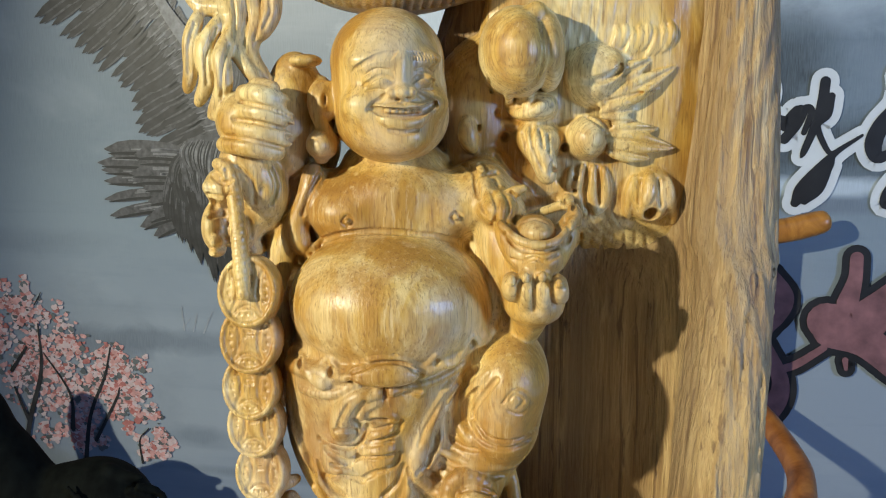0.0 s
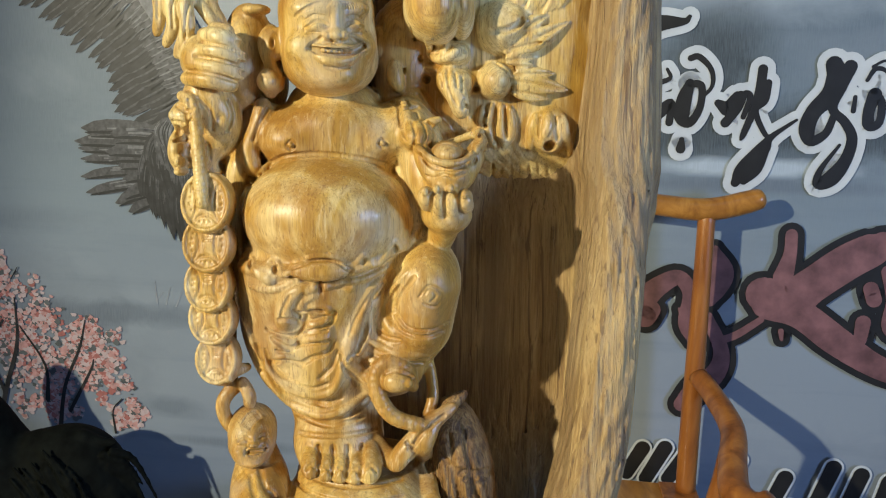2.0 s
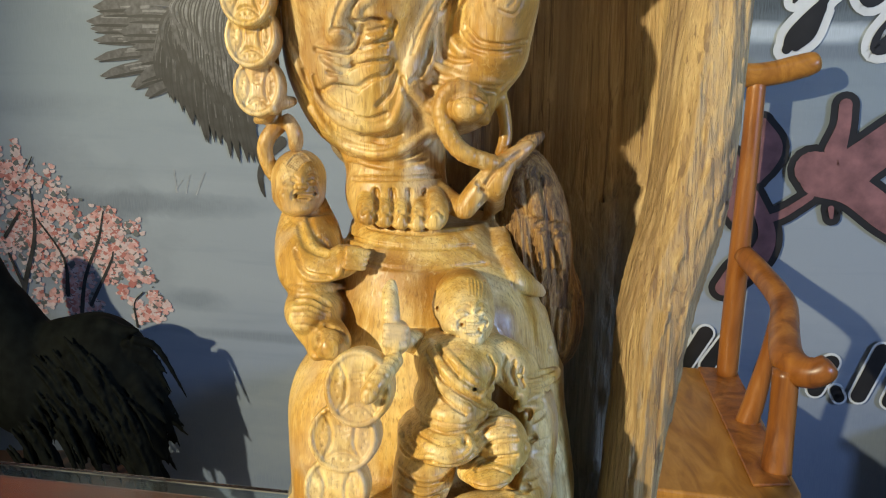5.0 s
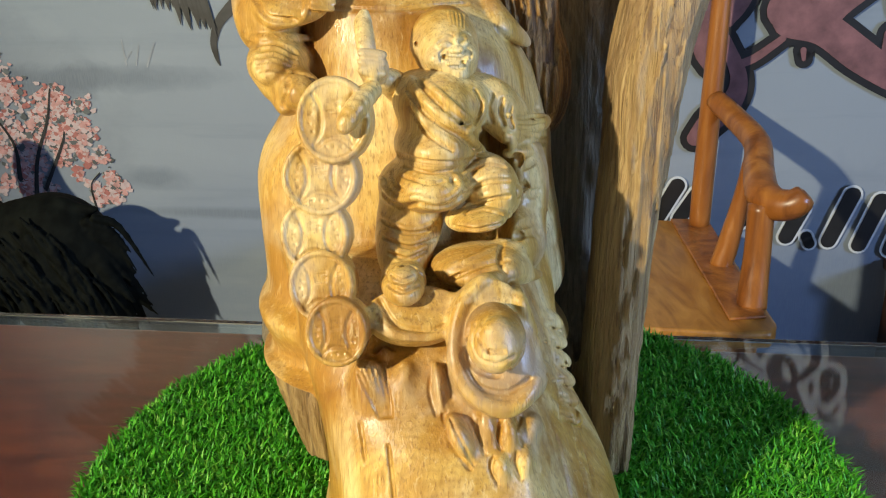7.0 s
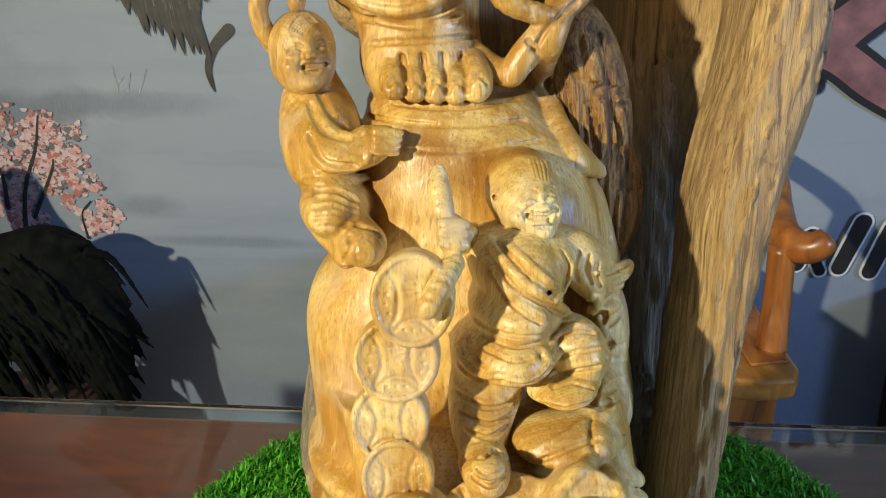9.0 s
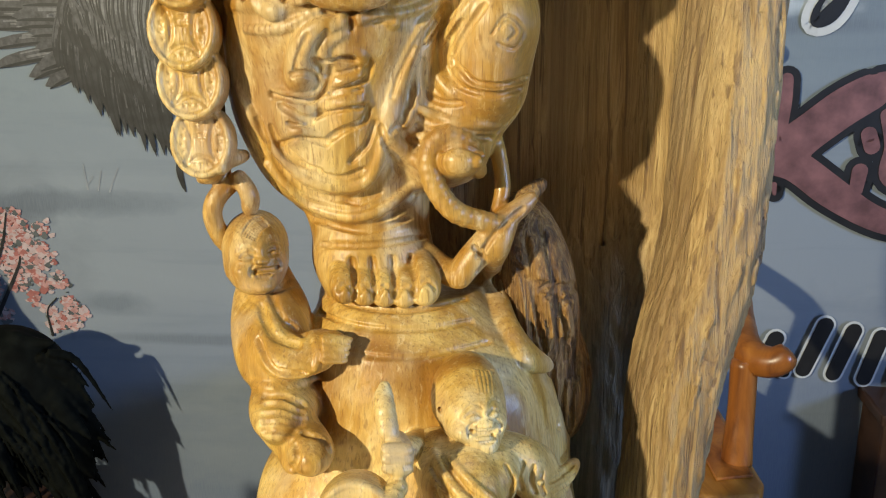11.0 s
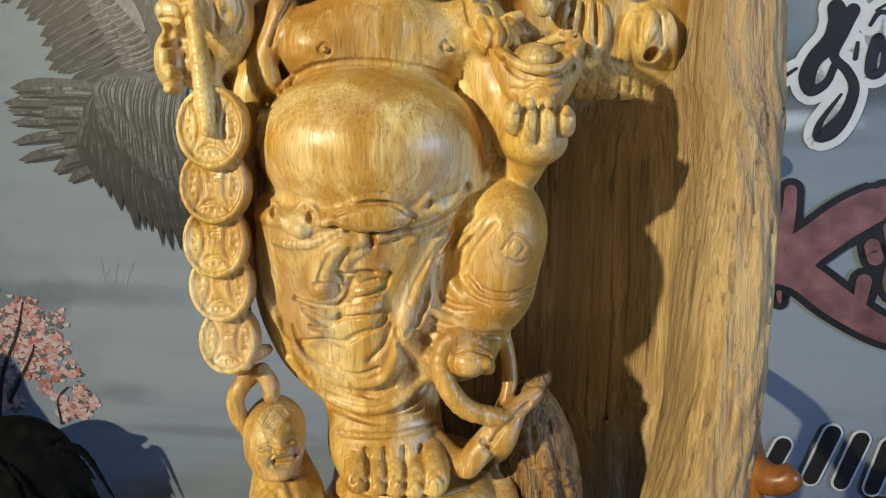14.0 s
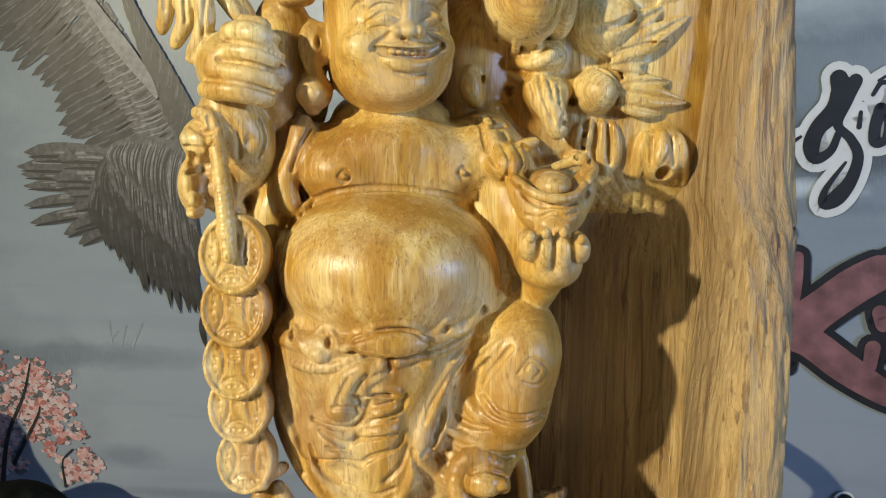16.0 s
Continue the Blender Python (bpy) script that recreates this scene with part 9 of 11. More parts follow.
front_body.tube([(0.0185, 0.2938, 0.7952, 0.0009), (0.0224, 0.2950, 0.7974, 0.0009), (0.0260, 0.2910, 0.8009, 0.0009), (0.0307, 0.2898, 0.8021, 0.0009), (0.0359, 0.2910, 0.8022, 0.0009)], 0.0008)
front_body.tube([(0.0183, 0.2877, 0.7951, 0.0006), (0.0223, 0.2917, 0.7963, 0.0006), (0.0262, 0.2909, 0.7988, 0.0006), (0.0308, 0.2893, 0.8002, 0.0006), (0.0360, 0.2901, 0.8004, 0.0006)], 0.0006, cut=True)
front_body.tube([(0.0140, 0.2885, 0.7897, 0.0006), (0.0174, 0.2813, 0.7908, 0.0006), (0.0214, 0.2789, 0.7908, 0.0006), (0.0264, 0.2785, 0.7918, 0.0006), (0.0320, 0.2817, 0.7920, 0.0006)], 0.0006, cut=True)
front_body.tube([(0.0188, 0.2861, 0.7949, 0.0005), (0.0221, 0.2861, 0.7959, 0.0005), (0.0255, 0.2865, 0.7963, 0.0005), (0.0289, 0.2849, 0.7960, 0.0005), (0.0324, 0.2845, 0.7948, 0.0005)], 0.0006, cut=True)
front_body.tube([(0.0317, 0.3073, 0.8376, 0.0006), (0.0306, 0.3061, 0.8352, 0.0006), (0.0299, 0.3057, 0.8326, 0.0006), (0.0307, 0.3069, 0.8294, 0.0006), (0.0318, 0.3077, 0.8262, 0.0006)], 0.0006, cut=True)
front_body.tube([(0.0356, 0.3077, 0.8356, 0.0006), (0.0348, 0.3069, 0.8330, 0.0006), (0.0345, 0.3065, 0.8304, 0.0006), (0.0351, 0.3061, 0.8279, 0.0006), (0.0361, 0.3057, 0.8255, 0.0006)], 0.0006, cut=True)
front_body.tube([(0.0387, 0.3073, 0.8328, 0.0006), (0.0382, 0.3065, 0.8307, 0.0006), (0.0380, 0.3061, 0.8285, 0.0006), (0.0385, 0.3057, 0.8265, 0.0006), (0.0392, 0.3053, 0.8245, 0.0006)], 0.0006, cut=True)
front_body.tube([(0.0417, 0.3065, 0.8283, 0.0006), (0.0443, 0.3073, 0.8284, 0.0006), (0.0468, 0.3073, 0.8288, 0.0006), (0.0493, 0.3085, 0.8291, 0.0006), (0.0519, 0.3105, 0.8292, 0.0006)], 0.0006, cut=True)
front_body.tube([(0.0420, 0.3057, 0.8248, 0.0006), (0.0448, 0.3061, 0.8247, 0.0006), (0.0473, 0.3061, 0.8249, 0.0006), (0.0497, 0.3069, 0.8254, 0.0006), (0.0520, 0.3081, 0.8261, 0.0006)], 0.0006, cut=True)
# lower string of coins
for cx_, cy_, cz_, rx_, rz_ in ((-0.0316, 0.2640, 0.7588, 0.0117, 0.0132), (-0.0367, 0.2730, 0.7740, 0.0124, 0.0139), (-0.0384, 0.2790, 0.7921, 0.0132, 0.0141), (-0.0352, 0.2830, 0.8131, 0.0145, 0.0143), (-0.0290, 0.2840, 0.8339, 0.0139, 0.0159)):
    coin((cx_, cy_, cz_), rx_, rz_, (-14, 0, -6), 0.0065)
# big coin under the foot and the round hat
carving.disc((-0.0024, 0.2700, 0.7599), (0.0191, 0.0108), 0.0060, 0.002, turn=(-40, 0, 0))
carving.tube([(-0.0189, 0.2698, 0.7667, 0.0007), (-0.0154, 0.2650, 0.7618, 0.0013), (-0.0112, 0.2614, 0.7578, 0.0013), (-0.0040, 0.2602, 0.7559, 0.0013), (0.0035, 0.2602, 0.7557, 0.0013), (0.0088, 0.2614, 0.7574, 0.0013), (0.0134, 0.2634, 0.7598, 0.0007)], 0.001)
carving.tube([(-0.0160, 0.2693, 0.7680, 0.0007), (-0.0135, 0.2657, 0.7637, 0.0007), (-0.0100, 0.2629, 0.7601, 0.0007), (-0.0033, 0.2613, 0.7585, 0.0007), (0.0036, 0.2609, 0.7582, 0.0007), (0.0078, 0.2621, 0.7592, 0.0007), (0.0113, 0.2637, 0.7609, 0.0007)], 0.0006, cut=True)
carving.egg((0.0246, 0.2880, 0.7730), (0.0203, 0.0160, 0.0086), 0.004)
carving.tube([(0.0094, 0.2789, 0.7744, 0.0006), (0.0160, 0.2781, 0.7778, 0.0011), (0.0228, 0.2801, 0.7799, 0.0011), (0.0294, 0.2845, 0.7807, 0.0011), (0.0362, 0.2897, 0.7810, 0.0006)], 0.001)
carving.tube([(0.0114, 0.2765, 0.7718, 0.0007), (0.0174, 0.2741, 0.7756, 0.0007), (0.0233, 0.2749, 0.7777, 0.0007), (0.0285, 0.2765, 0.7783, 0.0007), (0.0335, 0.2781, 0.7784, 0.0007)], 0.0006, cut=True)
carving.tube([(0.0332, 0.2877, 0.7819, 0.0009), (0.0318, 0.2825, 0.7803, 0.0009), (0.0309, 0.2785, 0.7783, 0.0009), (0.0313, 0.2745, 0.7764, 0.0008), (0.0325, 0.2737, 0.7731, 0.0008)], 0.0006, cut=True)
carving.egg((-0.0181, 0.2876, 0.7613), (0.0007, 0.0007, 0.0007), 0.0005, cut=True)
carving.egg((-0.0166, 0.2660, 0.7648), (0.0006, 0.0006, 0.0006), 0.0005, cut=True)
carving.egg((-0.0131, 0.2648, 0.7617), (0.0006, 0.0006, 0.0006), 0.0005, cut=True)
carving.egg((-0.0169, 0.2636, 0.7613), (0.0006, 0.0006, 0.0006), 0.0005, cut=True)
carving.egg((0.0093, 0.2776, 0.7726), (0.0007, 0.0007, 0.0007), 0.0005, cut=True)
carving.egg((0.0146, 0.2760, 0.7742), (0.0007, 0.0007, 0.0007), 0.0005, cut=True)
carving.egg((0.0198, 0.2728, 0.7729), (0.0006, 0.0006, 0.0006), 0.0005, cut=True)
carving.egg((0.0121, 0.2888, 0.7630), (0.0007, 0.0007, 0.0007), 0.0005, cut=True)
carving.egg((0.0241, 0.2728, 0.7750), (0.0006, 0.0006, 0.0006), 0.0005, cut=True)
carving.disc((0.0262, 0.2580, 0.7512), (0.0170, 0.0263), 0.0060, 0.003, turn=(-24, -6, 8))
carving.egg((0.0271, 0.2620, 0.7406), (0.0182, 0.0140, 0.0187), 0.004)
carving.tube([(0.0107, 0.2535, 0.7555, 0.0011), (0.0111, 0.2515, 0.7506, 0.0021), (0.0121, 0.2495, 0.7459, 0.0021), (0.0147, 0.2475, 0.7410, 0.0021), (0.0185, 0.2459, 0.7369, 0.0021), (0.0236, 0.2451, 0.7339, 0.0021), (0.0293, 0.2451, 0.7327, 0.0021), (0.0350, 0.2463, 0.7346, 0.0021), (0.0398, 0.2483, 0.7379, 0.0021), (0.0420, 0.2503, 0.7413, 0.0021), (0.0433, 0.2523, 0.7450, 0.0012)], 0.002)
carving.tube([(0.0106, 0.2529, 0.7558, 0.0009), (0.0124, 0.2565, 0.7623, 0.0017), (0.0147, 0.2593, 0.7686, 0.0017), (0.0188, 0.2621, 0.7734, 0.0017), (0.0236, 0.2641, 0.7763, 0.0017), (0.0297, 0.2729, 0.7731, 0.0017), (0.0353, 0.2777, 0.7685, 0.0018), (0.0364, 0.2617, 0.7692, 0.0017), (0.0390, 0.2589, 0.7629, 0.0009)], 0.002)
carving.egg((0.0253, 0.2470, 0.7607), (0.0110, 0.0170, 0.0118), 0.0008)
carving.egg((0.0246, 0.2372, 0.7677), (0.0055, 0.0040, 0.0047), 0.003)
carving.tube([(0.0155, 0.2457, 0.7658, 0.0009), (0.0146, 0.2441, 0.7621, 0.0009), (0.0151, 0.2517, 0.7538, 0.0009), (0.0161, 0.2505, 0.7503, 0.0009), (0.0183, 0.2489, 0.7477, 0.0009), (0.0221, 0.2481, 0.7458, 0.0009), (0.0265, 0.2477, 0.7451, 0.0009), (0.0286, 0.2345, 0.7537, 0.0009), (0.0319, 0.2357, 0.7556, 0.0009), (0.0337, 0.2365, 0.7587, 0.0009), (0.0353, 0.2401, 0.7609, 0.0009)], 0.001, cut=True)
carving.tube([(0.0133, 0.2501, 0.7524, 0.0007), (0.0159, 0.2485, 0.7466, 0.0007), (0.0191, 0.2469, 0.7417, 0.0007), (0.0240, 0.2461, 0.7391, 0.0007), (0.0294, 0.2461, 0.7383, 0.0007), (0.0339, 0.2473, 0.7398, 0.0007), (0.0382, 0.2489, 0.7424, 0.0007)], 0.0008, cut=True)
carving.tube([(0.0209, 0.2397, 0.7710, 0.0005), (0.0191, 0.2373, 0.7694, 0.0005), (0.0182, 0.2369, 0.7667, 0.0005), (0.0190, 0.2345, 0.7646, 0.0005), (0.0208, 0.2321, 0.7631, 0.0005), (0.0234, 0.2309, 0.7630, 0.0005), (0.0265, 0.2309, 0.7630, 0.0005)], 0.0005, cut=True)
carving.tube([(0.0180, 0.2421, 0.7685, 0.0004), (0.0170, 0.2401, 0.7663, 0.0004), (0.0164, 0.2385, 0.7638, 0.0004), (0.0169, 0.2365, 0.7612, 0.0004), (0.0183, 0.2345, 0.7592, 0.0004), (0.0210, 0.2317, 0.7588, 0.0004), (0.0243, 0.2305, 0.7588, 0.0004), (0.0273, 0.2305, 0.7599, 0.0004), (0.0304, 0.2321, 0.7609, 0.0004)], 0.0005, cut=True)
carving.egg((0.0216, 0.2324, 0.7625), (0.0005, 0.0015, 0.0014), 0.0004, cut=True)
# leaves, fins and splits carved in the foot
carving.egg((-0.0204, 0.2666, 0.7309), (0.0075, 0.0080, 0.0137), 0.004, turn=(0, -12, 0))
carving.egg((-0.0139, 0.2750, 0.7439), (0.0040, 0.0060, 0.0036), 0.002)
carving.tube([(-0.0187, 0.2721, 0.7442, 0.0006), (-0.0169, 0.2725, 0.7460, 0.0006), (-0.0151, 0.2729, 0.7471, 0.0006), (-0.0133, 0.2721, 0.7467, 0.0006), (-0.0116, 0.2713, 0.7457, 0.0006)], 0.0006, cut=True)
carving.tube([(-0.0257, 0.2633, 0.7409, 0.0005), (-0.0242, 0.2609, 0.7382, 0.0005), (-0.0225, 0.2593, 0.7347, 0.0005), (-0.0203, 0.2589, 0.7293, 0.0005), (-0.0178, 0.2569, 0.7245, 0.0005)], 0.0006, cut=True)
carving.tube([(-0.0237, 0.2625, 0.7417, 0.0005), (-0.0223, 0.2605, 0.7385, 0.0005), (-0.0208, 0.2593, 0.7346, 0.0005), (-0.0189, 0.2589, 0.7292, 0.0005), (-0.0169, 0.2565, 0.7247, 0.0005)], 0.0006, cut=True)
carving.tube([(-0.0217, 0.2625, 0.7421, 0.0005), (-0.0204, 0.2605, 0.7386, 0.0005), (-0.0191, 0.2593, 0.7345, 0.0005), (-0.0176, 0.2589, 0.7291, 0.0005), (-0.0161, 0.2565, 0.7246, 0.0005)], 0.0006, cut=True)
carving.tube([(-0.0198, 0.2633, 0.7420, 0.0005), (-0.0186, 0.2613, 0.7383, 0.0005), (-0.0174, 0.2601, 0.7339, 0.0005), (-0.0163, 0.2589, 0.7290, 0.0005), (-0.0152, 0.2561, 0.7248, 0.0005)], 0.0006, cut=True)
carving.tube([(-0.0179, 0.2649, 0.7416, 0.0005), (-0.0167, 0.2621, 0.7380, 0.0005), (-0.0157, 0.2609, 0.7334, 0.0005), (-0.0150, 0.2589, 0.7289, 0.0005), (-0.0143, 0.2561, 0.7248, 0.0005)], 0.0006, cut=True)
carving.tube([(-0.0160, 0.2673, 0.7407, 0.0005), (-0.0149, 0.2637, 0.7372, 0.0005), (-0.0139, 0.2613, 0.7330, 0.0005), (-0.0136, 0.2589, 0.7288, 0.0005), (-0.0135, 0.2557, 0.7249, 0.0005)], 0.0006, cut=True)
carving.egg((-0.0082, 0.2668, 0.7326), (0.0049, 0.0070, 0.0102), 0.004, turn=(0, 8, 0))
carving.egg((0.0057, 0.2624, 0.7318), (0.0028, 0.0080, 0.0114), 0.002, turn=(0, -8, 0))
carving.tube([(0.0079, 0.2665, 0.7405, 0.0005), (0.0068, 0.2597, 0.7388, 0.0004), (0.0062, 0.2557, 0.7356, 0.0004), (0.0069, 0.2553, 0.7303, 0.0004), (0.0080, 0.2541, 0.7254, 0.0004)], 0.0006, cut=True)
carving.tube([(0.0029, 0.2645, 0.7406, 0.0006), (0.0021, 0.2625, 0.7362, 0.0006), (0.0016, 0.2597, 0.7323, 0.0006), (0.0024, 0.2569, 0.7289, 0.0006), (0.0037, 0.2541, 0.7256, 0.0006)], 0.0006, cut=True)
carving.egg((0.0131, 0.2496, 0.7167), (0.0047, 0.0080, 0.0120), 0.002, turn=(0, -22, 0))
carving.tube([(0.0086, 0.2489, 0.7273, 0.0004), (0.0100, 0.2449, 0.7249, 0.0004), (0.0118, 0.2425, 0.7214, 0.0004), (0.0141, 0.2421, 0.7162, 0.0004), (0.0166, 0.2421, 0.7106, 0.0004)], 0.0006, cut=True)
carving.tube([(0.0063, 0.2541, 0.7255, 0.0007), (0.0069, 0.2493, 0.7222, 0.0007), (0.0082, 0.2461, 0.7181, 0.0007), (0.0113, 0.2433, 0.7141, 0.0007), (0.0151, 0.2413, 0.7097, 0.0007)], 0.0006, cut=True)
carving.egg((0.0234, 0.2530, 0.7177), (0.0043, 0.0060, 0.0095), 0.0025, turn=(0, -14, 0))
carving.tube([(0.0198, 0.2513, 0.7255, 0.0006), (0.0191, 0.2509, 0.7227, 0.0006), (0.0188, 0.2497, 0.7200, 0.0006), (0.0198, 0.2473, 0.7168, 0.0006), (0.0212, 0.2445, 0.7135, 0.0006)], 0.0006, cut=True)
carving.egg((0.0314, 0.2522, 0.7139), (0.0043, 0.0060, 0.0104), 0.0025, turn=(0, -6, 0))
carving.tube([(0.0278, 0.2513, 0.7219, 0.0006), (0.0269, 0.2497, 0.7196, 0.0006), (0.0265, 0.2481, 0.7169, 0.0006), (0.0275, 0.2457, 0.7132, 0.0006), (0.0289, 0.2429, 0.7094, 0.0006)], 0.0006, cut=True)
carving.egg((0.0397, 0.2566, 0.7144), (0.0044, 0.0060, 0.0088), 0.0025, turn=(0, 18, 0))
carving.tube([(0.0361, 0.2561, 0.7210, 0.0006), (0.0350, 0.2537, 0.7197, 0.0006), (0.0343, 0.2501, 0.7188, 0.0006), (0.0355, 0.2493, 0.7150, 0.0006), (0.0371, 0.2477, 0.7112, 0.0006)], 0.0006, cut=True)
carving.egg((0.0272, 0.2446, 0.7067), (0.0039, 0.0060, 0.0064), 0.0025, turn=(0, -10, 0))
carving.tube([(0.0240, 0.2437, 0.7120, 0.0006), (0.0232, 0.2425, 0.7108, 0.0006), (0.0229, 0.2413, 0.7092, 0.0005), (0.0238, 0.2397, 0.7071, 0.0005), (0.0252, 0.2381, 0.7046, 0.0005)], 0.0006, cut=True)
carving.egg((0.0363, 0.2478, 0.7064), (0.0035, 0.0060, 0.0065), 0.0025, turn=(0, 16, 0))
carving.tube([(0.0332, 0.2461, 0.7123, 0.0006), (0.0326, 0.2453, 0.7108, 0.0006), (0.0322, 0.2437, 0.7095, 0.0006), (0.0330, 0.2421, 0.7073, 0.0006), (0.0341, 0.2405, 0.7048, 0.0006)], 0.0006, cut=True)
carving.egg((0.0531, 0.2951, 0.7465), (0.0066, 0.0050, 0.0036), 0.001, turn=(0, 28, 0))
carving.tube([(0.0466, 0.2881, 0.7495, 0.0005), (0.0487, 0.2885, 0.7476, 0.0005), (0.0513, 0.2901, 0.7453, 0.0005), (0.0543, 0.2917, 0.7435, 0.0006), (0.0651, 0.3301, 0.7239, 0.0006)], 0.0006, cut=True)
carving.tube([(0.0490, 0.2909, 0.7502, 0.0003), (0.0512, 0.2913, 0.7488, 0.0003), (0.0532, 0.2909, 0.7479, 0.0003)], 0.0006, cut=True)
carving.egg((0.0543, 0.2919, 0.7390), (0.0066, 0.0050, 0.0036), 0.001, turn=(0, 28, 0))
carving.tube([(0.0427, 0.2561, 0.7566, 0.0005), (0.0499, 0.2849, 0.7405, 0.0005), (0.0524, 0.2865, 0.7382, 0.0005), (0.0555, 0.2881, 0.7363, 0.0006), (0.0735, 0.3601, 0.6984, 0.0007)], 0.0006, cut=True)
carving.tube([(0.0500, 0.2869, 0.7433, 0.0003), (0.0524, 0.2881, 0.7415, 0.0003), (0.0545, 0.2877, 0.7406, 0.0003)], 0.0006, cut=True)
carving.egg((0.0555, 0.2883, 0.7318), (0.0066, 0.0050, 0.0035), 0.001, turn=(0, 28, 0))
carving.tube([(0.0487, 0.2797, 0.7361, 0.0005), (0.0509, 0.2805, 0.7340, 0.0005), (0.0534, 0.2821, 0.7315, 0.0005), (0.0566, 0.2845, 0.7292, 0.0005), (0.0759, 0.3601, 0.6872, 0.0007)], 0.0006, cut=True)
carving.tube([(0.0511, 0.2829, 0.7364, 0.0003), (0.0535, 0.2845, 0.7344, 0.0003), (0.0556, 0.2841, 0.7335, 0.0003)], 0.0006, cut=True)
carving.egg((0.0564, 0.2835, 0.7254), (0.0066, 0.0050, 0.0035), 0.001, turn=(0, 28, 0))
carving.tube([(0.0449, 0.2501, 0.7437, 0.0005), (0.0518, 0.2761, 0.7275, 0.0005), (0.0544, 0.2777, 0.7250, 0.0005), (0.0575, 0.2797, 0.7228, 0.0005), (0.0630, 0.2913, 0.7153, 0.0006)], 0.0006, cut=True)
carving.tube([(0.0521, 0.2785, 0.7299, 0.0003), (0.0544, 0.2797, 0.7280, 0.0003), (0.0565, 0.2793, 0.7271, 0.0003)], 0.0006, cut=True)
carving.egg((0.0572, 0.2783, 0.7192), (0.0065, 0.0050, 0.0035), 0.001, turn=(0, 28, 0))
carving.tube([(0.0505, 0.2705, 0.7235, 0.0005), (0.0526, 0.2709, 0.7215, 0.0005), (0.0551, 0.2725, 0.7190, 0.0005), (0.0582, 0.2741, 0.7170, 0.0005), (0.0629, 0.2821, 0.7113, 0.0006)], 0.0006, cut=True)
carving.tube([(0.0529, 0.2737, 0.7236, 0.0003), (0.0553, 0.2749, 0.7218, 0.0003), (0.0573, 0.2745, 0.7209, 0.0003)], 0.0006, cut=True)
carving.egg((0.0579, 0.2727, 0.7135), (0.0065, 0.0050, 0.0035), 0.001, turn=(0, 28, 0))
carving.tube([(0.0513, 0.2653, 0.7178, 0.0005), (0.0534, 0.2661, 0.7155, 0.0005), (0.0559, 0.2673, 0.7132, 0.0005), (0.0589, 0.2685, 0.7114, 0.0005), (0.0631, 0.2741, 0.7069, 0.0005)], 0.0006, cut=True)
carving.tube([(0.0538, 0.2689, 0.7175, 0.0003), (0.0560, 0.2693, 0.7161, 0.0003), (0.0580, 0.2689, 0.7152, 0.0003)], 0.0006, cut=True)
carving.tube([(0.0460, 0.2921, 0.7549, 0.0005), (0.0491, 0.2897, 0.7481, 0.0005), (0.0519, 0.2877, 0.7412, 0.0005), (0.0535, 0.2853, 0.7349, 0.0005), (0.0542, 0.2809, 0.7290, 0.0005), (0.0540, 0.2749, 0.7222, 0.0005), (0.0532, 0.2669, 0.7162, 0.0005)], 0.0006, cut=True)
carving.tube([(0.0581, 0.2845, 0.7321, 0.0005), (0.0624, 0.2909, 0.7153, 0.0006), (0.0606, 0.2693, 0.7143, 0.0005), (0.0633, 0.2649, 0.7014, 0.0005), (0.0644, 0.2537, 0.6926, 0.0005)], 0.0006, cut=True)
carving.tube([(0.0503, 0.2597, 0.7130, 0.0005), (0.0514, 0.2553, 0.7080, 0.0005), (0.0522, 0.2509, 0.7032, 0.0005), (0.0527, 0.2469, 0.6988, 0.0005), (0.0531, 0.2429, 0.6947, 0.0005)], 0.0006, cut=True)
carving.tube([(0.0596, 0.2653, 0.7063, 0.0005), (0.0602, 0.2561, 0.6992, 0.0005), (0.0608, 0.2477, 0.6919, 0.0005)], 0.0006, cut=True)
carving.tube([(-0.0152, 0.2497, 0.7159, 0.0005), (-0.0147, 0.2469, 0.7114, 0.0005), (-0.0143, 0.2441, 0.7072, 0.0005), (-0.0140, 0.2417, 0.7037, 0.0005), (-0.0138, 0.2397, 0.7003, 0.0005)], 0.0006, cut=True)
carving.tube([(-0.0258, 0.2585, 0.7210, 0.0005), (-0.0249, 0.2545, 0.7147, 0.0005), (-0.0241, 0.2505, 0.7084, 0.0005)], 0.0006, cut=True)
# rough roots and cuts beside the front child
carving.tube([(0.0437, 0.3030, 0.7938, 0.0003), (0.0486, 0.3030, 0.7942, 0.0010), (0.0545, 0.3110, 0.7892, 0.0003)], 0.0012)
carving.tube([(0.0361, 0.3065, 0.8298, 0.0003), (0.0354, 0.3075, 0.8259, 0.0008), (0.0338, 0.3065, 0.8227, 0.0003)], 0.0012, cut=True)
carving.tube([(0.0383, 0.3055, 0.8224, 0.0003), (0.0421, 0.3055, 0.8193, 0.0013), (0.0468, 0.3055, 0.8200, 0.0003)], 0.0012, cut=True)
carving.tube([(0.0419, 0.3075, 0.8308, 0.0003), (0.0461, 0.3065, 0.8280, 0.0009), (0.0517, 0.3085, 0.8274, 0.0003)], 0.0012)
carving.tube([(0.0397, 0.3055, 0.8273, 0.0003), (0.0448, 0.3065, 0.8267, 0.0016), (0.0497, 0.3075, 0.8244, 0.0003)], 0.0012, cut=True)
carving.tube([(0.0483, 0.3075, 0.8203, 0.0003), (0.0568, 0.3415, 0.8115, 0.0014), (0.0609, 0.3480, 0.8113, 0.0003)], 0.0012, cut=True)
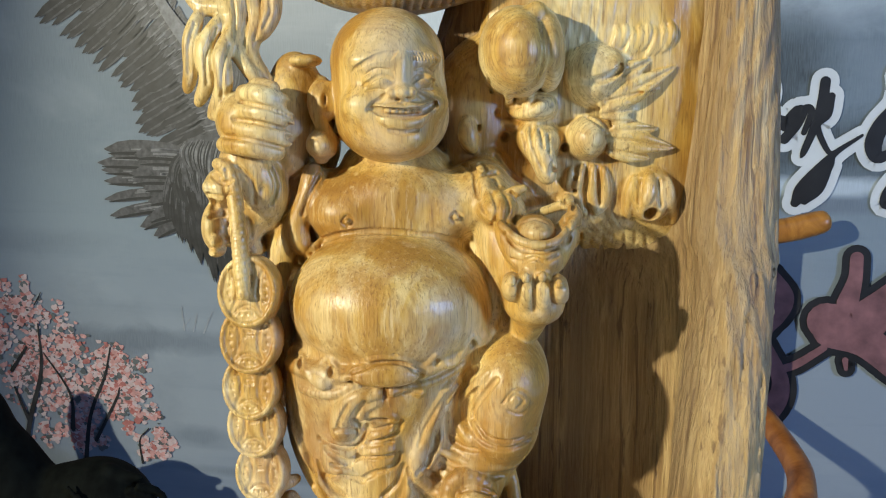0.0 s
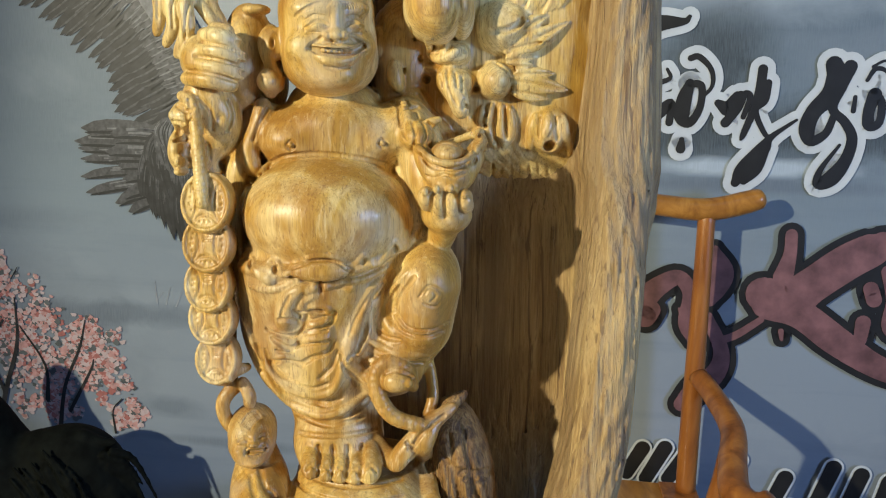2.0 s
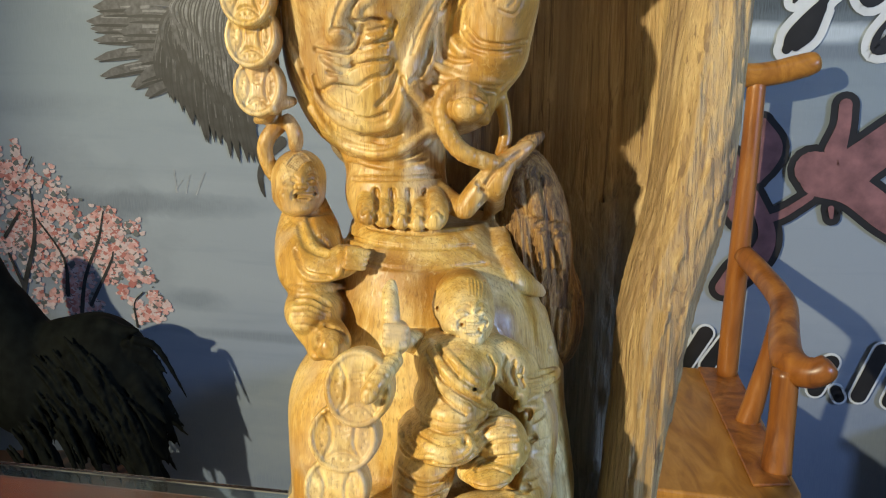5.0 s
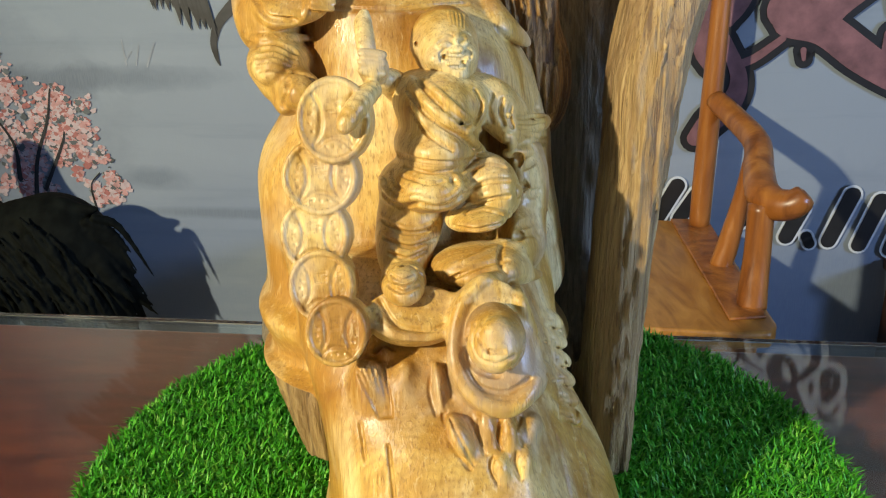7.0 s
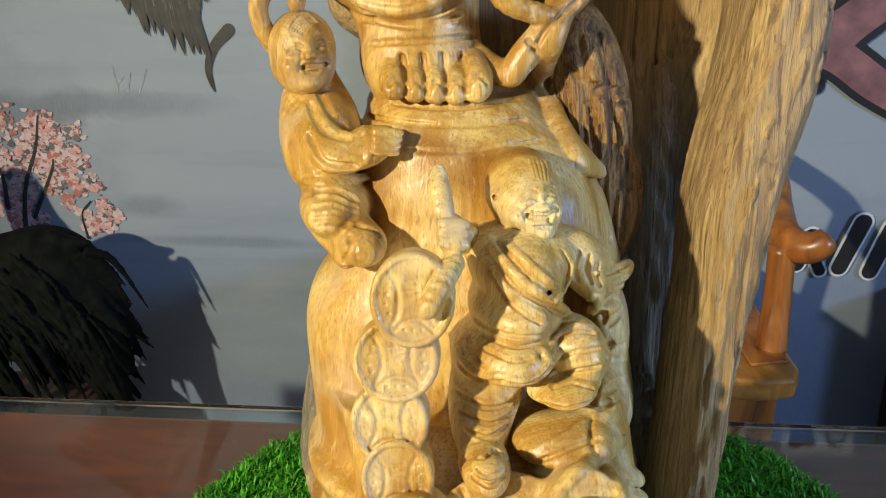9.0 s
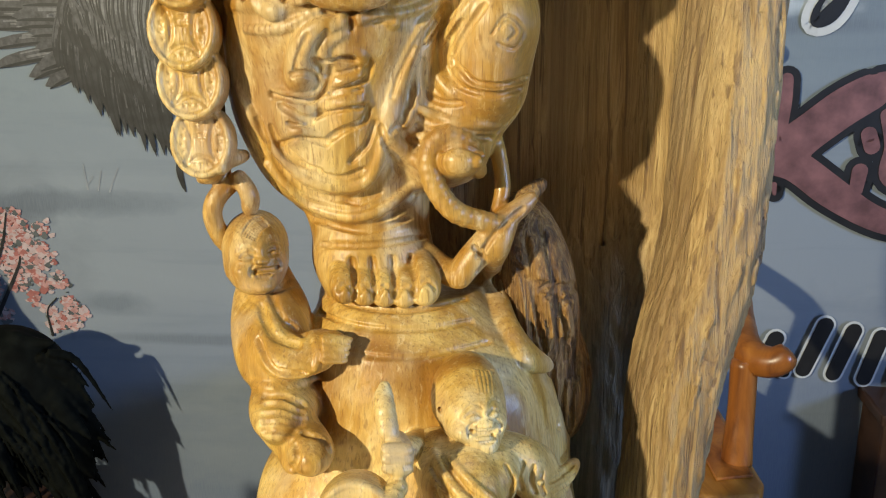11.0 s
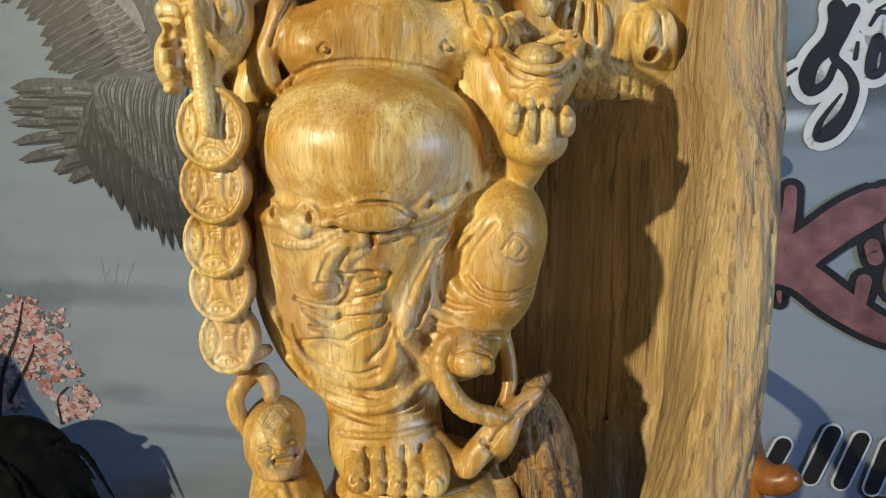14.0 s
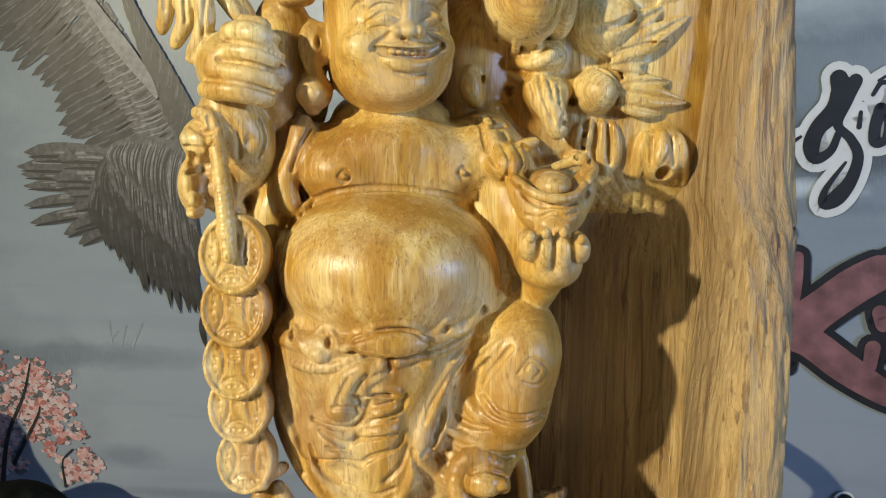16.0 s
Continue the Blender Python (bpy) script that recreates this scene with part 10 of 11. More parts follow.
carving.tube([(0.0433, 0.3040, 0.8028, 0.0003), (0.0452, 0.3020, 0.7991, 0.0010), (0.0475, 0.3020, 0.7948, 0.0003)], 0.0012)
carving.tube([(0.0402, 0.2930, 0.7995, 0.0003), (0.0463, 0.3020, 0.7981, 0.0011), (0.0509, 0.3040, 0.8001, 0.0003)], 0.0012, cut=True)
carving.tube([(0.0430, 0.3055, 0.8136, 0.0003), (0.0413, 0.3075, 0.8113, 0.0016), (0.0421, 0.3075, 0.8087, 0.0003)], 0.0012, cut=True)
carving.tube([(0.0358, 0.2900, 0.7976, 0.0003), (0.0365, 0.2930, 0.7923, 0.0010), (0.0322, 0.2820, 0.7936, 0.0003)], 0.0012)
carving.tube([(0.0408, 0.2985, 0.8050, 0.0003), (0.0438, 0.3030, 0.8017, 0.0009), (0.0412, 0.2955, 0.8015, 0.0003)], 0.0012, cut=True)
carving.tube([(0.0385, 0.2945, 0.8050, 0.0003), (0.0426, 0.3045, 0.8002, 0.0009), (0.0455, 0.3030, 0.8006, 0.0003)], 0.0012, cut=True)
carving.tube([(0.0365, 0.3065, 0.8302, 0.0003), (0.0406, 0.3065, 0.8279, 0.0013), (0.0453, 0.3085, 0.8290, 0.0003)], 0.0012)
carving.tube([(0.0544, 0.3440, 0.8292, 0.0003), (0.0545, 0.3415, 0.8259, 0.0008), (0.0508, 0.3110, 0.8290, 0.0003)], 0.0012, cut=True)
carving.tube([(0.0542, 0.3435, 0.8292, 0.0003), (0.0603, 0.3470, 0.8292, 0.0009), (0.0661, 0.3480, 0.8290, 0.0003)], 0.0012, cut=True)
carving.tube([(0.0488, 0.3000, 0.7874, 0.0003), (0.0476, 0.2945, 0.7848, 0.0010), (0.0487, 0.2930, 0.7810, 0.0003)], 0.0012, cut=True)
carving.tube([(0.0404, 0.2955, 0.7862, 0.0003), (0.0441, 0.2955, 0.7877, 0.0011), (0.0485, 0.3000, 0.7876, 0.0003)], 0.0012, cut=True)
carving.tube([(0.0366, 0.3065, 0.8227, 0.0003), (0.0372, 0.3065, 0.8201, 0.0011), (0.0355, 0.3095, 0.8176, 0.0003)], 0.0012)
carving.tube([(0.0483, 0.3385, 0.8304, 0.0003), (0.0432, 0.3095, 0.8316, 0.0016), (0.0441, 0.3085, 0.8271, 0.0003)], 0.0012, cut=True)
carving.tube([(0.0434, 0.2920, 0.7838, 0.0003), (0.0468, 0.2935, 0.7852, 0.0011), (0.0512, 0.2975, 0.7830, 0.0003)], 0.0012, cut=True)
carving.tube([(0.0391, 0.3055, 0.8218, 0.0003), (0.0395, 0.3065, 0.8183, 0.0014), (0.0386, 0.3075, 0.8150, 0.0003)], 0.0012)
carving.tube([(0.0479, 0.3110, 0.8162, 0.0003), (0.0477, 0.3065, 0.8118, 0.0012), (0.0440, 0.3055, 0.8078, 0.0003)], 0.0012, cut=True)
carving.tube([(0.0432, 0.3085, 0.8284, 0.0003), (0.0400, 0.3055, 0.8272, 0.0013), (0.0407, 0.3055, 0.8237, 0.0003)], 0.0012, cut=True)
carving.tube([(0.0397, 0.2955, 0.8043, 0.0003), (0.0399, 0.2940, 0.8017, 0.0015), (0.0396, 0.2930, 0.7989, 0.0003)], 0.0012)
carving.tube([(0.0369, 0.2915, 0.7818, 0.0003), (0.0394, 0.2930, 0.7829, 0.0013), (0.0422, 0.2920, 0.7833, 0.0003)], 0.0012, cut=True)
# smooth rolled edge of the sack
carving.tube([(0.0322, 0.3370, 0.9139, 0.0022), (0.0272, 0.3360, 0.9039, 0.0035), (0.0281, 0.3570, 0.8908, 0.0041), (0.0296, 0.3545, 0.8804, 0.0044), (0.0335, 0.3465, 0.8705, 0.0041), (0.0417, 0.3435, 0.8608, 0.0033), (0.0504, 0.3445, 0.8540, 0.0015)], 0.003)
carving.tube([(0.0268, 0.3325, 0.9066, 0.0009), (0.0293, 0.3520, 0.8911, 0.0011), (0.0315, 0.3505, 0.8790, 0.0011), (0.0380, 0.3435, 0.8681, 0.0009)], 0.001, cut=True)
bark.tube([(0.0405, 0.3455, 0.9061, 0.0009), (0.0414, 0.3405, 0.8942, 0.0013), (0.0445, 0.3400, 0.8789, 0.0013), (0.0479, 0.3415, 0.8602, 0.0009)], 0.001, cut=True)
bark.tube([(0.0467, 0.3490, 0.9096, 0.0009), (0.0498, 0.3420, 0.8957, 0.0013), (0.0535, 0.3420, 0.8780, 0.0013), (0.0574, 0.3455, 0.8538, 0.0009)], 0.001, cut=True)
# wrinkles
carving.tube([(0.0199, 0.3481, 1.0663, 0.0006), (0.0210, 0.3437, 1.0633, 0.0006), (0.0218, 0.3405, 1.0603, 0.0006), (0.0212, 0.3409, 1.0568, 0.0006), (0.0204, 0.3473, 1.0524, 0.0006)], 0.0006, cut=True)
carving.tube([(0.0245, 0.3485, 1.0667, 0.0006), (0.0257, 0.3453, 1.0640, 0.0006), (0.0264, 0.3425, 1.0612, 0.0006), (0.0260, 0.3413, 1.0580, 0.0006), (0.0251, 0.3389, 1.0548, 0.0006)], 0.0006, cut=True)
carving.tube([(0.0088, 0.3685, 1.0763, 0.0008), (0.0121, 0.3593, 1.0743, 0.0008), (0.0155, 0.3541, 1.0727, 0.0008), (0.0191, 0.3569, 1.0727, 0.0008), (0.0228, 0.3597, 1.0734, 0.0008)], 0.0006, cut=True)
carving.tube([(0.0133, 0.3593, 1.0746, 0.0008), (0.0136, 0.3541, 1.0704, 0.0008), (0.0142, 0.3513, 1.0660, 0.0008), (0.0157, 0.3469, 1.0618, 0.0007), (0.0174, 0.3425, 1.0578, 0.0007)], 0.0006, cut=True)
carving.tube([(0.0280, 0.3485, 1.0663, 0.0006), (0.0294, 0.3493, 1.0639, 0.0006), (0.0304, 0.3489, 1.0616, 0.0006), (0.0300, 0.3457, 1.0591, 0.0006), (0.0296, 0.3469, 1.0560, 0.0006)], 0.0006, cut=True)
carving.tube([(0.0243, 0.3337, 1.0517, 0.0006), (0.0268, 0.3349, 1.0483, 0.0006), (0.0293, 0.3333, 1.0459, 0.0006), (0.0329, 0.3317, 1.0448, 0.0006), (0.0367, 0.3293, 1.0448, 0.0006), (0.0407, 0.3293, 1.0452, 0.0006), (0.0450, 0.3333, 1.0459, 0.0006), (0.0474, 0.3317, 1.0489, 0.0006), (0.0504, 0.3361, 1.0514, 0.0006)], 0.0006, cut=True)
carving.tube([(0.0272, 0.3345, 1.0411, 0.0005), (0.0293, 0.3329, 1.0406, 0.0005), (0.0314, 0.3309, 1.0405, 0.0005), (0.0335, 0.3293, 1.0417, 0.0005), (0.0356, 0.3285, 1.0427, 0.0005), (0.0377, 0.3277, 1.0419, 0.0005), (0.0399, 0.3273, 1.0411, 0.0005), (0.0425, 0.3281, 1.0421, 0.0005), (0.0454, 0.3309, 1.0432, 0.0005)], 0.0006, cut=True)
carving.tube([(0.0294, 0.3241, 1.0337, 0.0007), (0.0294, 0.3233, 1.0294, 0.0007), (0.0297, 0.3265, 1.0241, 0.0007)], 0.0006, cut=True)
carving.tube([(0.0356, 0.3269, 1.0342, 0.0007), (0.0353, 0.3233, 1.0291, 0.0007), (0.0357, 0.3265, 1.0223, 0.0007)], 0.0006, cut=True)
carving.tube([(0.0423, 0.3257, 1.0334, 0.0007), (0.0423, 0.3237, 1.0296, 0.0007), (0.0432, 0.3277, 1.0243, 0.0007)], 0.0006, cut=True)
carving.tube([(-0.0802, 0.3429, 1.1027, 0.0007), (-0.0752, 0.3389, 1.1019, 0.0007), (-0.0707, 0.3373, 1.1010, 0.0007), (-0.0667, 0.3377, 1.0998, 0.0007), (-0.0630, 0.3397, 1.0984, 0.0007)], 0.0006, cut=True)
carving.tube([(-0.0829, 0.3409, 1.0959, 0.0007), (-0.0772, 0.3393, 1.0952, 0.0007), (-0.0716, 0.3377, 1.0944, 0.0007), (-0.0666, 0.3389, 1.0931, 0.0007), (-0.0620, 0.3429, 1.0917, 0.0007)], 0.0006, cut=True)
carving.tube([(-0.0865, 0.3433, 1.0890, 0.0007), (-0.0798, 0.3385, 1.0884, 0.0007), (-0.0739, 0.3369, 1.0875, 0.0007), (-0.0687, 0.3385, 1.0862, 0.0007), (-0.0638, 0.3417, 1.0846, 0.0007)], 0.0006, cut=True)
carving.tube([(-0.0836, 0.3481, 1.0767, 0.0007), (-0.0806, 0.3481, 1.0740, 0.0007), (-0.0782, 0.3485, 1.0709, 0.0007), (-0.0777, 0.3493, 1.0664, 0.0008), (-0.0780, 0.3513, 1.0613, 0.0008)], 0.0006, cut=True)
carving.tube([(-0.0708, 0.3525, 1.0752, 0.0008), (-0.0695, 0.3529, 1.0716, 0.0008), (-0.0688, 0.3533, 1.0681, 0.0008), (-0.0698, 0.3529, 1.0646, 0.0008), (-0.0714, 0.3529, 1.0611, 0.0008)], 0.0006, cut=True)
carving.tube([(-0.0876, 0.3453, 1.0758, 0.0006), (-0.0866, 0.3437, 1.0714, 0.0006), (-0.0863, 0.3433, 1.0668, 0.0006), (-0.0894, 0.3509, 1.0613, 0.0006), (-0.0921, 0.3553, 1.0560, 0.0006)], 0.0006, cut=True)
carving.tube([(-0.0950, 0.3513, 1.0730, 0.0008), (-0.0918, 0.3477, 1.0712, 0.0007), (-0.0895, 0.3473, 1.0699, 0.0007), (-0.0870, 0.3445, 1.0706, 0.0007), (-0.0851, 0.3437, 1.0718, 0.0007)], 0.0006, cut=True)
carving.tube([(-0.0965, 0.3493, 1.0650, 0.0008), (-0.0934, 0.3473, 1.0647, 0.0007), (-0.0909, 0.3473, 1.0641, 0.0007)], 0.0006, cut=True)
carving.tube([(-0.0962, 0.3501, 1.0555, 0.0008), (-0.0940, 0.3521, 1.0561, 0.0008), (-0.0923, 0.3561, 1.0564, 0.0008)], 0.0006, cut=True)
carving.tube([(-0.0936, 0.3505, 1.0496, 0.0008), (-0.0920, 0.3509, 1.0477, 0.0008), (-0.0912, 0.3545, 1.0454, 0.0008)], 0.0006, cut=True)
carving.tube([(-0.0832, 0.3433, 1.0599, 0.0007), (-0.0812, 0.3449, 1.0576, 0.0007), (-0.0815, 0.3549, 1.0537, 0.0008), (-0.0808, 0.3549, 1.0502, 0.0008), (-0.0808, 0.3561, 1.0463, 0.0008)], 0.0006, cut=True)
carving.tube([(-0.0859, 0.3605, 1.1480, 0.0005), (-0.0850, 0.3593, 1.1421, 0.0005), (-0.0845, 0.3585, 1.1366, 0.0005), (-0.0848, 0.3577, 1.1320, 0.0005), (-0.0850, 0.3549, 1.1275, 0.0005)], 0.0006, cut=True)
carving.tube([(-0.0812, 0.3601, 1.1479, 0.0005), (-0.0805, 0.3609, 1.1424, 0.0005), (-0.0801, 0.3613, 1.1369, 0.0005), (-0.0807, 0.3597, 1.1312, 0.0005), (-0.0817, 0.3581, 1.1254, 0.0005)], 0.0006, cut=True)
carving.tube([(-0.0760, 0.3625, 1.1482, 0.0005), (-0.0751, 0.3625, 1.1439, 0.0005), (-0.0744, 0.3609, 1.1391, 0.0005), (-0.0753, 0.3593, 1.1335, 0.0005), (-0.0773, 0.3597, 1.1278, 0.0005)], 0.0006, cut=True)
carving.tube([(-0.0713, 0.3617, 1.1459, 0.0005), (-0.0706, 0.3605, 1.1424, 0.0005), (-0.0704, 0.3597, 1.1390, 0.0005), (-0.0716, 0.3593, 1.1356, 0.0005), (-0.0733, 0.3589, 1.1322, 0.0005)], 0.0006, cut=True)
carving.tube([(-0.1006, 0.3573, 1.1343, 0.0005), (-0.1017, 0.3553, 1.1298, 0.0005), (-0.1028, 0.3545, 1.1252, 0.0005), (-0.1032, 0.3545, 1.1198, 0.0005), (-0.1036, 0.3553, 1.1140, 0.0005)], 0.0006, cut=True)
carving.tube([(-0.0919, 0.3561, 1.1320, 0.0005), (-0.0940, 0.3541, 1.1263, 0.0005), (-0.0956, 0.3525, 1.1207, 0.0005), (-0.0959, 0.3525, 1.1151, 0.0005), (-0.0959, 0.3533, 1.1095, 0.0005)], 0.0006, cut=True)
carving.tube([(-0.0863, 0.3525, 1.1251, 0.0005), (-0.0871, 0.3501, 1.1207, 0.0005), (-0.0881, 0.3489, 1.1161, 0.0005), (-0.0885, 0.3485, 1.1107, 0.0005), (-0.0892, 0.3497, 1.1050, 0.0005)], 0.0006, cut=True)


def buried(v, clay):
    """Which points lie well inside the solid of another grid."""
    at = np.round((v - clay.lo) / clay.step).astype(int)
    within = ((at >= 0) & (at < clay.size)).all(1)
    at = np.clip(at, 0, clay.size - 1)
    return within & (clay.f[at[:, 0], at[:, 1], at[:, 2]] < -0.002)


FRONT = (-0.017, -0.008, 0.925)


def forward(v):
    """The lower front of the carving bulges forward: drawn towards a point before it, easing out to the foot, the top and the right."""
    def ease(a, lo, hi):
        q = np.clip((a - lo) / (hi - lo), 0, 1)
        return q * q * (3 - 2 * q)
    pull = 0.062 * ease(v[:, 2], 0.645, 0.72) * (1 - ease(v[:, 2], 0.845, 0.905)) * (1 - ease(v[:, 0], 0.035, 0.062))
    front = np.array(FRONT)
    return front + (v - front) * (1 - pull)[:, None]


def skinned(name, pieces, inner=0, bring=0):
    """One mesh out of the skins of several grids, each with its own material."""
    verts, faces, slots, at = [], [], [], 0
    for i, (clay, material) in enumerate(pieces):
        v, q, _ = clay.skin()
        if i < inner:
            q = q[~buried(v, trunk)[q].all(1)]
        verts.append(v)
        faces.append(q + at)
        slots.append(np.full(len(q), i, np.int32))
        at += len(v)
        if i < bring:
            verts[-1] = forward(v)
    verts, faces, slots = np.vstack(verts), np.vstack(faces), np.concatenate(slots)
    me = bpy.data.meshes.new(name)
    me.vertices.add(len(verts))
    me.vertices.foreach_set("co", verts.astype(np.float32).ravel())
    me.loops.add(faces.size)
    me.loops.foreach_set("vertex_index", faces.astype(np.int32).ravel())
    me.polygons.add(len(faces))
    me.polygons.foreach_set("loop_start", np.arange(0, faces.size, 4, dtype=np.int32))
    me.polygons.foreach_set("material_index", slots)
    for _, material in pieces:
        me.materials.append(material)
    me.update(calc_edges=True)
    me.shade_smooth()
    return new(name, me)


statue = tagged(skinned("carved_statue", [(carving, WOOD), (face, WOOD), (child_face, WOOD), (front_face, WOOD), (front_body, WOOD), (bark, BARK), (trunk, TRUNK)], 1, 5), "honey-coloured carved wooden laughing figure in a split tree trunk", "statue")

# ---- the wooden armchair behind the table ----
SEAT_Z = 0.487
chair = tagged(new("armchair"), "varnished orange wooden armchair with curved crest rail and scrolled arm", "armchair")
chair.matrix_world = pose(0, 0, 0)
part("crest_rail", add_pipe(bmesh.new(), [(0.30, 1.165, 0.935, 0.014), (0.36, 1.155, 0.931, 0.0155), (0.42, 1.145, 0.925, 0.0165), (0.455, 1.138, 0.928, 0.0165), (0.488, 1.13, 0.937, 0.0165), (0.508, 1.125, 0.944, 0.014), (0.514, 1.124, 0.946, 0.006)], squash=1.0), YELLOW, chair, "lighter yellow wooden crest rail", smooth=True)
part("back_post", add_pipe(bmesh.new(), [(0.438, 1.142, 0.925, 0.0125), (0.437, 1.142, 0.80, 0.013), (0.4355, 1.143, 0.68, 0.0145), (0.4345, 1.145, 0.58, 0.015), (0.434, 1.146, SEAT_Z, 0.015)]), ORANGE, chair, smooth=True)
part("back_post", add_pipe(bmesh.new(), [(0.02, 1.24, 0.925, 0.0125), (0.02, 1.24, 0.70, 0.014), (0.02, 1.245, SEAT_Z, 0.015)]), ORANGE, chair, smooth=True)
part("crest_rail", add_pipe(bmesh.new(), [(0.30, 1.165, 0.935, 0.014), (0.18, 1.20, 0.945, 0.015), (0.05, 1.235, 0.933, 0.015), (-0.04, 1.255, 0.945, 0.012)]), YELLOW, chair, smooth=True)
ARM = [(0.4385, 1.135, 0.676, 0.0145), (0.4480, 1.09, 0.661, 0.0155), (0.4435, 1.00, 0.647, 0.0165), (0.4235, 0.94, 0.6283, 0.0180), (0.4080, 0.89, 0.6153, 0.0190), (0.4134, 0.865, 0.6085, 0.0185), (0.4255, 0.85, 0.6119, 0.0170), (0.4360, 0.845, 0.6215, 0.0140), (0.4390, 0.844, 0.6245, 0.0070)]
part("arm", add_pipe(bmesh.new(), ARM), ORANGE, chair, "curved arm with a scrolled end", smooth=True)
part("arm_post", add_pipe(bmesh.new(), [(0.400, 0.870, 0.608, 0.0150), (0.399, 0.865, 0.549, 0.0150), (0.396, 0.860, 0.51, 0.0165), (0.3945, 0.856, SEAT_Z, 0.0175)]), ORANGE, chair, smooth=True)
part("spindle", add_pipe(bmesh.new(), [(0.4285, 0.975, 0.634, 0.009), (0.4240, 0.982, 0.58, 0.0105), (0.4140, 0.985, 0.52, 0.0135), (0.4060, 0.985, SEAT_Z, 0.0145)]), ORANGE, chair, smooth=True)



def sheet(bm_, outline, z0, z1, bevel=0.0):
    low, top = [bm_.verts.new((x, y, z0)) for x, y in outline], [bm_.verts.new((x, y, z1)) for x, y in outline]
    bm_.faces.new(low[::-1])
    bm_.faces.new(top)
    n = len(outline)
    for i in range(n):
        bm_.faces.new((low[i], low[(i + 1) % n], top[(i + 1) % n], top[i]))
    bmesh.ops.recalc_face_normals(bm_, faces=bm_.faces)
    if bevel:
        bmesh.ops.bevel(bm_, geom=list(bm_.edges), offset=bevel, segments=3, affect="EDGES", profile=0.5)
    return bm_


part("seat", sheet(bmesh.new(), [(-0.10, 0.905), (0.35, 0.79), (0.392, 0.79), (0.406, 0.81), (0.458, 1.17), (-0.02, 1.27)], SEAT_Z - 0.026, SEAT_Z, 0.005), YELLOW, chair, "yellow wooden seat board", smooth=False)
part("seat_rail", sheet(bmesh.new(), [(0.355, 0.82), (0.398, 0.822), (0.454, 1.165), (0.40, 1.175)], SEAT_Z + 0.0005, SEAT_Z + 0.0045, 0.0015), ORANGE, chair)
part("apron", sheet(bmesh.new(), [(-0.06, 0.915), (0.36, 0.815), (0.385, 0.815), (0.43, 1.14), (0.0, 1.24)], SEAT_Z - 0.09, SEAT_Z - 0.0265), ORANGE, chair)
for lx, ly in ((0.375, 0.835), (0.42, 1.125), (-0.03, 0.935), (0.02, 1.22)):
    part("leg", add_pipe(bmesh.new(), [(lx, ly, SEAT_Z - 0.03, 0.02), (lx, ly, 0.2, 0.019), (lx, ly, 0.0, 0.017)]), ORANGE, chair, smooth=True)

# ---- the dark cabinet at the far right ----
cabinet = tagged(new("side_cabinet"), "dark brown wooden side cabinet against the wall", "cabinet")
cabinet.matrix_world = pose(0.715, 1.06, 0, 0, 0, -13)
part("body", add_box(bmesh.new(), (0, 0, 0.03), (0.36, 0.09, 0.405), 0.006), DARK_WOOD, cabinet)
part("top", add_box(bmesh.new(), (-0.008, -0.01, 0.406), (0.37, 0.095, 0.424), 0.004), DARK_WOOD, cabinet)
part("plinth", add_box(bmesh.new(), (0.01, 0.012, 0.0), (0.35, 0.08, 0.0295)), DARK_WOOD, cabinet)

# ---- the black carved bird on its stool, before the mural ----
raven = Clay((-0.84, 1.07, 0.30), (-0.31, 1.29, 0.75), 0.0024)
raven.egg((-0.50, 1.18, 0.475), (0.125, 0.060, 0.085), 0.02, turn=(0, 14, 0))
raven.egg((-0.46, 1.18, 0.50), (0.085, 0.052, 0.065), 0.02, turn=(0, 24, 0))
raven.egg((-0.60, 1.18, 0.45), (0.10, 0.058, 0.075), 0.03)
raven.tube([(-0.60, 1.18, 0.46, 0.06), (-0.645, 1.18, 0.55, 0.042), (-0.672, 1.18, 0.595, 0.028), (-0.685, 1.18, 0.63, 0.024), (-0.69, 1.175, 0.655, 0.018)], 0.03)
for k in range(26):
    a = k / 25
    x0, z0 = -0.55 + 0.16 * a, 0.54 - 0.12 * (a - 0.35) ** 2 * 4
    reach, drop = 0.055 + 0.02 * math.sin(k * 2.3), 0.13 + 0.03 * math.sin(k * 1.7)
    raven.tube([(x0, 1.14 - 0.012 * math.sin(k), z0 - 0.02, 0.010), (x0 + reach * 0.6, 1.128, z0 - 0.07, 0.009), (x0 + reach, 1.135, z0 - drop, 0.003)], 0.006)
for k in range(16):
    a = k / 15
    raven.tube([(-0.47, 1.17 + 0.02 * math.sin(k * 1.9), 0.525 - 0.07 * a, 0.013), (-0.40 + 0.02 * a, 1.165 + 0.02 * math.sin(k * 2.9), 0.50 - 0.09 * a, 0.011), (-0.355 + 0.01 * math.sin(k * 1.3), 1.165 + 0.02 * math.sin(k * 2.9), 0.455 - 0.11 * a, 0.003)], 0.006)
for k in range(14):
    a = k / 13
    raven.tube([(-0.52 + 0.11 * a, 1.15, 0.44, 0.011), (-0.50 + 0.13 * a, 1.14, 0.39 - 0.01 * math.sin(k * 2), 0.008), (-0.48 + 0.13 * a, 1.145, 0.345 + 0.012 * math.sin(k * 3.1), 0.003)], 0.006)
plume = random.Random(8)
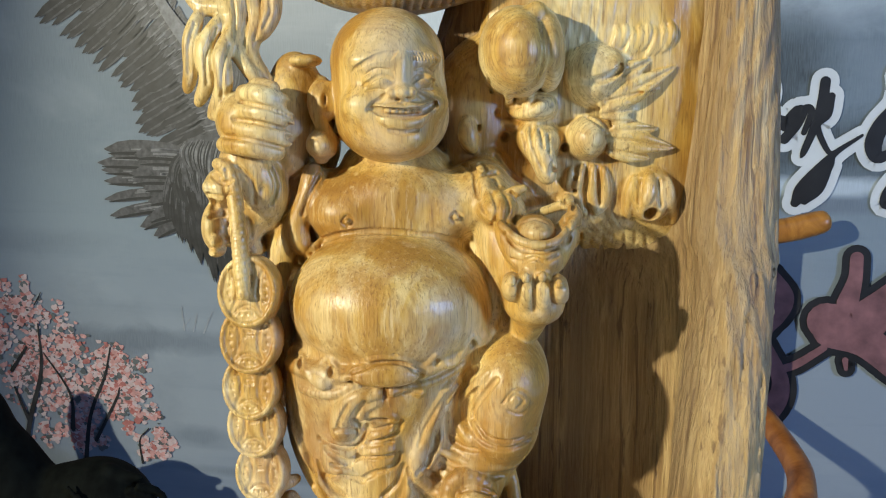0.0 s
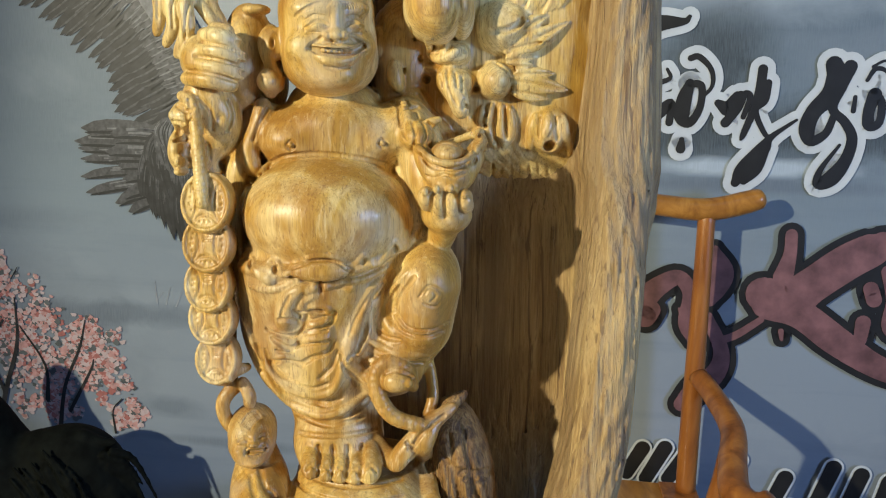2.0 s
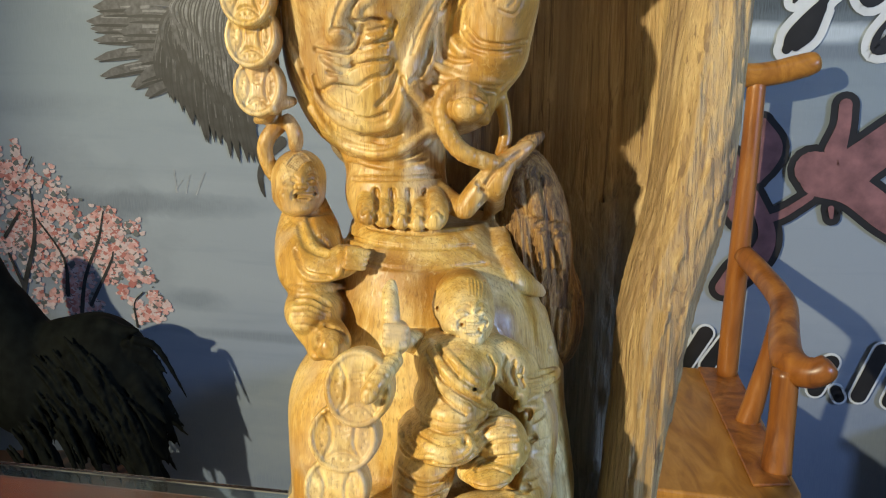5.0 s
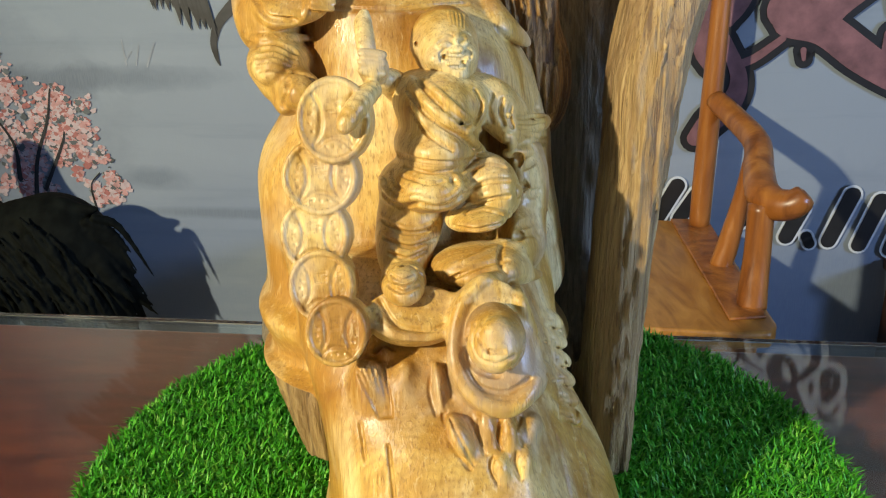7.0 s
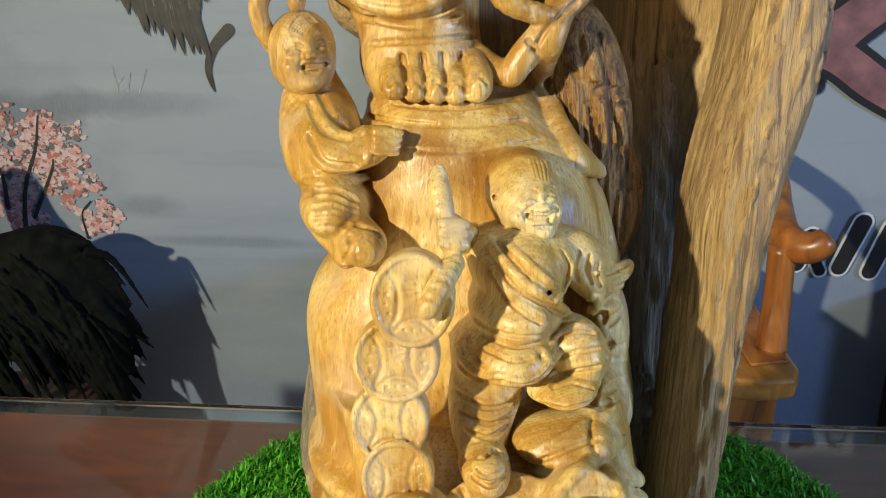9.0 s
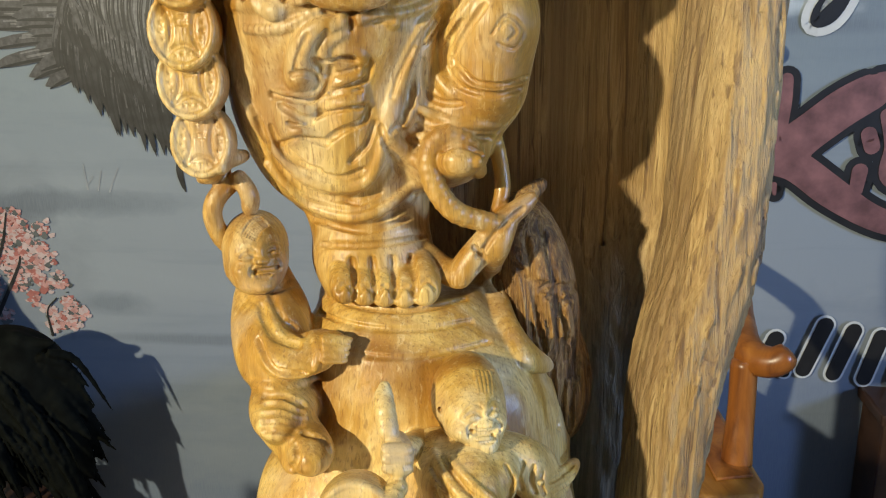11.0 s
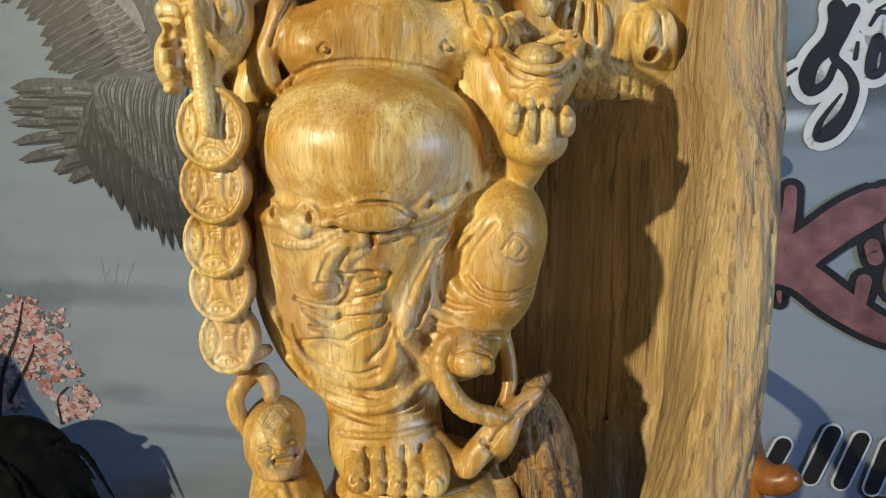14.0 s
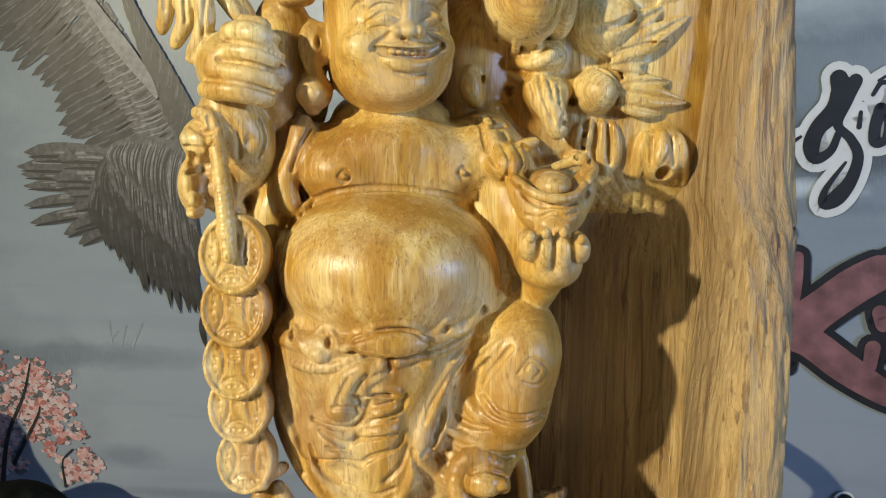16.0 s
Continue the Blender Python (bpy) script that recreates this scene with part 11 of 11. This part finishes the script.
for k in range(130):
    a, b = plume.random(), plume.random()
    x0, z0 = -0.66 + 0.25 * a, 0.555 - 0.16 * b - 0.5 * (a - 0.62) ** 2
    y0, reach = 1.124 + 0.05 * (b - 0.45) ** 2 + 0.014 * plume.random() - 0.02 * (1 - abs(a - 0.5)), plume.uniform(0.05, 0.10)
    raven.tube([(x0, y0 + 0.006, z0, 0.0022), (x0 + reach * 0.40, y0, z0 - reach * 0.40, 0.0034), (x0 + reach * 0.62, y0 + 0.004, z0 - reach * 1.1, 0.0012)], 0.003, steps=3)
for k in range(44):
    a = plume.random()
    x0, z0 = -0.46 + 0.07 * a, 0.54 - 0.17 * plume.random()
    raven.tube([(x0, 1.15, z0, 0.006), (x0 + 0.035, 1.145 + 0.02 * a, z0 - 0.02, 0.005), (x0 + plume.uniform(0.05, 0.085), 1.15 + 0.02 * a, z0 - plume.uniform(0.05, 0.10), 0.0014)], 0.003, steps=4)
raven.tube([(-0.455, 1.165, 0.558, 0.008), (-0.43, 1.165, 0.549, 0.006), (-0.392, 1.165, 0.548, 0.0025)], 0.008)
raven.tube([(-0.585, 1.17, 0.42, 0.016), (-0.59, 1.17, 0.36, 0.010), (-0.592, 1.17, 0.318, 0.010)], 0.008)
raven.tube([(-0.60, 1.17, 0.322, 0.008), (-0.56, 1.16, 0.318, 0.008), (-0.54, 1.155, 0.314, 0.005)], 0.004)
raven.tube([(-0.62, 1.19, 0.42, 0.016), (-0.63, 1.19, 0.36, 0.010), (-0.632, 1.19, 0.318, 0.010)], 0.008)
bird = tagged(skinned("dark_carving", [(raven, SOOT)]), "black carved plumed bird sculpture on a low stool", "sculpture")
FROM = Matrix.Translation((-0.005, -0.029, 0.946))
bird.matrix_world = FROM @ Matrix.Scale(1.09, 4) @ FROM.inverted() @ Matrix.Translation((-0.62, 0, 0)) @ Matrix.Diagonal((0.80, 1, 1, 1)) @ Matrix.Translation((0.62, 0, 0))
stool = tagged(new("stool"), "low dark wooden stool under the black sculpture", "stool")
stool.matrix_world = pose(-0.655, 1.285, 0)
part("stool_top", add_box(bmesh.new(), (-0.17, -0.09, 0.228), (0.15, 0.09, 0.2515), 0.004), DARK_WOOD, stool)
for lx in (-0.14, 0.095):
    for ly in (-0.075, 0.045):
        part("leg", add_box(bmesh.new(), (lx, ly, 0.0), (lx + 0.03, ly + 0.03, 0.2275), 0.002), DARK_WOOD, stool)

# ---- the small pale cup at the edge of the mat ----
cup = bmesh.new()
profile = [(0.0, 0.0), (0.018, 0.0), (0.021, 0.002), (0.026, 0.012), (0.0285, 0.026), (0.0285, 0.028), (0.027, 0.028), (0.0245, 0.013), (0.018, 0.004), (0.0, 0.004)]
rings = [[cup.verts.new((r * math.cos(a), r * math.sin(a), h)) for a in (math.tau * k / 32 for k in range(32))] for r, h in profile[1:-1]]
for lower, upper in zip(rings, rings[1:]):
    for k in range(32):
        cup.faces.new((lower[k], lower[(k + 1) % 32], upper[(k + 1) % 32], upper[k]))
cup.faces.new(rings[0][::-1])
cup.faces.new(rings[-1])
cup = thing("cup", cup, plain("cream_glaze", (0.62, 0.55, 0.40), 0.2, 0.1), "small cream glazed cup standing on the glass", "cup", smooth=True)
cup.location = (0.272, 0.325, 0.6372)

# ---- what is printed on the wall: flat shapes laid on it in the wall's own u, z ----
LAYER = {"n": 0}


def ribbon(bm, line, grow=0.0, lift=0.001):
    """A flat round-ended stroke through (u, z, half width), lying just proud of the wall."""
    pts = smooth_line(line, 6)
    left, right = [], []
    for i, p in enumerate(pts):
        a, b = pts[max(i - 1, 0)], pts[min(i + 1, len(pts) - 1)]
        du, dz = b[0] - a[0], b[1] - a[1]
        n = math.hypot(du, dz) or 1.0
        w = max(p[2] + grow, 0.0008)
        left.append(bm.verts.new((p[0] - dz / n * w, -lift, p[1] + du / n * w)))
        right.append(bm.verts.new((p[0] + dz / n * w, -lift, p[1] - du / n * w)))
    for i in range(len(pts) - 1):
        bm.faces.new((left[i], right[i], right[i + 1], left[i + 1]))
    for p in (pts[0], pts[-1]):
        w = max(p[2] + grow, 0.0008)
        ring = [bm.verts.new((p[0] + w * math.cos(a), -lift * 1.02, p[1] + w * math.sin(a))) for a in (math.tau * k / 16 for k in range(16))]
        bm.faces.new(ring)
    for f in bm.faces:
        if f.normal.y > 0:
            f.normal_flip()
    return bm


def step():
    LAYER["n"] += 1
    return 0.00002 * LAYER["n"]


def on_wall(name, bm, material, label=""):
    return part(name, bm, material, backdrop, label)


def script_stroke(line):
    on_wall("lettering_border", ribbon(bmesh.new(), line, 0.0105, 0.0030 + step() * 0.2), WHITE)
    on_wall("lettering_stroke", ribbon(bmesh.new(), line, -0.001, 0.0040 + step() * 0.2), INK, "black script stroke with a white border")


def mauve_stroke(line):
    on_wall("lettering_border", ribbon(bmesh.new(), line, 0.0085, 0.0052 + step() * 0.2), INK)
    on_wall("lettering_stroke", ribbon(bmesh.new(), line, -0.0015, 0.0062 + step() * 0.2), MAUVE, "mauve letter stroke with a black border")


def digit_bar(line):
    on_wall("lettering_border", ribbon(bmesh.new(), line, 0.0066, 0.0052 + step() * 0.2), WHITE)
    on_wall("lettering_bar", ribbon(bmesh.new(), line, 0.0030, 0.0062 + step() * 0.2), INK, "plain slanted black bar")


def feather(line, pale):
    on_wall("plumage_stroke", ribbon(bmesh.new(), line, 0.0, 0.0012 + step() * 0.2), FEATHER_PALE if pale else FEATHER)


def twig(line):
    on_wall("twig", ribbon(bmesh.new(), line, -0.001, 0.0030 + step() * 0.2), FEATHER)


def mist(line):
    on_wall("mist_band", ribbon(bmesh.new(), line, 0.0, 0.0008 + step() * 0.02), MIST)


def blossom_cloud(u, z, r):
    """A loose cluster of small printed petals."""
    rng = np.random.default_rng(int(abs(u * 977 + z * 331) * 10))
    knots = [(u + r * d * math.cos(a), z + r * d * math.sin(a)) for d, a in ((math.sqrt(rng.random()), rng.random() * math.tau) for _ in range(13))]
    for mat_, count in ((DUSK, 60), (PINK_PALE, 120), (PINK, 120), (PINK_DEEP, 54)):
        bm_ = bmesh.new()
        for _ in range(count):
            q = rng.random() * math.tau
            s = rng.uniform(0.0018, 0.0068)
            ku, kz = knots[rng.integers(13)]
            cu, cz = ku + rng.normal() * r * 0.17, kz + rng.normal() * r * 0.17
            lift = 0.0016 + rng.random() * 0.001
            ring = [(cu + s * (1 + 0.35 * math.sin(3 * k + q)) * math.cos(k), -lift, cz + 0.8 * s * (1 + 0.35 * math.cos(2 * k + q)) * math.sin(k)) for k in (math.tau * j / 9 for j in range(9))]
            bm_.faces.new([bm_.verts.new(v) for v in ring])
        on_wall("blossom", bm_, mat_)["kind"] = "stuff"


# dark script strokes with white borders
script_stroke([(0.355, 1.175, 0.0115), (0.386, 1.192, 0.0130), (0.422, 1.195, 0.0064), (0.430, 1.202, 0.0040)])
script_stroke([(0.370, 1.109, 0.0099), (0.378, 1.080, 0.0133), (0.369, 1.046, 0.0083)])
script_stroke([(0.389, 1.105, 0.0057), (0.407, 1.113, 0.0041), (0.402, 1.126, 0.0032)])
script_stroke([(0.382, 1.046, 0.0066), (0.401, 1.068, 0.0098), (0.411, 1.076, 0.0065), (0.409, 1.047, 0.0066)])
script_stroke([(0.436, 1.105, 0.0081), (0.429, 1.081, 0.0122), (0.427, 1.056, 0.0123), (0.439, 1.048, 0.0081), (0.452, 1.069, 0.0065), (0.453, 1.101, 0.0065), (0.436, 1.105, 0.0065)])
script_stroke([(0.435, 1.142, 0.0056), (0.447, 1.144, 0.0056), (0.465, 1.126, 0.0048), (0.468, 1.102, 0.0040), (0.453, 1.083, 0.0032)])
script_stroke([(0.429, 1.022, 0.0049), (0.428, 1.008, 0.0082)])
script_stroke([(0.478, 1.077, 0.0064), (0.494, 1.069, 0.0128), (0.505, 1.086, 0.0095), (0.509, 1.090, 0.0063)])
script_stroke([(0.490, 1.048, 0.0080), (0.506, 1.069, 0.0072), (0.515, 1.090, 0.0063), (0.523, 1.086, 0.0055), (0.515, 1.057, 0.0048)])
script_stroke([(0.538, 1.127, 0.0078), (0.536, 1.098, 0.0079), (0.530, 1.070, 0.0071), (0.517, 1.032, 0.0056), (0.514, 1.024, 0.0032)])
script_stroke([(0.547, 1.107, 0.0062), (0.544, 1.082, 0.0062), (0.532, 1.066, 0.0055), (0.547, 1.033, 0.0047), (0.557, 1.029, 0.0040)])
script_stroke([(0.590, 1.054, 0.0031), (0.557, 1.029, 0.0055), (0.546, 1.011, 0.0112), (0.521, 0.978, 0.0136), (0.510, 0.959, 0.0072)])
script_stroke([(0.551, 1.011, 0.0063), (0.541, 0.979, 0.0063), (0.522, 0.962, 0.0065)])
script_stroke([(0.635, 1.134, 0.0129), (0.641, 1.115, 0.0167), (0.634, 1.091, 0.0152), (0.613, 1.067, 0.0123), (0.605, 1.042, 0.0125), (0.612, 1.024, 0.0093), (0.631, 1.035, 0.0069), (0.640, 1.059, 0.0061)])
script_stroke([(0.657, 1.131, 0.0105), (0.644, 1.103, 0.0121), (0.638, 1.071, 0.0077), (0.656, 1.052, 0.0076), (0.668, 1.028, 0.0085), (0.661, 0.995, 0.0100), (0.644, 0.970, 0.0125), (0.627, 0.961, 0.0086), (0.628, 0.981, 0.0054), (0.652, 1.019, 0.0031)])
script_stroke([(0.666, 1.068, 0.0046), (0.667, 1.088, 0.0038)])
script_stroke([(0.693, 1.092, 0.0105), (0.687, 1.068, 0.0090), (0.689, 1.048, 0.0091), (0.702, 1.052, 0.0067), (0.703, 1.080, 0.0067), (0.692, 1.096, 0.0060)])
script_stroke([(0.681, 1.112, 0.0038), (0.691, 1.128, 0.0045), (0.706, 1.124, 0.0037), (0.713, 1.104, 0.0030)])
script_stroke([(0.687, 1.131, 0.0030), (0.701, 1.139, 0.0030), (0.713, 1.137, 0.0030)])
# thick mauve strokes with black borders
mauve_stroke([(0.384, 0.771, 0.0207), (0.408, 0.795, 0.0170), (0.437, 0.810, 0.0135), (0.455, 0.785, 0.0126), (0.450, 0.739, 0.0118), (0.466, 0.713, 0.0119)])
mauve_stroke([(0.389, 0.745, 0.0189), (0.397, 0.756, 0.0172)])
mauve_stroke([(0.440, 0.761, 0.0034), (0.445, 0.739, 0.0025)])
mauve_stroke([(0.488, 0.857, 0.0074), (0.501, 0.823, 0.0181), (0.492, 0.796, 0.0183), (0.485, 0.777, 0.0116)])
mauve_stroke([(0.483, 0.750, 0.0101), (0.507, 0.698, 0.0133), (0.501, 0.661, 0.0168), (0.473, 0.631, 0.0187), (0.453, 0.606, 0.0138)])
mauve_stroke([(0.510, 0.716, 0.0075), (0.530, 0.726, 0.0074), (0.562, 0.751, 0.0066)])
mauve_stroke([(0.596, 0.884, 0.0103), (0.596, 0.854, 0.0112), (0.589, 0.819, 0.0162)])
mauve_stroke([(0.563, 0.791, 0.0280), (0.600, 0.784, 0.0324), (0.630, 0.808, 0.0285), (0.675, 0.845, 0.0285), (0.712, 0.868, 0.0261), (0.723, 0.876, 0.0197)])
mauve_stroke([(0.572, 0.778, 0.0279), (0.618, 0.763, 0.0240), (0.669, 0.727, 0.0240), (0.720, 0.695, 0.0203), (0.759, 0.680, 0.0187), (0.793, 0.676, 0.0170)])
mauve_stroke([(0.592, 0.735, 0.0057), (0.594, 0.722, 0.0041)])
mauve_stroke([(0.713, 0.808, 0.0123), (0.719, 0.791, 0.0125)])
mauve_stroke([(0.707, 0.756, 0.0125), (0.705, 0.729, 0.0109)])
mauve_stroke([(0.734, 0.835, 0.0108), (0.746, 0.793, 0.0123), (0.746, 0.750, 0.0139), (0.779, 0.734, 0.0138)])
# illegible row of black characters, as plain slanted bars
digit_bar([(0.373, 0.482, 0.0079), (0.397, 0.527, 0.0086)])
digit_bar([(0.404, 0.475, 0.0078), (0.432, 0.531, 0.0086)])
digit_bar([(0.439, 0.479, 0.0078), (0.463, 0.519, 0.0085)])
digit_bar([(0.528, 0.475, 0.0084), (0.546, 0.521, 0.0090)])
digit_bar([(0.599, 0.454, 0.0083), (0.617, 0.499, 0.0090)])
digit_bar([(0.661, 0.450, 0.0082), (0.686, 0.523, 0.0088)])
digit_bar([(0.705, 0.445, 0.0081), (0.727, 0.515, 0.0087)])
digit_bar([(0.750, 0.439, 0.0080), (0.767, 0.507, 0.0086)])
digit_bar([(0.797, 0.436, 0.0079), (0.811, 0.503, 0.0086)])
digit_bar([(0.628, 0.456, 0.0049), (0.630, 0.452, 0.0049)])
digit_bar([(0.632, 0.448, 0.0049), (0.634, 0.444, 0.0049)])
# the great printed bird: rows of overlapping feathers between a line of roots and a line of tips
def along(line, a):
    """The point at share a of a smooth line."""
    q = np.array(smooth_line(line, 8))
    at_ = a * (len(q) - 1)
    n_ = min(int(at_), len(q) - 2)
    return q[n_] + (q[n_ + 1] - q[n_]) * (at_ - n_)


def vane(bm_, root, tip, half, bend, lift, start=0.0, stop=1.0):
    """One feather: narrow at the root, broad in the middle, with a blunt ragged tip."""
    way = tip - root
    side = np.array((-way[1], way[0])) / (np.linalg.norm(way) or 1.0)
    rows = []
    for q in np.linspace(start, stop, 9):
        c = root + way * q + side * bend * math.sin(math.pi * q)
        w = half * (0.45 + 0.55 * math.sin(math.pi * min(q * 0.75, 1.0))) * (1.0 if q < 0.8 else max(0.08, 1 - ((q - 0.8) / 0.2) ** 2))
        rows.append([bm_.verts.new((c[0] + side[0] * k * w, -lift, c[1] + side[1] * k * w)) for k in (-1, 0, 1)])
    for a_, b_ in zip(rows, rows[1:]):
        for k in (0, 1):
            f = bm_.faces.new((a_[k], a_[k + 1], b_[k + 1], b_[k]))
            f.normal_update()
            if f.normal.y > 0:
                f.normal_flip()


PLUME = {"lift": 0.0010}


def plumage(roots, tips, count, half, bend, tones, seed):
    """A row of feathers; tones are the materials of vane, soft edge and shaft."""
    rng = random.Random(seed)
    for layer in range(2):
        meshes = [bmesh.new() for _ in tones]
        for k in range(count):
            a_ = min(1.0, max(0.0, (k + 0.5 * layer + rng.uniform(-0.3, 0.3)) / (count - 0.5)))
            r, t_ = along(roots, a_), along(tips, a_)
            t_ = r + (t_ - r) * (rng.uniform(0.90, 1.04) - 0.30 * layer)
            h, b = half * rng.uniform(0.8, 1.2), bend * rng.uniform(0.7, 1.3)
            z0 = PLUME["lift"] + 0.0000025 * k
            vane(meshes[0], r, t_, h, b, z0)
            off = np.array((-(t_ - r)[1], (t_ - r)[0])) / (np.linalg.norm(t_ - r) or 1.0) * h
            for n_ in range(3):
                o = off * rng.uniform(-0.8, 0.5)
                q = rng.uniform(0.05, 0.35)
                vane(meshes[1], r + o, t_ + o * 0.9, h * rng.uniform(0.10, 0.22), b, z0 + 0.00012, q, q + rng.uniform(0.3, 0.55))
            vane(meshes[2], r + off * 0.8, t_ + off * 0.55, h * 0.20, b, z0 + 0.00024, 0.15, 0.96)
        for bm_, tone in zip(meshes, tones):
            on_wall("plumage", bm_, tone)["kind"] = "stuff"
        PLUME["lift"] += 0.0004


plumage([(-0.536, 1.345), (-0.504, 1.27), (-0.435, 1.194), (-0.388, 1.117), (-0.355, 1.048)],
        [(-0.697, 1.239), (-0.615, 1.173), (-0.539, 1.112), (-0.51, 1.042), (-0.465, 0.99)], 26, 0.0085, 0.006, (FEATHER, HAIR, FEATHER_PALE), 1)
plumage([(-0.49, 1.344), (-0.444, 1.269), (-0.394, 1.185), (-0.352, 1.108), (-0.323, 1.04)],
        [(-0.558, 1.304), (-0.499, 1.211), (-0.452, 1.143), (-0.418, 1.078), (-0.384, 1.009)], 30, 0.0065, 0.004, (FEATHER_PALE, HAIR, PLUME_PALE), 2)
plumage([(-0.389, 1.008), (-0.386, 0.978), (-0.392, 0.955), (-0.388, 0.933), (-0.382, 0.915)],
        [(-0.583, 1.021), (-0.592, 0.993), (-0.591, 0.96), (-0.568, 0.902), (-0.477, 0.868)], 9, 0.0125, -0.006, (FEATHER_PALE, PLUME_PALE, HAIR), 5)
plumage([(-0.421, 1.026), (-0.374, 1.026), (-0.324, 1.014), (-0.283, 0.997)],
        [(-0.475, 0.904), (-0.412, 0.829), (-0.353, 0.78), (-0.287, 0.759)], 34, 0.0075, -0.022, (FEATHER, FEATHER_PALE, HAIR), 6)
plumage([(-0.425, 1.039), (-0.378, 1.048), (-0.332, 1.04), (-0.296, 1.023)],
        [(-0.433, 0.968), (-0.398, 0.915), (-0.348, 0.88), (-0.302, 0.854)], 26, 0.0065, -0.012, (FEATHER_PALE, PLUME_PALE, HAIR), 7)
plumage([(-0.431, 1.343), (-0.386, 1.243), (-0.336, 1.159), (-0.298, 1.091)],
        [(-0.408, 1.269), (-0.377, 1.159), (-0.348, 1.083), (-0.315, 1.014)], 34, 0.006, 0.004, (FEATHER, FEATHER_PALE, HAIR), 4)
pale_band = ribbon(bmesh.new(), [(-0.486, 1.303, 0.004), (-0.455, 1.244, 0.01), (-0.408, 1.181, 0.013), (-0.372, 1.134, 0.009), (-0.356, 1.107, 0.003)], 0.0, PLUME["lift"])
on_wall("plumage", pale_band, PLUME_PALE)["kind"] = "stuff"
feather([(-0.259, 0.805, 0.01), (-0.285, 0.78, 0.008), (-0.298, 0.75, 0.006), (-0.296, 0.726, 0.004), (-0.292, 0.713, 0.0015)], 0)
# blossom trees and the misty bank behind them
blossom_cloud(-0.780, 0.683, 0.066)
blossom_cloud(-0.722, 0.665, 0.070)
blossom_cloud(-0.678, 0.615, 0.066)
blossom_cloud(-0.633, 0.596, 0.066)
blossom_cloud(-0.743, 0.556, 0.075)
blossom_cloud(-0.584, 0.632, 0.052)
blossom_cloud(-0.565, 0.569, 0.047)
blossom_cloud(-0.518, 0.498, 0.033)
blossom_cloud(-0.662, 0.518, 0.047)
blossom_cloud(-0.786, 0.747, 0.038)
twig([(-0.806, 0.393, 0.0075), (-0.776, 0.520, 0.0061), (-0.743, 0.621, 0.0048), (-0.742, 0.707, 0.0024)])
twig([(-0.776, 0.520, 0.0049), (-0.801, 0.584, 0.0037)])
twig([(-0.668, 0.429, 0.0060), (-0.649, 0.541, 0.0047), (-0.614, 0.619, 0.0035), (-0.599, 0.673, 0.0023)])
twig([(-0.640, 0.498, 0.0047), (-0.594, 0.578, 0.0035), (-0.586, 0.600, 0.0023)])
twig([(-0.686, 0.516, 0.0060), (-0.687, 0.582, 0.0036), (-0.735, 0.654, 0.0024)])
twig([(-0.549, 0.463, 0.0035), (-0.552, 0.506, 0.0023), (-0.533, 0.529, 0.0023)])
twig([(-0.804, 0.617, 0.0049), (-0.770, 0.662, 0.0036)])
twig([(-0.745, 0.743, 0.0024), (-0.731, 0.765, 0.0018)])
mist([(-0.454, 0.713, 0.0015), (-0.457, 0.753, 0.0005)])
mist([(-0.437, 0.712, 0.0013), (-0.428, 0.743, 0.0005)])
mist([(-0.418, 0.710, 0.0015), (-0.400, 0.748, 0.0005)])
mist([(-0.456, 0.718, 0.0013), (-0.442, 0.734, 0.0005)])
